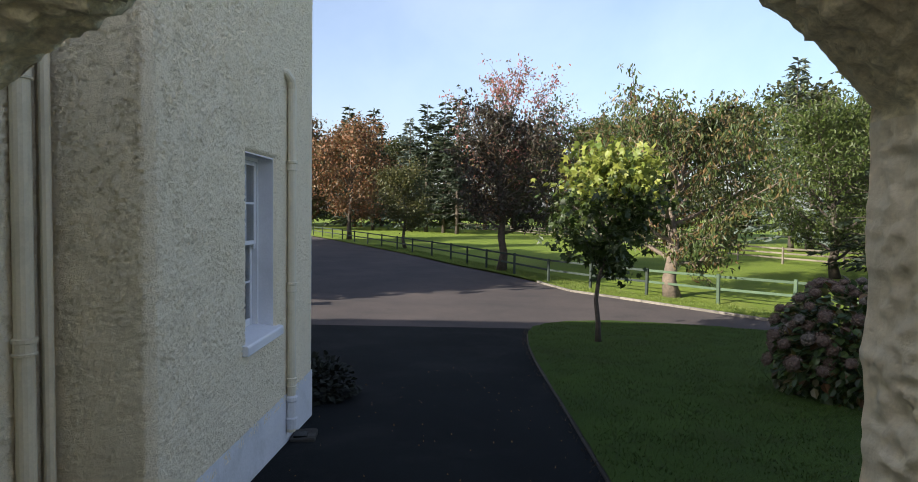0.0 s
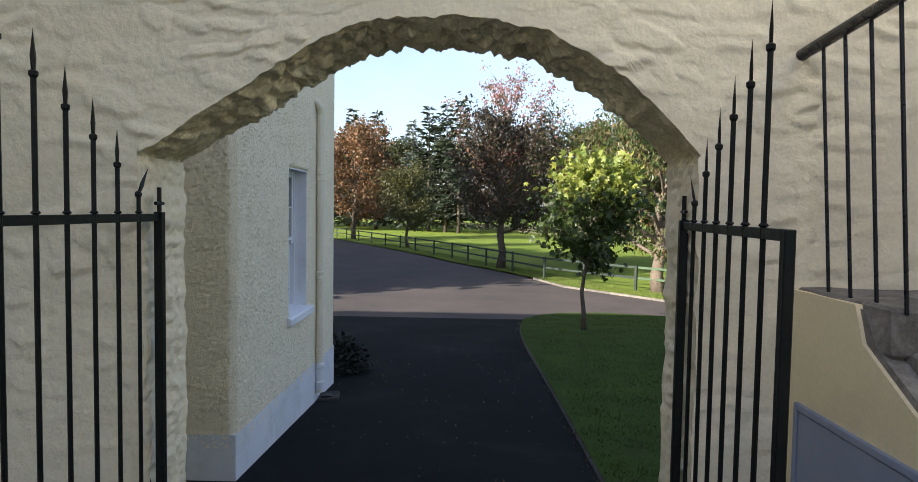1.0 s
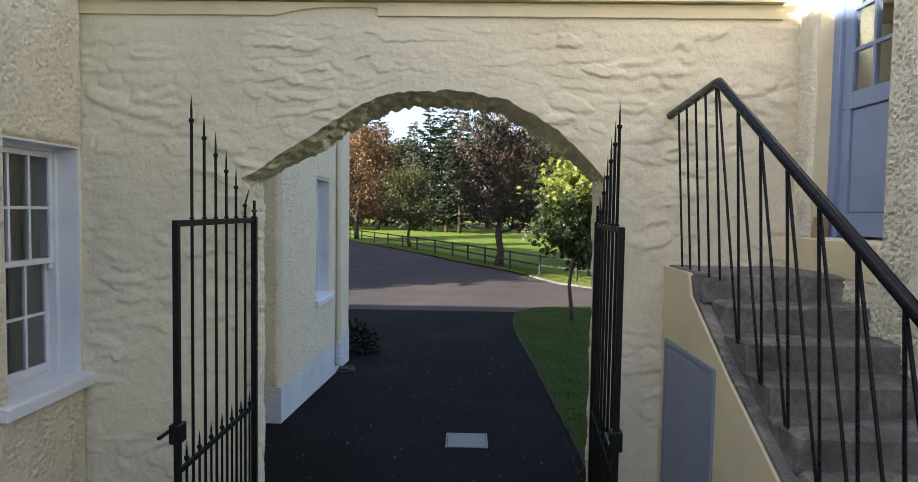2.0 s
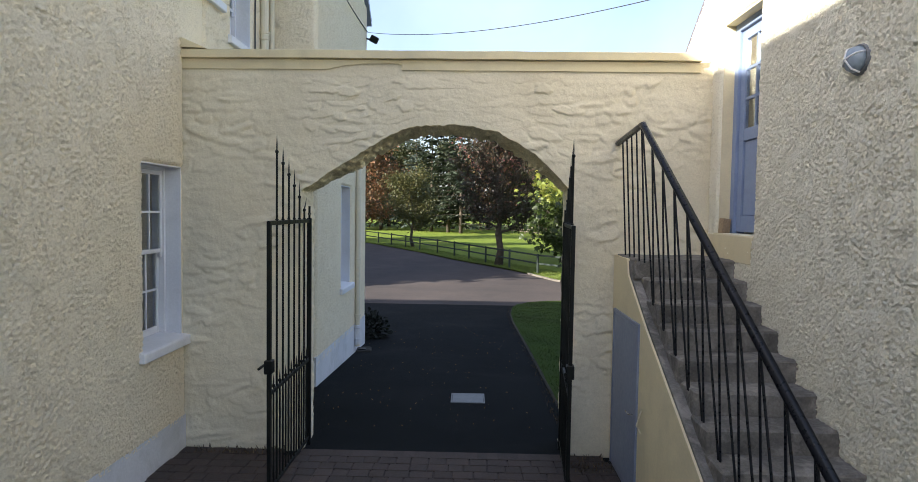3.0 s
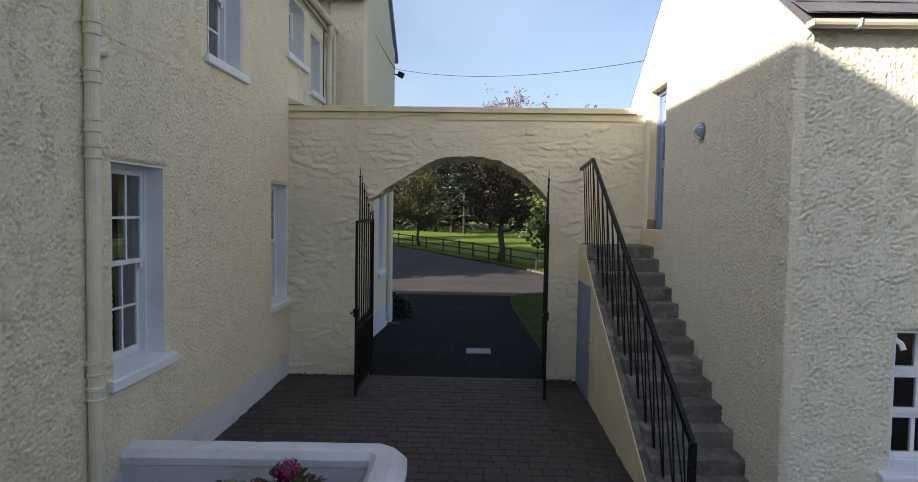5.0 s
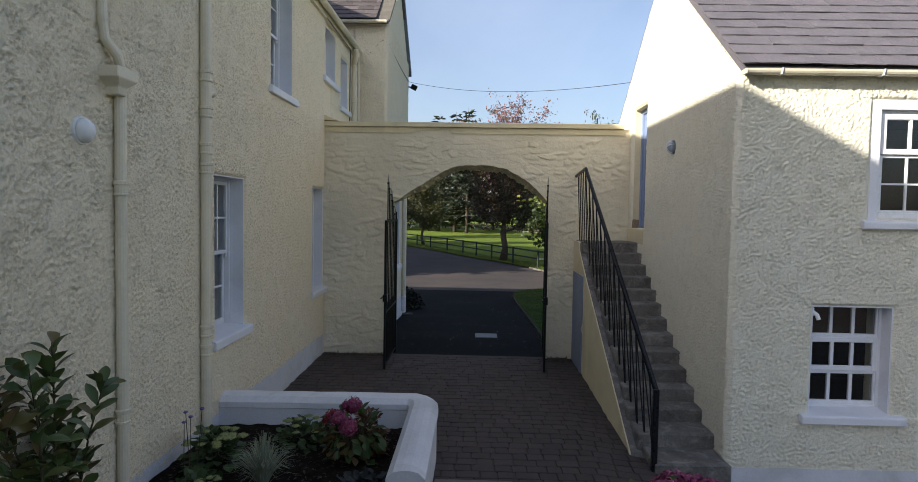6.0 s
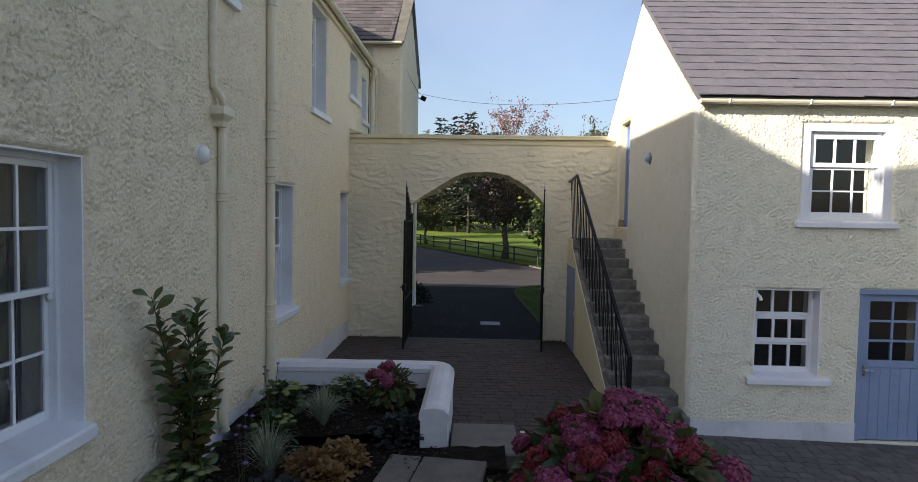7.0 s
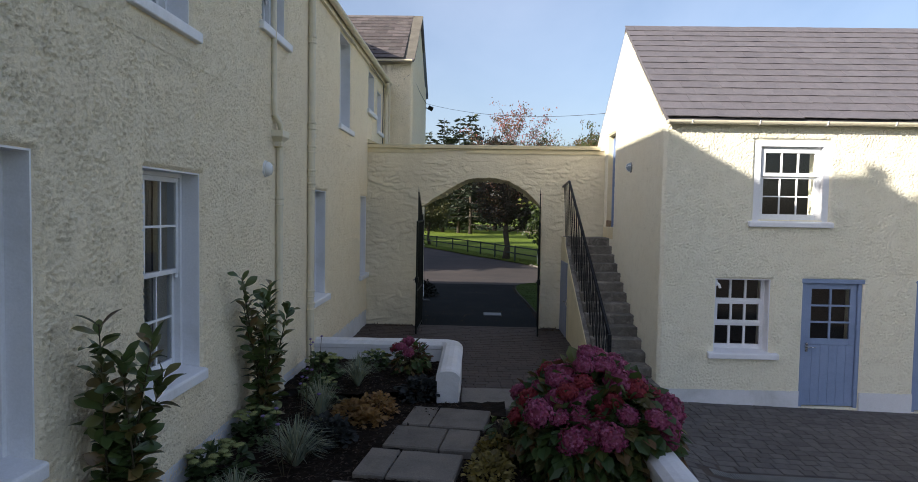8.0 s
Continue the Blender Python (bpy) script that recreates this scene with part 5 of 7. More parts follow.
rail = thing("handrail", "black tubular handrail on slim balusters beside the stair", "handrail")
RX = 1.765
K, END = Vector((RX, 0.44, 3.415)), Vector((RX - 0.007, 1.42, 3.342))
FOOT = Vector((1.90, -3.47, 0.76))
rb = bmesh.new()
tube(rb, [END, K + Vector((0, 0.06, 0.0)), K, K + (FOOT - K) * 0.015, FOOT], 0.030, 12)
part("rail", rb, RAILPAINT, rail, smooth=True)
part("newel", boxed(FOOT.x - 0.03, FOOT.x + 0.03, FOOT.y - 0.03, FOOT.y + 0.03, -0.25, FOOT.z + 0.02, 0.006), RAILPAINT, rail)


def tread_z(y):
    if y >= TOPY - 0.02:
        return TOPZ
    return TOPZ - RISE * min(N_STEP - 1, math.ceil((TOPY - 0.02 - y) / GOING))


def rail_z(y):
    """Height of the rail over a point of the flight or the landing."""
    if y > K.y:
        return K.z + (END.z - K.z) * (y - K.y) / (END.y - K.y)
    return K.z + (FOOT.z - K.z) * (y - K.y) / (FOOT.y - K.y)


def rail_x(y):
    return RX if y > K.y else K.x + (FOOT.x - K.x) * (y - K.y) / (FOOT.y - K.y)


for y in (1.20, 1.03, 0.85, 0.67, 0.49):
    part("baluster", tube(bmesh.new(), [(rail_x(y) + 0.05, y - 0.05, TOPZ - 0.02), (rail_x(y), y, rail_z(y) - 0.01)], 0.0085, 8), RAILPAINT, rail)
tops_y = [0.455 - 0.283 * k for k in range(14)]
for a_y, b_y in zip(tops_y, tops_y[1:]):
    # each pair meets at one foot: a leaning bar and an upright one
    foot_y = b_y - 0.01
    for dy, top_y in ((0.012, a_y), (-0.012, b_y)):
        part("baluster", tube(bmesh.new(), [(rail_x(foot_y) + 0.05, foot_y + dy, tread_z(foot_y) - 0.03), (rail_x(top_y), top_y, rail_z(top_y) - 0.012)], 0.0085, 8), RAILPAINT, rail)

# ---- raised beds with white walls ----


def round_wall(points, width, z0, z1, name, label):
    """A low wall with a rounded top along a line of points."""
    prof2 = [(-width / 2, z0), (-width / 2, z1 - 0.14), (-width / 2 - 0.015, z1 - 0.13), (-width / 2 - 0.015, z1 - 0.07), (-width * 0.36, z1 - 0.015), (-width * 0.12, z1), (width * 0.12, z1), (width * 0.36, z1 - 0.015), (width / 2 + 0.015, z1 - 0.07), (width / 2 + 0.015, z1 - 0.13), (width / 2, z1 - 0.14), (width / 2, z0)]
    bm = bmesh.new()
    rings = []
    pts = [Vector(p) for p in points]
    for i, p in enumerate(pts):
        d1 = (p - pts[i - 1]).normalized() if i else (pts[1] - p).normalized()
        d2 = (pts[i + 1] - p).normalized() if i < len(pts) - 1 else d1
        d = (d1 + d2).normalized()
        side = Vector((-d.y, d.x)) / max(0.5, d.dot(d1))
        rings.append([bm.verts.new((p.x + side.x * u, p.y + side.y * u, z + 0.006 * noise.noise((p.x * 4, p.y * 4, z * 9)))) for u, z in prof2])
    n = len(prof2)
    for r, s in zip(rings, rings[1:]):
        for k in range(n):
            bm.faces.new((r[k], r[(k + 1) % n], s[(k + 1) % n], s[k]))
    bm.faces.new(rings[0])
    bm.faces.new(rings[-1][::-1])
    ob = part(name, bm, WHITE_WALL, None)
    return tagged(ob, label, "garden wall")


back = [(-2.90 + 2.14 * k / 8, -3.27 + 0.06 * k / 8) for k in range(9)]
side = [(-0.68, -3.27), (-0.628, -3.35), (-0.612, -3.5)] + [(-0.612, -3.5 - 1.78 * k / 6) for k in range(1, 7)]
round_wall(back + side, 0.29, -0.2, 0.578, "garden_wall", "low white-painted garden wall with rounded top round the bed")
round_wall([(0.27, -5.86), (0.7, -5.86), (1.15, -5.86), (1.32, -5.90), (1.41, -6.0), (1.45, -6.2), (1.47, -7.2), (1.49, -8.4), (1.5, -13.4)], 0.27, -0.4, 0.55, "garden_wall", "low white-painted wall holding the hydrangea bed")


def bed_top(name, ys, left, right, z, label):
    verts, faces, nx = [], [], 40
    for y in ys:
        for i in range(nx + 1):
            x = left(y) + (right(y) - left(y)) * i / nx
            zz = z + 0.06 * noise.noise((x * 1.3, y * 1.3, 2)) + 0.02 * noise.noise((x * 8, y * 8, 5)) + 0.012 * noise.noise((x * 25, y * 25, 5))
            verts.append((x, y, zz))
    for j in range(len(ys) - 1):
        for i in range(nx):
            k = j * (nx + 1) + i
            faces.append((k, k + 1, k + nx + 2, k + nx + 1))
    return tagged(place(name, np_mesh(name, verts, faces), SOIL, None), label, "soil", kind="structure")


bed_top("flower_bed", steps_of(-5.25, -3.38, 0.07), lambda y: HX + 0.03, lambda y: -0.64, 0.26, "dark bark-mulched bed against the house")
bed_top("flower_bed", steps_of(-15.0, -5.25, 0.07), lambda y: HX + 0.03, lambda y: 0.15 if y > -5.85 else 1.38, 0.165, "dark bark-mulched bed round the stepping path")
step_stone = tagged(part("threshold_slab", rough_block(-0.44, 0.32, -5.24, -4.28, -0.1, 0.085, 3.0, 0.004), FLAG, None), "grey stone slab at the bed's entrance", "stone slab")
path = thing("stepping_path", "sandstone flags laid in pairs through the mulch", "path")
for y0, y1, cut in ((-6.36, -5.68, 0.33), (-7.02, -6.40, 0.62), (-7.74, -7.09, 0.33), (-8.6, -7.9, 0.6), (-9.5, -8.8, 0.4)):
    yc = (y0 + y1) / 2
    xa = float(np.interp(yc, (-9.2, -7.4, -6.7, -6.0), (-1.86, -1.37, -1.19, -1.06)))
    xb = xa + 0.98
    xm = xa + (xb - xa) * cut
    turn = Matrix.Translation(((xa + xb) / 2, yc, 0)) @ Matrix.Rotation(radians(-7.5), 4, "Z") @ Matrix.Translation((-(xa + xb) / 2, -yc, 0))
    for a, b in ((xa, xm - 0.006), (xm + 0.006, xb)):
        part("flagstone", rough_block(a, b, y0, y1, 0.10, 0.215 + 0.012 * noise.noise((a * 9, y0 * 5, 0)), a * 13 + y0, 0.006), FLAG, path, m=turn)
grate = thing("drain_grate", "galvanised slotted drain channel in the paving", "drain")
part("channel", boxed(2.5, 9.5, -6.30, -6.12, -0.62, -0.44, 0.003), JOINT, grate)
for k in range(90):
    x = 2.54 + k * 0.03
    z = ground_z(x, -6.21)
    part("slat", boxed(x, x + 0.014, -6.29, -6.13, z - 0.02, z + 0.002), STEEL, grate)

# ---- fences ----


def fence(points, mats, name, label, post_h=1.16, rails=(1.06, 0.58), rail_h=0.10, group=""):
    f = thing(name, label, "fence")
    for i, (x, y) in enumerate(points):
        z = ground_z(x, y) + 0.03
        d = Vector(points[min(i + 1, len(points) - 1)]) - Vector(points[max(i - 1, 0)])
        ang = math.degrees(math.atan2(d.y, d.x))
        mat_ = mats(x, y)
        part("post", boxed(-0.06, 0.06, -0.05, 0.05, -0.3, post_h + 0.05 * noise.noise((x, y, 0)), 0.012), mat_, f, m=pose(x, y, z, 1.5 * noise.noise((x, y, 3)), 1.5 * noise.noise((x, y, 5)), ang))
    for (x0, y0), (x1, y1) in zip(points, points[1:]):
        a, b = Vector((x0, y0, ground_z(x0, y0) + 0.03)), Vector((x1, y1, ground_z(x1, y1) + 0.03))
        d = b - a
        ang = math.degrees(math.atan2(d.y, d.x))
        for h in rails:
            sag = 1.2 * noise.noise((x0, h * 7, 1))
            part("rail", boxed(-0.05, d.xy.length + 0.05, -0.065, -0.03, -rail_h / 2, rail_h / 2, 0.006), mats(x0, y0), f, m=pose(a.x, a.y, a.z + h + 0.01 * sag, 0, 0.25 * sag, ang))
    return f


line_pts = [(15.96, 18.32), (13.71, 20.18), (11.84, 22.22), (9.77, 23.91), (7.66, 26.16), (5.72, 28.38), (4.09, 30.67), (2.67, 34.16), (1.23, 37.5), (0.06, 40.43), (-1.09, 43.22), (-2.6, 46.45), (-4.4, 50.28), (-6.03, 53.69), (-7.9, 57.5), (-9.81, 61.36), (-11.83, 65.26), (-13.89, 69.04), (-15.74, 72.44), (-17.84, 76.3), (-19.88, 80.05)]
# Sunlit-toned posts and rails nearer than y 24.5, the dark copy beyond.
fence(line_pts, lambda x, y: FENCE_SUNNY if y < 24.5 else FENCE, "fence", "dark-stained timber post-and-rail fence along the drive")
far_line = [(26.8, 37.67), (24.58, 40.47), (22.51, 44.2), (20.93, 47.89), (19.58, 52.49), (18.48, 57.03), (17.39, 61.47), (15.92, 66.2), (14.27, 70.79), (12.86, 75.74), (11.59, 81.43), (10.16, 86.94), (8.67, 92.28), (6.94, 97.4), (4.71, 102.21), (2.11, 106.74), (-0.84, 110.98), (-3.7, 115.07), (-6.86, 118.87)]
fence(far_line, lambda x, y: FENCE_GREY, "fence", "weathered grey post-and-rail fence at the meadow's far side", 1.25, (1.12, 0.78, 0.44), 0.12)

# ---- plants ----


def leaf_mesh(name, centers, size, rng, aspect=0.5, up=0.5, jitter=0.4, axes=None):
    """Kite-shaped leaves at the given places, each turned its own way."""
    n = len(centers)
    c = np.asarray(centers, dtype=float)
    d = rng.normal(size=(n, 3)) if axes is None else np.asarray(axes) + rng.normal(size=(n, 3)) * jitter
    d /= np.linalg.norm(d, axis=1)[:, None] + 1e-9
    nrm = rng.normal(size=(n, 3)) * 0.7 + np.array((0, 0, up * 2))
    s = np.cross(d, nrm)
    s /= np.linalg.norm(s, axis=1)[:, None] + 1e-9
    h = np.cross(s, d)
    ln = size * (0.65 + 0.7 * rng.random(n))[:, None]
    wd = ln * aspect * 0.5
    v = np.empty((n, 4, 3))
    v[:, 0] = c
    v[:, 1] = c + d * ln * 0.45 + s * wd + h * ln * 0.08
    v[:, 2] = c + d * ln - h * ln * 0.10
    v[:, 3] = c + d * ln * 0.45 - s * wd + h * ln * 0.08
    f = np.arange(n * 4).reshape(n, 4)
    return np_mesh(name, v.reshape(-1, 3).tolist(), f.tolist())


def palmate_mesh(name, centers, size, rng, axes):
    """Five-lobed maple leaves, each a cut outline turned its own way and a little cupped."""
    lobes = ((0, 0.0), (-115, 0.62), (-85, 0.36), (-55, 0.88), (-28, 0.46), (0, 1.0), (28, 0.46), (55, 0.88), (85, 0.36), (115, 0.62))
    n = len(centers)
    c = np.asarray(centers, dtype=float)
    d = np.asarray(axes) + rng.normal(size=(n, 3)) * 0.3
    d /= np.linalg.norm(d, axis=1)[:, None] + 1e-9
    s = np.cross(d, rng.normal(size=(n, 3)) * 0.6 + np.array((0, 0, 1.0)))
    s /= np.linalg.norm(s, axis=1)[:, None] + 1e-9
    h = np.cross(s, d)
    ln = size * (0.65 + 0.7 * rng.random(n))[:, None]
    v = np.empty((n, len(lobes), 3))
    for k, (ang, r) in enumerate(lobes):
        a = radians(ang)
        v[:, k] = c + d * ln * (0.35 * (k > 0) + r * math.cos(a) * 0.65) + s * ln * r * math.sin(a) * 0.62 - h * ln * 0.16 * r * r
    f = np.arange(n * len(lobes)).reshape(n, len(lobes))
    return np_mesh(name, v.reshape(-1, 3).tolist(), f.tolist())


def grow(rng, height, radius, clear, spread, limbs, rise=0.55, subs=6, form=None):
    """A trunk with limbs and twigs: returns tubes (points, radii) and twig ends."""
    tubes, tips = [], []
    n = 8
    drift = rng.normal(size=2) * 0.04 * height
    trunk = [Vector((drift[0] * (k / n) ** 2 + rng.normal() * 0.012 * height * (k > 0), drift[1] * (k / n) ** 2 + rng.normal() * 0.012 * height * (k > 0), height * 0.92 * k / n)) for k in range(n + 1)]
    tubes.append((trunk, [radius * (1.25 if k == 0 else 1 - 0.88 * k / n) for k in range(n + 1)]))
    for i in range(limbs):
        f = clear + (0.97 - clear) * (i + 0.5 * rng.random()) / limbs
        k = min(n - 1, int(f * n))
        start = trunk[k].lerp(trunk[k + 1], f * n - k)
        az = i * 2.4 + rng.normal() * 0.3
        prof = form(f) if form else math.sin(math.pi * min(1.0, max(0.05, (f - clear) / (1 - clear) * 0.82 + 0.16))) ** 0.7
        ln = spread * prof * (0.8 + 0.4 * rng.random())
        el = rise * (0.5 + f) + rng.normal() * 0.12
        pts = [start]
        for s in range(1, 6):
            e = el + 0.05 * s
            pts.append(pts[-1] + Vector((math.cos(az) * math.cos(e), math.sin(az) * math.cos(e), math.sin(e))) * (ln / 5) + Vector(rng.normal(size=3).tolist()) * ln * 0.025)
        r0 = radius * 0.42 * (1.05 - 0.7 * f)
        tubes.append((pts, [r0 * (1 - 0.85 * s / 5) for s in range(6)]))
        for j in range(subs):
            g = 0.25 + 0.75 * (j + rng.random()) / subs
            q = min(4, int(g * 5))
            p = pts[q].lerp(pts[q + 1], g * 5 - q)
            a2 = az + (1 if j % 2 else -1) * (0.5 + 0.7 * rng.random())
            e2 = el + rng.normal() * 0.45
            l2 = ln * (0.22 + 0.22 * rng.random())
            mid = p + Vector((math.cos(a2) * math.cos(e2), math.sin(a2) * math.cos(e2), math.sin(e2))) * l2 * 0.5
            end = mid + Vector((math.cos(a2) * math.cos(e2 * 0.7), math.sin(a2) * math.cos(e2 * 0.7), math.sin(e2 * 0.7))) * l2 * 0.5
            tubes.append(([p, mid, end], [r0 * 0.35, r0 * 0.22, r0 * 0.08]))
            tips += [p.lerp(mid, 0.5), mid, end]
        tips.append(pts[-1])
    tips.append(trunk[-1])
    return tubes, tips


def tree(name, seed, height, radius, clear, spread, limbs, leaves, leaf, mat_leaf, mat_bark, label, m, fluff=0.35, aspect=0.5, droop=0.0, subs=6, rise=0.55, form=None, up=0.5, sunny=None):
    rng = np.random.default_rng(seed)
    tubes, tips = grow(rng, height, radius, clear, spread, limbs, rise, subs, form)
    t = thing(name, label, "tree", m=m)
    bm = bmesh.new()
    for k, (pts, radii) in enumerate(tubes):
        tube(bm, pts, radii, 10 if k == 0 else 5, cap=k == 0)
    part("trunk", bm, mat_bark, t, smooth=True)
    tips = np.array([tuple(p) for p in tips])
    pick = rng.integers(0, len(tips), leaves)
    c = tips[pick] + rng.normal(size=(leaves, 3)) * fluff * np.array((1, 1, 0.75))
    ax = rng.normal(size=(leaves, 3)) * 0.8 + np.array((0, 0, -droop))
    # Leaves above a set height get the sunlit colour, painted in.
    if sunny:
        in_sun = c[:, 2] + rng.normal(size=leaves) * 0.25 > sunny[0]
        place("young_leaves", palmate_mesh("young_leaves", c[in_sun], leaf, rng, ax[in_sun]), sunny[1], t, "yellow-green top leaves coloured as sunlit")
        place("crown", palmate_mesh("crown", c[~in_sun], leaf, rng, ax[~in_sun]), mat_leaf, t)
        return t
    place("crown", leaf_mesh("crown", c, leaf, rng, aspect, up, 0.3, ax), mat_leaf, t)
    return t


def conifer(seed, height, spread, mat_leaf, label, m, sparse=1.0):
    rng = np.random.default_rng(seed)
    t = thing("conifer", label, "tree", m=m)
    bm = bmesh.new()
    tube(bm, [(0, 0, height * k / 6) for k in range(7)], [height * 0.016 * (1 - 0.95 * k / 6) for k in range(7)], 7)
    cs, axs = [], []
    z = height * 0.08
    while z < height * 0.985:
        f = z / height
        ln0 = spread * (1 - f) ** 0.85 * (0.75 + 0.5 * rng.random()) + 0.15
        for k in range(rng.integers(4, 7)):
            az = rng.random() * 6.283
            ln = ln0 * (0.7 + 0.5 * rng.random())
            d = np.array((math.cos(az), math.sin(az), 0.25 - 0.35 * (1 - f)))
            cnt = max(4, int(ln * 9 * sparse))
            s = rng.random(cnt) ** 0.7
            p = np.array((0, 0, z)) + d * (s * ln)[:, None]
            p[:, 2] -= (s * s) * ln * 0.10
            tube(bm, [Vector((0, 0, z)), Vector((d * ln + (0, 0, z)).tolist())], [0.04 * (1 - f) + 0.01, 0.006], 4, cap=False)
            cs.append(p)
            side = np.cross(d, (0, 0, 1))
            axs.append(d * 0.8 + side * rng.choice((-1, 1), cnt)[:, None] * 0.8 + np.array((0, 0, -0.15)))
        z += height * (0.022 + 0.018 * rng.random())
    part("trunk", bm, BARK, t, smooth=True)
    place("crown", leaf_mesh("crown", np.concatenate(cs), 0.8 * (height / 18), rng, 0.45, 0.9, 0.25, np.concatenate(axs)), mat_leaf, t)
    return t


L_MAPLE = leafy("maple_leaves", ((0.029, 0.051, 0.010), (0.042, 0.067, 0.014), (0.060, 0.086, 0.019), (0.025, 0.042, 0.009)), 0.5, 0.35)
# Bright yellow-green that paints the sun onto the sapling's top.
L_SUN_TOP = leafy("yellow_maple_leaves", ((0.17, 0.22, 0.035), (0.25, 0.26, 0.05), (0.11, 0.17, 0.03)), 0.5, 0.4)
L_CHERRY = leafy("cherry_leaves", ((0.037, 0.061, 0.015), (0.058, 0.085, 0.020), (0.044, 0.071, 0.016), (0.109, 0.102, 0.031), (0.163, 0.095, 0.041), (0.041, 0.065, 0.017), (0.034, 0.058, 0.014)), 0.5, 0.25)
L_PINK = leafy("pink_autumn_leaves", ((0.290, 0.109, 0.102), (0.392, 0.160, 0.145), (0.174, 0.116, 0.065), (0.116, 0.109, 0.043)), 0.5, 0.4)
L_DARK = leafy("copper_leaves", ((0.029, 0.021, 0.018), (0.040, 0.034, 0.022), (0.032, 0.038, 0.018), (0.075, 0.038, 0.029)), 0.5, 0.25)
L_OLIVE = leafy("olive_leaves", ((0.040, 0.054, 0.014), (0.072, 0.079, 0.022), (0.108, 0.094, 0.029), (0.029, 0.043, 0.011)), 0.5, 0.35)
L_ORANGE = leafy("orange_autumn_leaves", ((0.180, 0.075, 0.034), (0.225, 0.112, 0.053), (0.098, 0.079, 0.030), (0.143, 0.064, 0.034), (0.075, 0.068, 0.026)), 0.5, 0.35)
L_RUSSET = leafy("russet_leaves", ((0.131, 0.060, 0.032), (0.098, 0.065, 0.027), (0.060, 0.065, 0.022), (0.174, 0.076, 0.044)), 0.5, 0.35)
L_WOOD = leafy("woodland_leaves", ((0.026, 0.040, 0.011), (0.040, 0.054, 0.014), (0.054, 0.054, 0.018), (0.020, 0.030, 0.010)), 0.5, 0.3)
L_FIR = leafy("fir_needles", ((0.015, 0.027, 0.014), (0.025, 0.038, 0.019), (0.031, 0.043, 0.025)), 0.6, 0.15)
L_CEDAR = leafy("blue_cedar_needles", ((0.087, 0.116, 0.102), (0.123, 0.152, 0.131), (0.072, 0.102, 0.080)), 0.6, 0.15)
L_GREEN = leafy("ash_leaves", ((0.051, 0.082, 0.016), (0.085, 0.112, 0.025), (0.034, 0.058, 0.014)), 0.5, 0.4)


def on_ground(x, y, turn=0.0, s=1.0):
    return pose(x, y, ground_z(x, y), 0, 0, turn) @ Matrix.Scale(s, 4)


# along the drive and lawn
tree("maple_sapling", 3, 4.8, 0.07, 0.36, 1.5, 18, 2600, 0.21, L_MAPLE, BARK, "maple sapling, dark green below a sunlit-toned yellow-green top, on the lawn", on_ground(3.36, 15.48), 0.26, 0.9, 0.6, 6, 0.55, sunny=(3.85, L_SUN_TOP))
tree("cherry_tree", 17, 6.9, 0.31, 0.22, 4.6, 24, 15000, 0.24, L_CHERRY, BARK_PALE, "broad cherry tree turning orange beside the fence", on_ground(8.6, 25.73), 0.22, 0.34, 1.1, 9, 0.42)
tree("copper_tree", 5, 9.0, 0.26, 0.26, 3.9, 24, 8500, 0.22, L_DARK, BARK, "dense dark copper-leaved tree by the fence", on_ground(2.06, 35.99), 0.24, 0.55, 0.4, 8, 0.5)
tree("cherry_tree", 21, 11.3, 0.17, 0.42, 4.3, 20, 3000, 0.20, L_PINK, BARK, "tall sparse cherry with pink autumn leaves", on_ground(2.25, 37.9), 0.20, 0.5, 0.4, 7, 0.6)
tree("lime_tree", 8, 7.0, 0.16, 0.22, 3.0, 18, 9000, 0.20, L_OLIVE, BARK, "small olive-leaved tree beside the drive", on_ground(-5.52, 55.49), 0.36, 0.6, 0.4, 7, 0.6)
tree("maple_tree", 14, 12.0, 0.26, 0.16, 5.6, 20, 11000, 0.30, L_ORANGE, BARK, "orange autumn maple beside the drive", on_ground(-13.2, 69.5), 0.55, 0.7, 0.3, 7, 0.6)
tree("cherry_tree", 31, 9.0, 0.22, 0.18, 4.8, 22, 12000, 0.22, L_CHERRY, BARK_PALE, "green cherry tree in the meadow", on_ground(8.41, 39.81, 40), 0.32, 0.45, 0.5, 8, 0.55)
tree("ash_tree", 41, 8.8, 0.26, 0.12, 5.2, 22, 14000, 0.24, L_GREEN, BARK, "bright green ash tree by the meadow fence", on_ground(20.6, 34.62), 0.45, 0.4, 0.5, 8, 0.55)
tree("oak_tree", 51, 10.0, 0.28, 0.10, 5.6, 24, 13000, 0.24, L_WOOD, BARK, "dark green broadleaf tree beyond the meadow", on_ground(26.19, 39.63), 0.5, 0.55, 0.3, 8, 0.5)
conifer(61, 11.0, 4.4, L_FIR, "dark spreading conifer beyond the lawn", on_ground(22.33, 30.73))
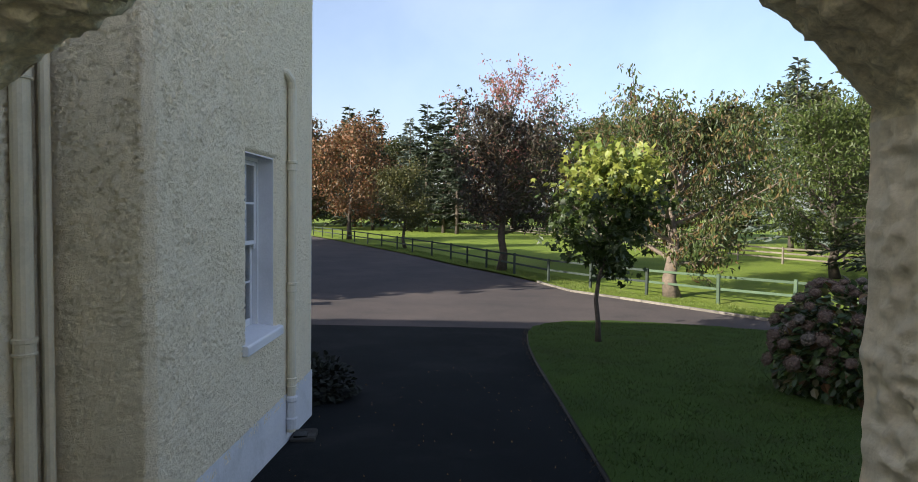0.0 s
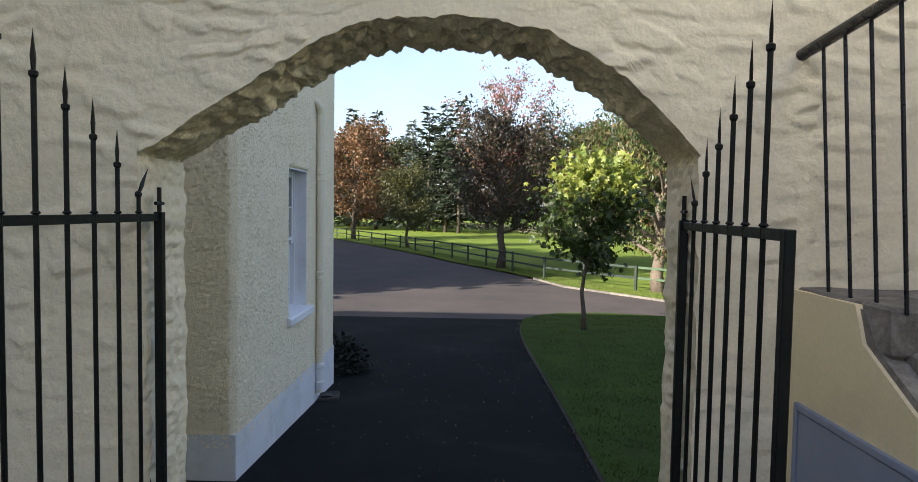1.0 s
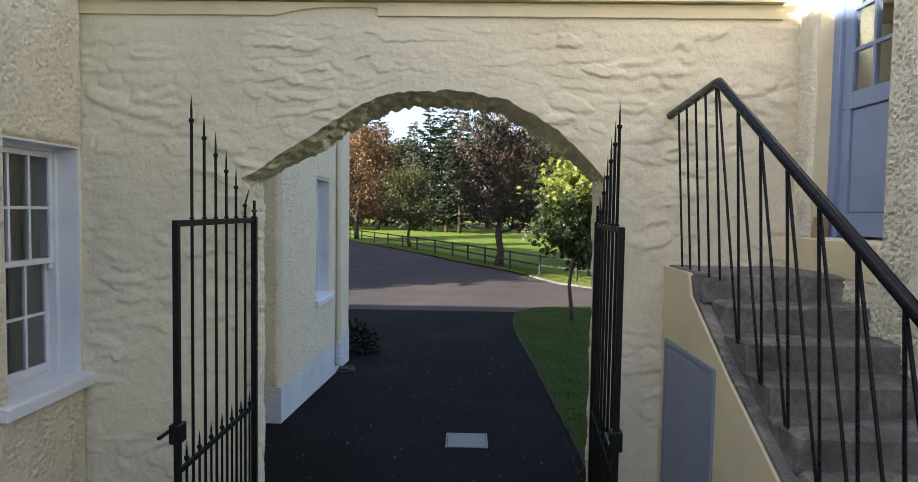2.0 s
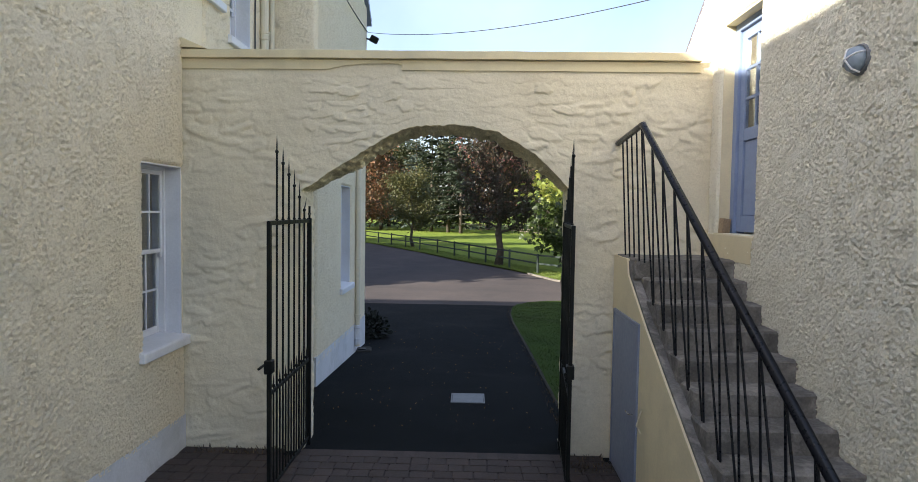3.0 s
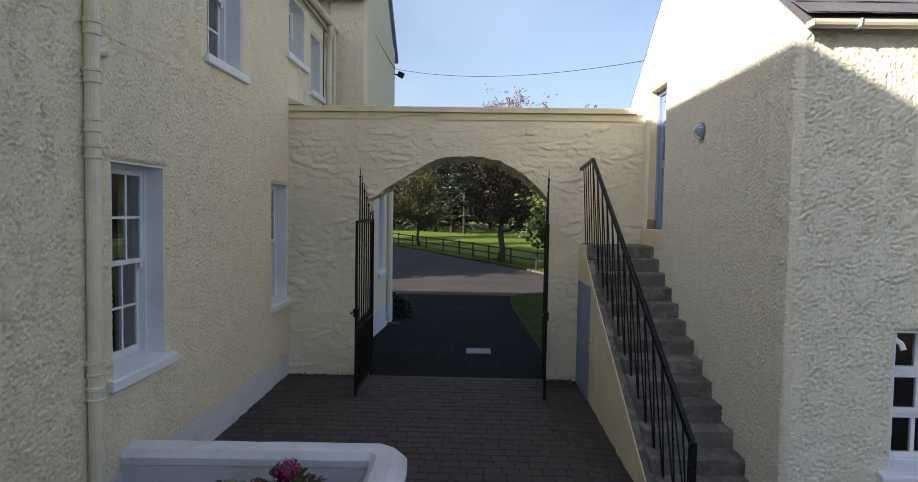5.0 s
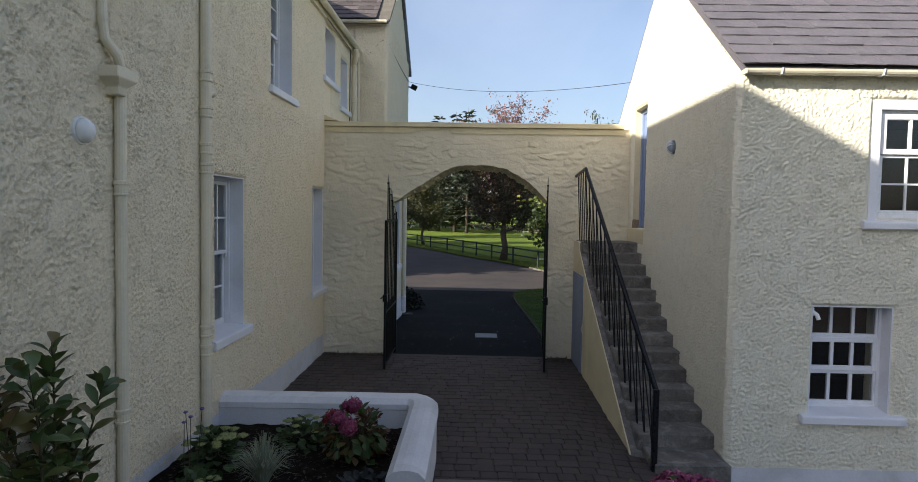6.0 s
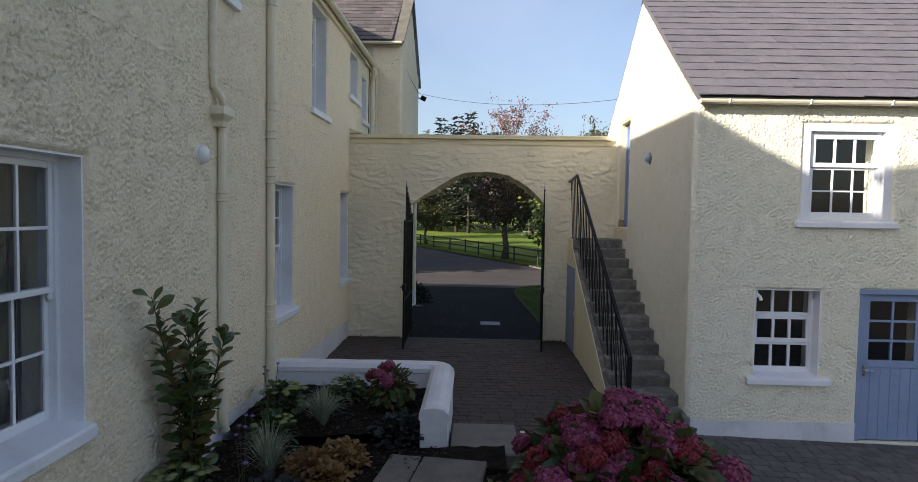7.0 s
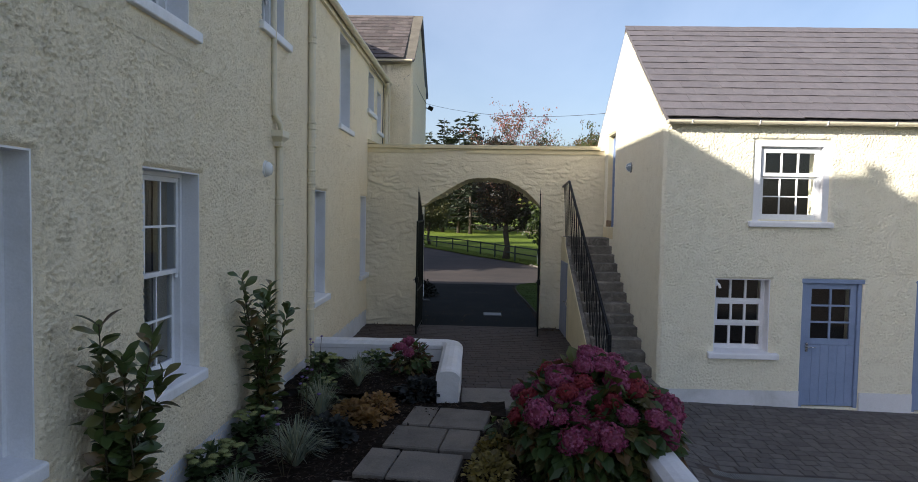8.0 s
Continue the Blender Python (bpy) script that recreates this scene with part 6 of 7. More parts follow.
# far woods, each tree on its own foot
kinds = [
    lambda s, m: tree("oak_tree", s, 16.5, 0.36, 0.06, 6.4, 24, 8000, 0.55, L_WOOD, BARK, "dark woodland tree beyond the meadow", m, 0.7, 0.6, 0.3, 6),
    lambda s, m: tree("beech_tree", s, 17.5, 0.36, 0.06, 6.2, 24, 8000, 0.55, L_RUSSET, BARK, "russet woodland tree beyond the meadow", m, 0.7, 0.6, 0.3, 6),
    lambda s, m: conifer(s, 20.5, 4.6, L_FIR, "tall dark fir in the far woods", m, 0.8),
    lambda s, m: conifer(s, 18.5, 3.6, L_CEDAR, "pale blue-grey conifer in the far woods", m, 0.7),
]
proto = {}
WOODS = (
    (0, -34, 124, 1.0), (1, -38, 112, 1.0), (0, -28, 128, 1.0), (2, -21.6, 102, 1.0), (1, -24, 118, 1.0), (2, -18.0, 104, 1.0), (0, -14, 122, 1.0), (1, -31, 102, 1.0),
    (3, -11.6, 102, 1.0), (2, -8.6, 99, 1.0), (0, -6, 118, 1.0), (2, -3.4, 92, 1.0), (2, -5.6, 96, 1.0), (1, 1, 114, 1.0), (0, 6, 118, 1.0), (0, -20, 126, 1.0),
    (0, 12, 112, 1.0), (1, 18, 104, 1.0), (0, 22, 92, 1.0), (1, 26, 86, 1.0), (0, 31, 76, 1.0), (0, 35, 66, 1.0), (0, 40, 58, 1.0), (0, 47, 64, 1.0),
    (1, -46, 118, 1.0), (0, -54, 124, 1.0), (0, 8, 140, 1.0), (0, -16, 140, 1.0), (3, 30, 60, 1.0), (0, 43, 48, 1.0), (1, 50, 52, 1.0), (0, -64, 118, 1.0), (0, -40, 138, 1.0),
)
for i, (k, x, y, s) in enumerate(WOODS):
    m = on_ground(x + 0.021 * y, y, i * 67.0, s)
    if k not in proto:
        proto[k] = kinds[k](100 + k, m)
    else:
        copy_thing(proto[k], Matrix.LocRotScale(m.translation, m.to_quaternion(), None))
        bpy.context.view_layer.update()
    
# unseen dense stand added beyond the house to cast its shade on the drive
stand = tree("oak_tree", 301, 14.0, 0.38, 0.08, 5.3, 26, 9000, 0.90, L_WOOD, BARK, "unseen dense broadleaf tree added beyond the house to shade the drive", on_ground(-15.5, 22.2), 0.8, 0.7, 0.3, 6)
for i, (x, y) in enumerate(((-20.5, 20.8), (-25.5, 22.5), (-19.0, 29.0), (-24.0, 34.0), (-28.5, 42.0), (-33.0, 51.0), (-30.0, 31.0))):
    copy_thing(stand, on_ground(x, y, 50 + i * 80.0))

# ---- garden plants ----


def broad_leaves(name, centers, size, rng, axes, aspect=0.5, jitter=0.25, fold=0.12, curl=0.15):
    """Six-cornered leaves folded along the midrib."""
    n = len(centers)
    c = np.asarray(centers, dtype=float)
    d = np.asarray(axes, dtype=float) + rng.normal(size=(n, 3)) * jitter
    d /= np.linalg.norm(d, axis=1)[:, None] + 1e-9
    upv = np.array((0, 0, 1.0)) + rng.normal(size=(n, 3)) * 0.35
    s = np.cross(d, upv)
    s /= np.linalg.norm(s, axis=1)[:, None] + 1e-9
    h = np.cross(s, d)
    ln = size * (0.65 + 0.7 * rng.random(n))[:, None]
    w = ln * aspect * 0.5
    v = np.empty((n, 6, 3))
    v[:, 0] = c
    v[:, 1] = c + d * ln * 0.30 + s * w * 0.85 + h * ln * fold
    v[:, 2] = c + d * ln * 0.68 + s * w * 0.9 + h * ln * (fold - curl * 0.4)
    v[:, 3] = c + d * ln - h * ln * curl
    v[:, 4] = c + d * ln * 0.68 - s * w * 0.9 + h * ln * (fold - curl * 0.4)
    v[:, 5] = c + d * ln * 0.30 - s * w * 0.85 + h * ln * fold
    base = np.arange(n)[:, None] * 6
    f = np.concatenate((base + np.array((0, 1, 2, 3)), base + np.array((0, 3, 4, 5))), axis=1).reshape(-1, 4)
    return np_mesh(name, v.reshape(-1, 3).tolist(), f.tolist())


L_HYD = leafy("hydrangea_leaves", ((0.030, 0.060, 0.018), (0.050, 0.085, 0.024), (0.065, 0.10, 0.025), (0.10, 0.105, 0.03), (0.14, 0.07, 0.03), (0.05, 0.085, 0.024), (0.035, 0.065, 0.02), (0.045, 0.08, 0.022)), 0.45, 0.25)
L_HEAD = leafy("magenta_florets", ((0.232, 0.029, 0.083), (0.298, 0.049, 0.132), (0.331, 0.099, 0.182), (0.248, 0.025, 0.057)), 0.6, 0.25)
L_HEAD_RED = leafy("crimson_florets", ((0.216, 0.014, 0.025), (0.274, 0.029, 0.036), (0.187, 0.018, 0.043)), 0.6, 0.25)
L_HEAD_OLD = leafy("faded_florets", ((0.12, 0.072, 0.055), (0.17, 0.11, 0.085), (0.20, 0.16, 0.125), (0.10, 0.065, 0.05)), 0.7, 0.2)
L_HEAD_GREY = leafy("grey_green_florets", ((0.16, 0.15, 0.12), (0.22, 0.19, 0.15), (0.14, 0.125, 0.12)), 0.7, 0.2)
L_BLADE = leafy("blue_grass_blades", ((0.20, 0.26, 0.20), (0.28, 0.32, 0.24), (0.32, 0.32, 0.20)), 0.6, 0.3)
L_HEUCH = leafy("amber_leaves", ((0.26, 0.15, 0.05), (0.34, 0.20, 0.07), (0.20, 0.10, 0.04)), 0.55, 0.3)
L_HEUCH_Y = leafy("lime_yellow_leaves", ((0.22, 0.18, 0.05), (0.28, 0.22, 0.06), (0.15, 0.12, 0.04)), 0.55, 0.3)
L_SEDUM = leafy("sedum_leaves", ((0.05, 0.085, 0.03), (0.07, 0.11, 0.04), (0.04, 0.07, 0.026)), 0.5, 0.25)
L_SEDUM_H = leafy("pale_green_florets", ((0.30, 0.33, 0.12), (0.36, 0.38, 0.16), (0.24, 0.28, 0.11)), 0.7, 0.25)
# Near-black leaves: the corner's deep shade is put into their colour.
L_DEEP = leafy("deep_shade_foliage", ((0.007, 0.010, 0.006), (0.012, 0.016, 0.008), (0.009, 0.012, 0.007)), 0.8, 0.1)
L_LAV = leafy("dark_low_foliage", ((0.020, 0.026, 0.030), (0.03, 0.036, 0.036), (0.026, 0.03, 0.024)), 0.7, 0.2)
L_VERB = leafy("violet_florets", ((0.17, 0.11, 0.30), (0.22, 0.16, 0.36)), 0.7, 0.25)
L_RED = leafy("reddish_shoots", ((0.10, 0.04, 0.025), (0.13, 0.06, 0.03), (0.07, 0.05, 0.02)), 0.5, 0.25)


def floret_ball(seed, r, petals):
    """A domed head: a closed core under many small florets that overlap."""
    rng = np.random.default_rng(seed)
    bm = bmesh.new()
    bmesh.ops.create_icosphere(bm, subdivisions=2, radius=r * 0.80)
    verts = [(v.co.x * (1 + 0.1 * math.sin(v.co.z * 5)), v.co.y, v.co.z * 0.82) for v in bm.verts]
    faces = [tuple(v.index for v in f.verts) for f in bm.faces]
    bm.free()
    d = rng.normal(size=(petals, 3))
    d[:, 2] = np.abs(d[:, 2]) * 1.0 - 0.35
    d /= np.linalg.norm(d, axis=1)[:, None]
    lump = 1 + 0.10 * np.sin(d[:, 0] * 6 + seed) * np.cos(d[:, 1] * 5 + seed)
    c = d * (r * lump * (0.80 + 0.24 * rng.random(petals)))[:, None] * np.array((1, 1, 0.84))
    nrm = d + rng.normal(size=(petals, 3)) * 0.35
    nrm /= np.linalg.norm(nrm, axis=1)[:, None]
    t = np.cross(nrm, rng.normal(size=(petals, 3)))
    t /= np.linalg.norm(t, axis=1)[:, None] + 1e-9
    s = np.cross(nrm, t)
    k = r * 0.125 * (0.7 + 0.6 * rng.random(petals))[:, None]
    lift = nrm * k * 0.4
    v = np.stack((c + t * k + lift, c + s * k - lift * 0.2, c - t * k + lift, c - s * k - lift * 0.2), axis=1)
    b0 = len(verts)
    verts += v.reshape(-1, 3).tolist()
    faces += (np.arange(petals * 4).reshape(-1, 4) + b0).tolist()
    return np_mesh("flower_head", verts, faces)


def hydrangea(label, seed, centre, rx, ry, rz, heads, head_r, leaves, leaf, mats, leaf_mat, m=None, foot=0.0, low=-0.1, petals=340, crowd=0.62, bias=None, lift=0.35):
    """A rounded bush: stems from the foot, broad leaves, domed flower heads over the outside."""
    rng = np.random.default_rng(seed)
    t = thing("hydrangea", label, "hydrangea")
    cx, cy, cz = centre
    for k in range(14):
        az = rng.random() * 6.283
        p = (cx + math.cos(az) * rx * 0.6, cy + math.sin(az) * ry * 0.6, cz + rz * (0.2 + 0.5 * rng.random()))
        part("stem", tube(bmesh.new(), [(cx + 0.1 * math.cos(az), cy + 0.1 * math.sin(az), foot - 0.03), ((p[0] + cx) / 2, (p[1] + cy) / 2, (p[2] + foot) / 2 + 0.1), p], [0.014, 0.010, 0.006], 5), STEM, t)
    d = rng.normal(size=(leaves, 3))
    d[:, 2] = d[:, 2] * 0.7 + 0.2
    d /= np.linalg.norm(d, axis=1)[:, None]
    lump = 1 + 0.12 * np.sin(d[:, 0] * 5 + seed) * np.cos(d[:, 1] * 4)
    rad = (0.50 + 0.48 * rng.random(leaves) ** 0.5) * lump
    c = np.array(centre) + d * rad[:, None] * np.array((rx, ry, rz))
    keep = c[:, 2] > foot + 0.02
    ax = d * 0.8 + np.array((0, 0, -0.30))
    place("foliage", broad_leaves("foliage", c[keep], leaf, rng, ax[keep], 0.72, 0.45, 0.06, 0.2), leaf_mat, t)
    balls = [floret_ball(seed * 10 + k, 1.0, petals) for k in range(3)]
    spots = []
    tries = 0
    while len(spots) < heads and tries < 6000:
        tries += 1
        v = rng.normal(size=3)
        v[2] = v[2] * 0.7 + lift
        v /= np.linalg.norm(v)
        if v[2] < low:
            continue
        if bias is not None and rng.random() > 0.03 + 1.2 * max(0.0, float(np.dot(v, bias))) ** 3:
            continue
        lump = 1 + 0.12 * math.sin(v[0] * 5 + seed) * math.cos(v[1] * 4)
        p = np.array(centre) + v * np.array((rx, ry, rz)) * lump * (0.88 + 0.18 * rng.random())
        r = head_r * (0.6 + 0.65 * rng.random())
        if any(np.linalg.norm(p - q) < crowd * (r + s) for q, s in spots):
            continue
        spots.append((p, r))
        q = Vector((0, 0, 1)).rotation_difference(Vector((v[0], v[1], v[2] + 0.5)))
        mm = Matrix.LocRotScale(Vector(p.tolist()), q, Vector((r * (0.9 + 0.25 * rng.random()), r, r)))
        me = balls[int(rng.integers(0, 3))].copy()
        place("flower_head", me, mats[int(rng.integers(0, len(mats)))], t, m=mm)["kind"] = "stuff"
    return t


hydrangea("large hydrangea covered in magenta and crimson heads beside the wall", 2, (0.96, -7.08, 0.45), 0.82, 0.84, 0.72, 58, 0.128, 3600, 0.15, (L_HEAD, L_HEAD, L_HEAD, L_HEAD_RED), L_HYD, foot=0.16, low=0.12, petals=420, bias=(0.06, -0.12, 0.95))
hydrangea("hydrangea with crimson heads beyond the wall end", 4, (1.52, -9.35, 0.36), 0.36, 0.36, 0.42, 10, 0.10, 200, 0.13, (L_HEAD, L_HEAD_RED), L_HYD, foot=0.16)
hydrangea("small hydrangea with one crimson head in the bed", 6, (-1.22, -4.30, 0.46), 0.28, 0.28, 0.32, 4, 0.10, 190, 0.10, (L_HEAD_RED, L_HEAD), L_HYD, foot=0.26)
hydrangea("low hydrangea shoot with a magenta head by the path", 9, (0.06, -6.95, 0.36), 0.20, 0.20, 0.20, 2, 0.11, 60, 0.11, (L_HEAD,), L_HYD, foot=0.16)
bush_z = ground_z(6.35, 10.0)
hydrangea("wide old hydrangea with faded brown and grey heads by the lawn", 12, (6.62, 10.0, bush_z + 0.66), 1.42, 1.4, 1.32, 150, 0.105, 3800, 0.15, (L_HEAD_OLD, L_HEAD_OLD, L_HEAD_OLD, L_HEAD_GREY), L_HYD, foot=bush_z, petals=190)


def oval_leaf(seed):
    """One leathery leaf, broadest past the middle, folded and drooping a little at the tip."""
    rg = np.random.default_rng(seed)
    half = ((0.0, 0.012), (0.12, 0.05), (0.30, 0.15), (0.52, 0.225), (0.72, 0.215), (0.88, 0.125), (1.0, 0.0))
    bend, cup, wave = 0.10 + 0.25 * rg.random(), 0.15 + 0.2 * rg.random(), 0.03 * rg.normal()
    verts, faces = [], []
    for u, w in half:
        z = -bend * u * u + 0.12 * u
        verts += [(u, -w, z + cup * w + wave * math.sin(u * 6)), (u, 0.0, z), (u, w, z + cup * w - wave * math.sin(u * 6))]
    for k in range(len(half) - 1):
        a = k * 3
        faces += [(a, a + 1, a + 4, a + 3), (a + 1, a + 2, a + 5, a + 4)]
    me = np_mesh("leaf", verts, faces)
    for p in me.polygons:
        p.use_smooth = True
    return me


def laurel(seed, x, y, z, height, stems, spread, size, label):
    """An upright evergreen shrub: bent stems with leathery leaves, each leaf its own piece."""
    rng = np.random.default_rng(seed)
    t = thing("laurel_shrub", label, "shrub", "evergreen shrubs on the house wall")
    kinds_ = [oval_leaf(k + 3) for k in range(6)]
    for s in range(stems):
        along_wall = spread * (-1 + 2 * (s + 0.5) / stems) + rng.normal() * 0.04
        out = (0.0, 0.14, -0.16, 0.20, -0.10, 0.08, 0.24, -0.15)[s % 8] + 0.03 * rng.normal()
        h = height * (1.0, 0.88, 0.80, 0.93, 0.70, 0.55, 0.76, 0.60)[s % 8]
        wob = rng.normal(size=2) * 0.03
        pts = [Vector((x + out * f ** 1.2 + wob[0] * math.sin(f * 4), y + along_wall * (0.25 * f + 0.75 * f ** 1.5) * (h / height) + wob[1] * math.sin(f * 5), z - 0.04 + h * f)) for f in (0, 0.25, 0.5, 0.75, 1.0)]
        for p in pts:
            p.x = max(p.x, HX + 0.12)
        part("stem", tube(bmesh.new(), pts, [0.012, 0.010, 0.008, 0.006, 0.0035], 6), STEM, t)
        n = int(38 * h / height + 22)
        for k in range(n):
            f = min(1.0, 0.10 + 0.90 * (k + rng.random()) / n)
            q = min(3, int(f * 4))
            p = pts[q].lerp(pts[q + 1], f * 4 - q)
            a = k * 2.4 + rng.normal() * 0.4
            el = 8 + 38 * f + rng.normal() * 20
            ln = size * (0.8 + 0.45 * rng.random()) * (1.1 - 0.25 * f)
            if p.x + math.cos(a) * ln < HX + 0.03:
                a = math.pi - a
            place("leaf", kinds_[int(rng.integers(0, 6))], LAUREL_PIECE, t, m=pose(p.x, p.y, p.z, rng.normal() * 30, -el, math.degrees(a)) @ Matrix.Scale(ln, 4))
    return t


m_, n_, l_, p_ = node_mat("laurel_leaf_piece")
ramp_ = n_.new("ShaderNodeValToRGB")
ramp_.color_ramp.elements[0].color = (0.045, 0.075, 0.022, 1)
ramp_.color_ramp.elements[1].color = (0.14, 0.085, 0.03, 1)
e_ = ramp_.color_ramp.elements.new(0.55)
e_.color = (0.085, 0.12, 0.036, 1)
l_.new(n_.new("ShaderNodeObjectInfo").outputs["Random"], ramp_.inputs["Fac"])
l_.new(ramp_.outputs["Color"], p_.inputs["Base Color"])
p_.inputs["Roughness"].default_value = 0.32
LAUREL_PIECE = m_
laurel(5, -2.66, -6.50, 0.18, 1.84, 8, 0.62, 0.175, "tall evergreen shrub with large glossy bronze-green leaves")
laurel(8, -2.66, -9.32, 0.18, 1.80, 8, 0.20, 0.19, "bushy evergreen shrub with large dark leaves below the window")


def tuft(seed, x, y, z, r, h, blades, mat_, label, name="ornamental_grass"):
    rng = np.random.default_rng(seed)
    t = thing(name, label, "ornamental grass")
    verts, faces = [], []
    for k in range(blades):
        az = rng.random() * 6.283
        lean = rng.random() ** 0.7 * r
        hh = h * (0.55 + 0.5 * rng.random()) * (1 - 0.45 * lean / r)
        w = 0.0045 + 0.0035 * rng.random()
        sx, sy = -math.sin(az) * w, math.cos(az) * w
        b0 = len(verts)
        for f, o, zz in ((0, 0.06, 0), (0.4, 0.30, 0.55), (0.75, 0.68, 0.92), (1, 1.0, 0.9)):
            px, py, pz = x + math.cos(az) * lean * o, y + math.sin(az) * lean * o, z + hh * zz
            k2 = 1 - 0.85 * f
            verts += [(px - sx * k2, py - sy * k2, pz), (px + sx * k2, py + sy * k2, pz)]
        for q in range(3):
            faces.append((b0 + q * 2, b0 + q * 2 + 1, b0 + q * 2 + 3, b0 + q * 2 + 2))
    place("blades", np_mesh("blades", verts, faces), mat_, t)
    return t


tuft(1, -1.88, -4.93, 0.25, 0.34, 0.55, 340, L_BLADE, "blue-green ornamental grass tuft in the mulch")
tuft(2, -2.01, -7.46, 0.17, 0.46, 0.58, 360, L_BLADE, "arching blue-green grass tuft beside the path")
tuft(3, -2.09, -6.16, 0.18, 0.36, 0.66, 220, L_BLADE, "thin tall grass tuft with loose stems")
tuft(4, -2.2, -8.5, 0.17, 0.38, 0.48, 220, L_BLADE, "low grass tuft in the mulch")


def mound(name, seed, x, y, z, r, h, leaves, leaf, mat_, label, heads=0, head_mat=None, category="perennial"):
    rng = np.random.default_rng(seed)
    t = thing(name, label, category)
    d = rng.normal(size=(leaves, 3))
    d[:, 2] = np.abs(d[:, 2])
    d /= np.linalg.norm(d, axis=1)[:, None]
    c = np.array((x, y, z)) + d * (0.45 + 0.5 * rng.random(leaves))[:, None] * np.array((r, r, h))
    place("foliage", broad_leaves("foliage", c, leaf, rng, d + np.array((0, 0, -0.1)), 0.9, 0.4, 0.05, 0.25), mat_, t)
    if heads:
        ball = floret_ball(seed, 1.0, 110)
        for k in range(heads):
            a, q = rng.random() * 6.283, math.sqrt(rng.random()) * 0.9
            s = r * (0.12 + 0.06 * rng.random())
            place("flower_head", ball, head_mat, t, m=Matrix.LocRotScale(Vector((x + math.cos(a) * r * q, y + math.sin(a) * r * q, z + h * (1.02 - 0.4 * q * q))), None, Vector((s, s, s * 0.5))))["kind"] = "stuff"
    return t


mound("heuchera", 1, -1.74, -6.06, 0.18, 0.26, 0.24, 510, 0.05, L_HEUCH, "amber-leaved heuchera mound beside the flags")
mound("heuchera", 2, -1.45, -5.88, 0.18, 0.27, 0.28, 510, 0.05, L_HEUCH, "amber-leaved heuchera mound in the mulch")
mound("heuchera", 3, -1.50, -6.25, 0.18, 0.20, 0.20, 330, 0.05, L_HEUCH, "small amber heuchera at the path's edge")
mound("heuchera", 4, -0.03, -7.1, 0.18, 0.24, 0.22, 450, 0.05, L_HEUCH_Y, "yellow-brown heuchera mound by the path")
mound("heuchera", 5, -0.10, -7.62, 0.18, 0.26, 0.22, 450, 0.05, L_HEUCH_Y, "yellow-brown heuchera below the hydrangea")
mound("sedum", 6, -2.62, -6.85, 0.18, 0.30, 0.34, 170, 0.09, L_SEDUM, "green sedum with pale flat heads", 22, L_SEDUM_H)
mound("sedum", 7, -2.60, -7.85, 0.18, 0.30, 0.34, 170, 0.09, L_SEDUM, "green sedum with pale heads against the plinth", 22, L_SEDUM_H)
mound("sedum", 8, -2.45, -4.55, 0.27, 0.30, 0.34, 170, 0.09, L_SEDUM, "green sedum with pale heads in the raised bed", 24, L_SEDUM_H)
mound("sedum", 9, -1.80, -4.0, 0.27, 0.26, 0.28, 140, 0.08, L_SEDUM, "low green sedum below the white wall", 10, L_SEDUM_H)
mound("sedum", 10, -2.35, -5.25, 0.2, 0.26, 0.26, 140, 0.08, L_SEDUM, "low sedum with pale heads near the pipe foot", 10, L_SEDUM_H)
mound("red_shrub", 11, -1.10, -4.2, 0.27, 0.22, 0.50, 190, 0.07, L_RED, "upright shrub with reddish shoots in the corner", category="shrub")
mound("lavender", 12, -0.98, -5.1, 0.2, 0.34, 0.24, 420, 0.07, L_LAV, "dark clipped lavender mound by the wall's end", category="lavender")
mound("lavender", 13, -1.87, -6.75, 0.18, 0.34, 0.24, 420, 0.07, L_LAV, "dark low mound of lavender beside the flags", category="lavender")
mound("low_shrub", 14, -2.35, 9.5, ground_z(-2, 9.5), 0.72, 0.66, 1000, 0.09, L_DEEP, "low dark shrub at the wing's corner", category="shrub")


def verbena(seed, x, y, z, stems, label):
    rng = np.random.default_rng(seed)
    t = thing("verbena", label, "verbena")
    ball = floret_ball(seed + 70, 1.0, 40)
    for k in range(stems):
        h = 0.55 + 0.35 * rng.random()
        ex, ey = x + rng.normal() * 0.09, y + rng.normal() * 0.09
        part("stem", tube(bmesh.new(), [(x + rng.normal() * 0.03, y, z - 0.03), (ex, ey, z + h)], [0.004, 0.003], 5), STEM, t)
        place("flower_head", ball, L_VERB, t, m=Matrix.LocRotScale(Vector((ex, ey, z + h)), None, Vector((0.022, 0.022, 0.018))))
    return t


verbena(1, -2.15, -6.65, 0.18, 5, "thin verbena stems with small violet heads")
verbena(2, -2.47, -5.0, 0.2, 4, "thin verbena stems with violet heads in the bed")
verbena(3, -2.0, -7.8, 0.18, 4, "short verbena with pale violet heads")

# bark chips over the beds and spilling round the flags
rng = np.random.default_rng(55)
n_chip = 9000
cx_ = HX + 0.1 + (1.3 - HX) * rng.random(n_chip)
cy_ = -11.0 + 7.5 * rng.random(n_chip)
ok_ = np.where(cy_ > -5.25, cx_ < -0.75, np.where(cy_ > -5.85, cx_ < -0.42, True))
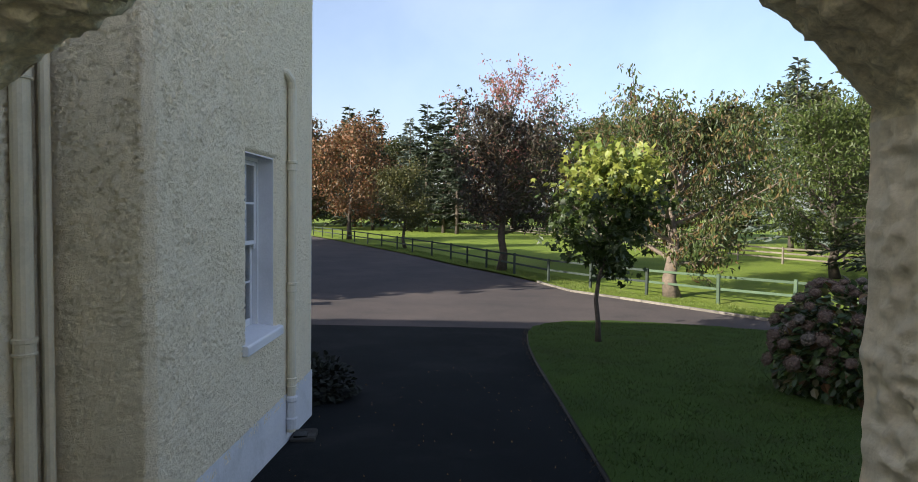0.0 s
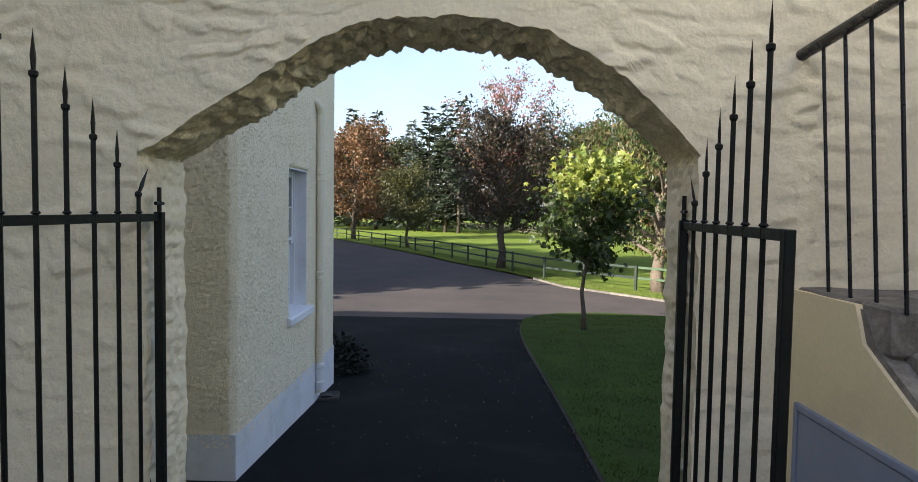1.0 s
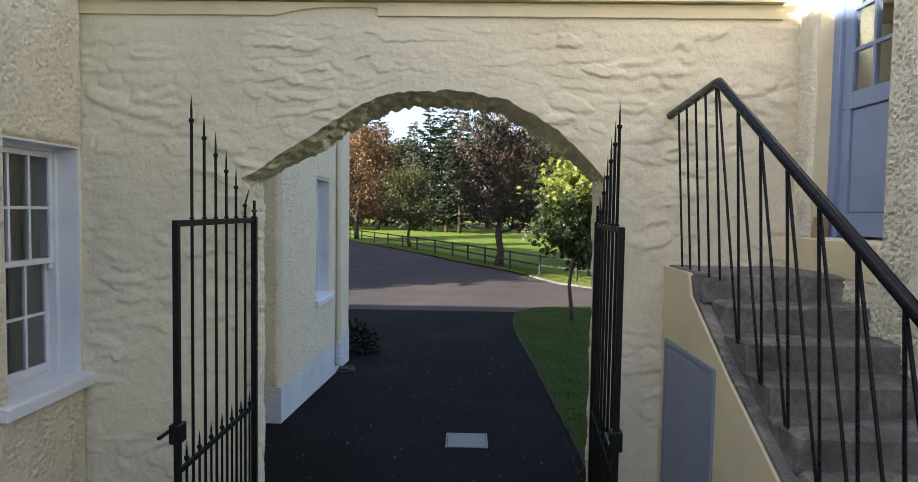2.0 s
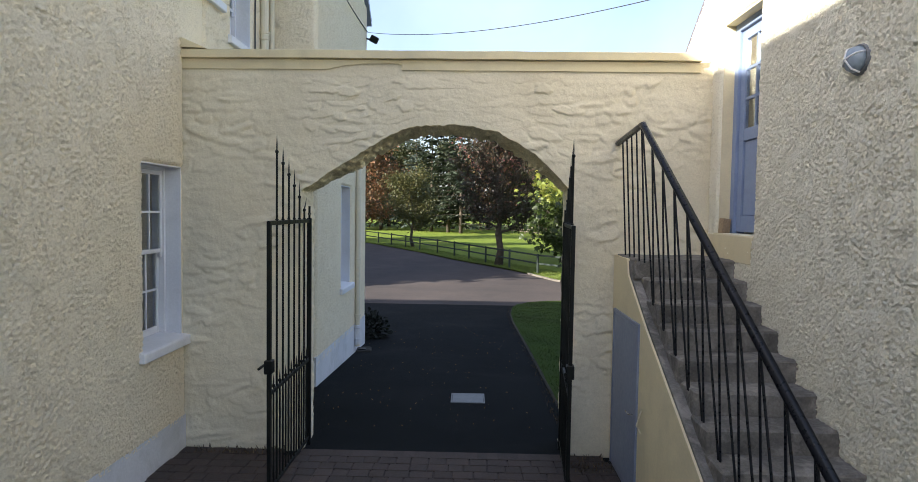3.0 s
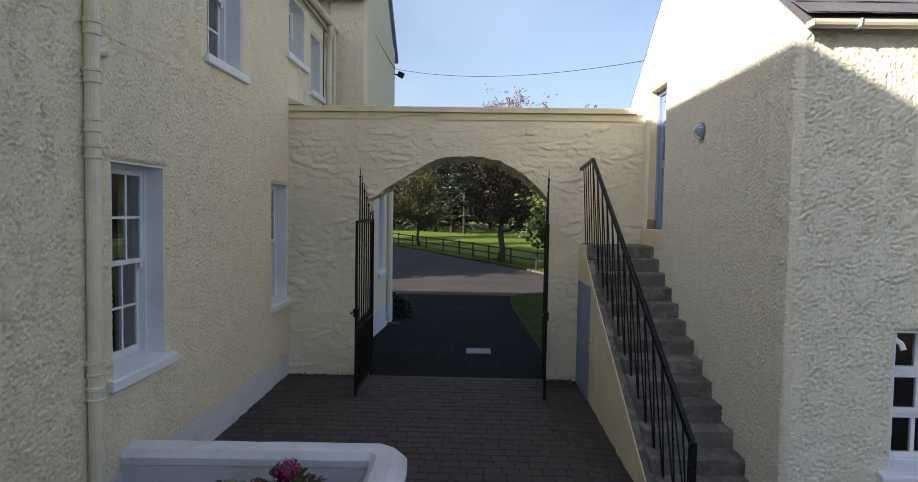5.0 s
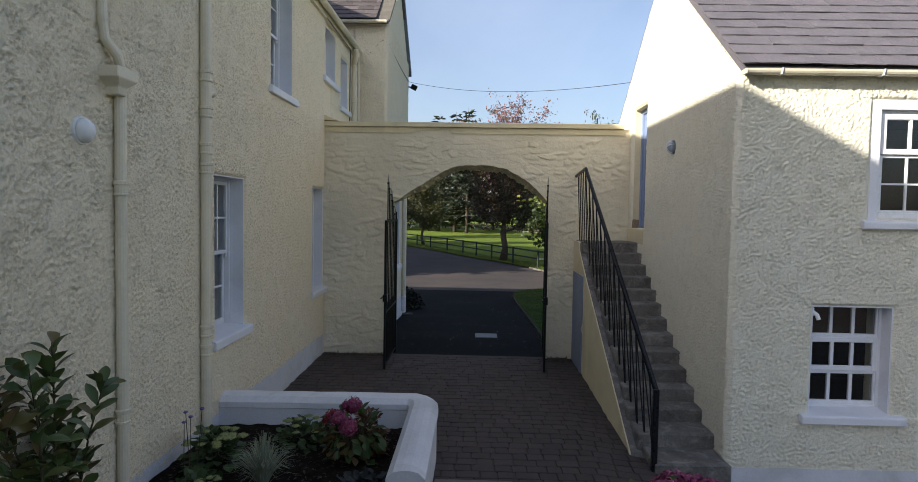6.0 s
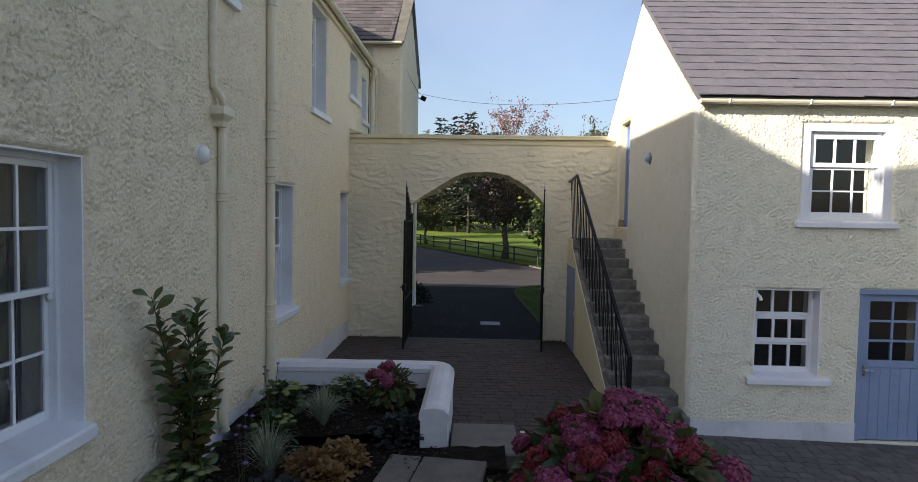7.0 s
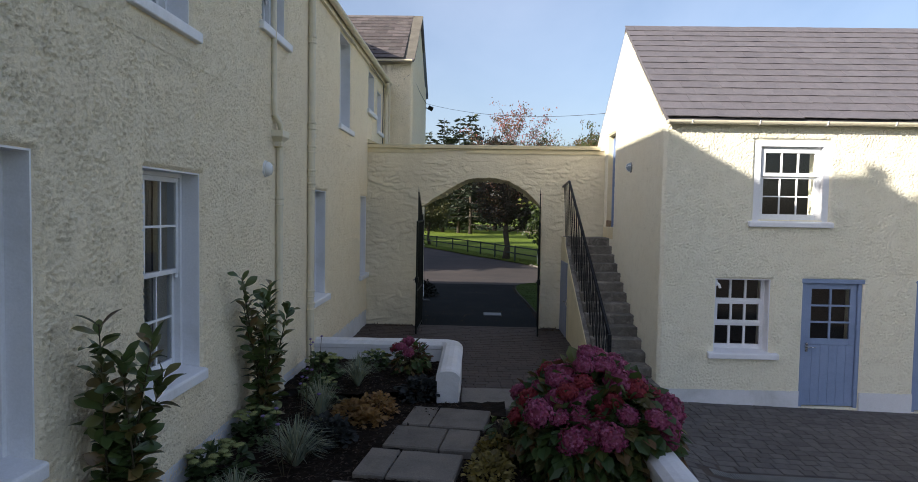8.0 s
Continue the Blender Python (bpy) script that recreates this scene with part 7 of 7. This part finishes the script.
cz_ = np.array([(0.265 if y > -5.25 else 0.17) + 0.06 * noise.noise((x * 1.3, y * 1.3, 2)) + 0.02 * noise.noise((x * 8, y * 8, 5)) + 0.006 for x, y in zip(cx_, cy_)])
L_CHIP = leafy("bark_chips", ((0.020, 0.014, 0.010), (0.045, 0.030, 0.020), (0.075, 0.050, 0.034), (0.015, 0.011, 0.009)), 0.9, 0.0)
flat_ = rng.normal(size=(n_chip, 3)) * np.array((1, 1, 0.25))
chips = place("bark_mulch", leaf_mesh("bark_mulch", np.stack((cx_, cy_, cz_), axis=1)[ok_], 0.045, rng, 0.45, 1.0, 0.2, flat_[ok_]), L_CHIP, None)
tagged(chips, "loose dark bark chips over the beds", "mulch", kind="stuff")

# short blades over the lawn and the meadow's near edge
rng = np.random.default_rng(77)


def blades(name, count, xs_fn, y0, y1, h, mat_, label, lift):
    ys = y0 + (y1 - y0) * rng.random(count) ** 1.4
    v = np.empty((count, 3, 3))
    for i, y in enumerate(ys):
        a, b = xs_fn(y)
        x = a + (b - a) * rng.random()
        z = ground_z(x, y) + lift
        az = rng.random() * 3.14
        w = 0.006 + 0.004 * rng.random()
        hh = h * (0.6 + 0.8 * rng.random())
        v[i, 0] = (x - math.cos(az) * w, y - math.sin(az) * w, z)
        v[i, 1] = (x + math.cos(az) * w, y + math.sin(az) * w, z)
        v[i, 2] = (x + rng.normal() * hh * 0.5, y + rng.normal() * hh * 0.5, z + hh)
    ob = place(name, np_mesh(name, v.reshape(-1, 3).tolist(), np.arange(count * 3).reshape(-1, 3).tolist()), mat_, None)
    return tagged(ob, label, "grass", kind="stuff")


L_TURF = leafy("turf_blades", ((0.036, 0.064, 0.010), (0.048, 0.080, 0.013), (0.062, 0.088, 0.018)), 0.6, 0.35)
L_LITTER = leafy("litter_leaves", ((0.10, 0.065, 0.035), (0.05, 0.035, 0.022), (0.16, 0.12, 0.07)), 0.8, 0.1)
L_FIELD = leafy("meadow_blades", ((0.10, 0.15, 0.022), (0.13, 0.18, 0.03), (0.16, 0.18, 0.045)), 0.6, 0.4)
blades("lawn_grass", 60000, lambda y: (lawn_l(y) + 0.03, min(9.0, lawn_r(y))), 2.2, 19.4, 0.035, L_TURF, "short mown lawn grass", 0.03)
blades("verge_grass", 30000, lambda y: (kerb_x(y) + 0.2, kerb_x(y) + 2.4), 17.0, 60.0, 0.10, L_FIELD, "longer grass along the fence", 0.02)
blades("fallen_leaves", 160, lambda y: (-2.0, 1.2), 2.2, 12.0, 0.02, L_HEUCH, "scattered dry leaves on the asphalt", -0.008)
blades("leaf_litter", 420, lambda y: (lawn_l(y) - 0.16, lawn_l(y) + 0.05), 2.4, 18.0, 0.035, L_LITTER, "dry leaves and crumbs along the lawn's edging", 0.0)
blades("leaf_litter", 150, lambda y: (-2.86, -1.75), 1.16, 1.34, 0.035, L_LITTER, "dry leaves swept into the foot of the wall", 0.004)
blades("leaf_litter", 110, lambda y: (1.30, 1.72), 0.9, 1.34, 0.035, L_LITTER, "dry leaves beside the cupboard under the stair", 0.004)

# ---- roof slates, pavers and joined rest ----


def slate_mesh(w, ln, t, seed):
    bm = boxed(-w / 2 + 0.0015, w / 2 - 0.0015, 0, ln, 0, t)
    rng = random.Random(seed)
    for v in bm.verts:
        if v.co.y < 0.01:
            v.co.y += rng.uniform(-0.004, 0.006)
            v.co.z += rng.uniform(0, 0.002)
    me = bpy.data.meshes.new("slate")
    bmesh.ops.recalc_face_normals(bm, faces=bm.faces)
    bm.to_mesh(me)
    bm.free()
    return me


def slope_frame(x, y0, z0, y1, z1):
    """Local x along the eave, y up the slope, z out of the roof."""
    up = Vector((0, y1 - y0, z1 - z0)).normalized()
    m = Matrix((Vector((1, 0, 0)), up, Vector((1, 0, 0)).cross(up))).transposed().to_4x4()
    m.translation = (x, y0, z0)
    return m


def slating(parent, frame_m, length, slope, width, gauge, mat_one, mat_rest, limit, thick, seed):
    rng = random.Random(seed)
    kinds_ = [slate_mesh(width, gauge * 1.45, thick, seed + k) for k in range(4)]
    rows_ = int(slope / gauge) + 1
    rest_v, rest_f = [], []
    count = 0
    tilt = Matrix.Rotation(radians(1.5), 4, "X")
    for r in range(rows_):
        y = r * gauge - 0.03
        x = -0.03 if r % 2 else -0.03 - width / 2
        while x < length:
            w = width
            me = kinds_[rng.randrange(4)]
            sx = 1.0
            cx = x + w / 2
            lo, hi = max(x, -0.03), min(x + w, length)
            if hi - lo > 0.05:
                sx = (hi - lo) / w
                cx = (lo + hi) / 2
                m = frame_m @ Matrix.Translation((cx, y + rng.uniform(-0.006, 0.006), 0.020 + rng.uniform(0, 0.004))) @ Matrix.Rotation(radians(rng.uniform(-0.5, 0.5)), 4, "Z") @ Matrix.Rotation(radians(-3.6), 4, "X") @ Matrix.Diagonal((sx, 1, 1, 1))
                last = r * gauge + gauge * 1.45 > slope + 0.02
                if last:
                    m = m @ Matrix.Diagonal((1, max(0.2, (slope + 0.02 - y) / (gauge * 1.45)), 1, 1))
                if x < limit:
                    place("slate", me, mat_one, parent, m=m)
                    count += 1
                else:
                    b = len(rest_v)
                    rest_v += [tuple(m @ v.co) for v in me.vertices]
                    rest_f += [tuple(b + i for i in p.vertices) for p in me.polygons]
            x += w
    if rest_v:
        place("slates_beyond", np_mesh("slates_beyond", rest_v, rest_f), mat_rest, parent)["kind"] = "stuff"
    return count


bs = math.hypot(ym - (BY0 - 0.15), (BRZ + 0.07) - (BZ - 0.03))
slating(broof, slope_frame(BX - 0.02, BY0 - 0.15, BZ + 0.0, ym, BRZ + 0.09), BEND - BX, bs, 0.33, 0.255, SLATE, SLATE_FAR, 6.4, 0.013, 5)
for k in range(24):
    x0 = BX - 0.03 + k * 0.45
    z = BRZ + 0.075 + 0.010 * noise.noise((k * 1.7, 0, 0))
    t_ = bmesh.new()
    prism(t_, [(ym - 0.12, z - 0.09), (ym - 0.015, z + 0.028), (ym + 0.015, z + 0.028), (ym + 0.12, z - 0.09), (ym + 0.10, z - 0.10), (ym, z + 0.005), (ym - 0.10, z - 0.10)], x0, x0 + 0.444, "x")
    part("ridge_tile", t_, RIDGE, broof)
ws = math.hypot(WRY - (WY0 - 0.24), (WRZ + 0.02) - (WEZ - 0.12))
slating(wroof, slope_frame(-6.6, WY0 - 0.24, WEZ - 0.11, WRY, WRZ + 0.03), 6.6 + WX - 0.21, ws, 0.36, 0.24, SLATE_OLD, SLATE_FAR, 99, 0.016, 9)

# tumbled pavers: courses across the yard
rng = random.Random(42)


def paver_mesh(w, d, h, seed):
    r = random.Random(seed)
    bm = boxed(-w / 2, w / 2, -d / 2, d / 2, -h, 0, 0.007)
    for v in bm.verts:
        v.co.x += r.uniform(-0.003, 0.003)
        v.co.y += r.uniform(-0.003, 0.003)
        v.co.z += r.uniform(-0.0015, 0.0015)
    me = bpy.data.meshes.new("paver")
    bmesh.ops.recalc_face_normals(bm, faces=bm.faces)
    bm.to_mesh(me)
    bm.free()
    return me


WIDTHS = (0.155, 0.185, 0.215, 0.245)
COURSE = 0.165
tops = {w: [paver_mesh(w - 0.007, COURSE - 0.008, 0.05, int(w * 1000) + k) for k in range(3)] for w in WIDTHS}
paving = thing("pavement", "reddish-brown tumbled pavers laid in courses across the yard", "paving", kind="structure")
rest = {"red": ([], []), "grey": ([], [])}
singles = 0
y = 1.265
while y > -14.5:
    x = -2.86 + rng.uniform(-0.1, 0)
    x_end = 2.70 if y > -3.3 else 10.5
    while x < x_end:
        w = rng.choice(WIDTHS)
        cx, cy = x + w / 2, y
        x += w
        if y > 1.15 and -1.72 < cx < 1.22:
            continue
        if y < -3.25 and cx < -0.48:
            continue
        if y < -5.75 and cx < 1.62:
            continue
        if y > -3.05 and cx > 1.74:
            continue
        if abs(y + 6.21) < 0.16 and cx > 2.45:
            continue
        z = ground_z(cx, cy) + rng.uniform(-0.003, 0.003)
        sl = math.degrees(math.atan2(ground_z(cx + 0.1, cy) - ground_z(cx - 0.1, cy), 0.2))
        m = pose(cx, cy, z, rng.uniform(-0.6, 0.6), -sl + rng.uniform(-0.6, 0.6), rng.uniform(-0.8, 0.8))
        me = rng.choice(tops[w])
        grey = cx > 2.0 and y < -2.9
        if singles < 300 and -4.9 < y < -2.4 and -0.6 < cx < 1.7:
            place("paver", me, None, paving, m=m)
            singles += 1
        else:
            vs, fs = rest["grey" if grey else "red"]
            b = len(vs)
            vs += [tuple(m @ v.co) for v in me.vertices]
            fs += [tuple(b + i for i in p.vertices) for p in me.polygons]
    y -= COURSE
for lst in tops.values():
    for me in lst:
        me.materials.append(BRICK)
for key, mat_ in (("red", BRICK_FAR), ("grey", PAVER)):
    vs, fs = rest[key]
    place("pavers_beyond", np_mesh("pavers_beyond", vs, fs), mat_, paving)["kind"] = "stuff"
# a header course closes the paving against the asphalt
x = -1.60
while x < 1.15:
    place("edge_paver", tops[0.215][int(x * 50) % 3], None, paving, m=pose(x + 0.06, 1.26, ground_z(x, 1.26) + 0.003, 0, 0, 90) @ Matrix.Diagonal((0.85, 0.8, 1, 1)))
    x += 0.112
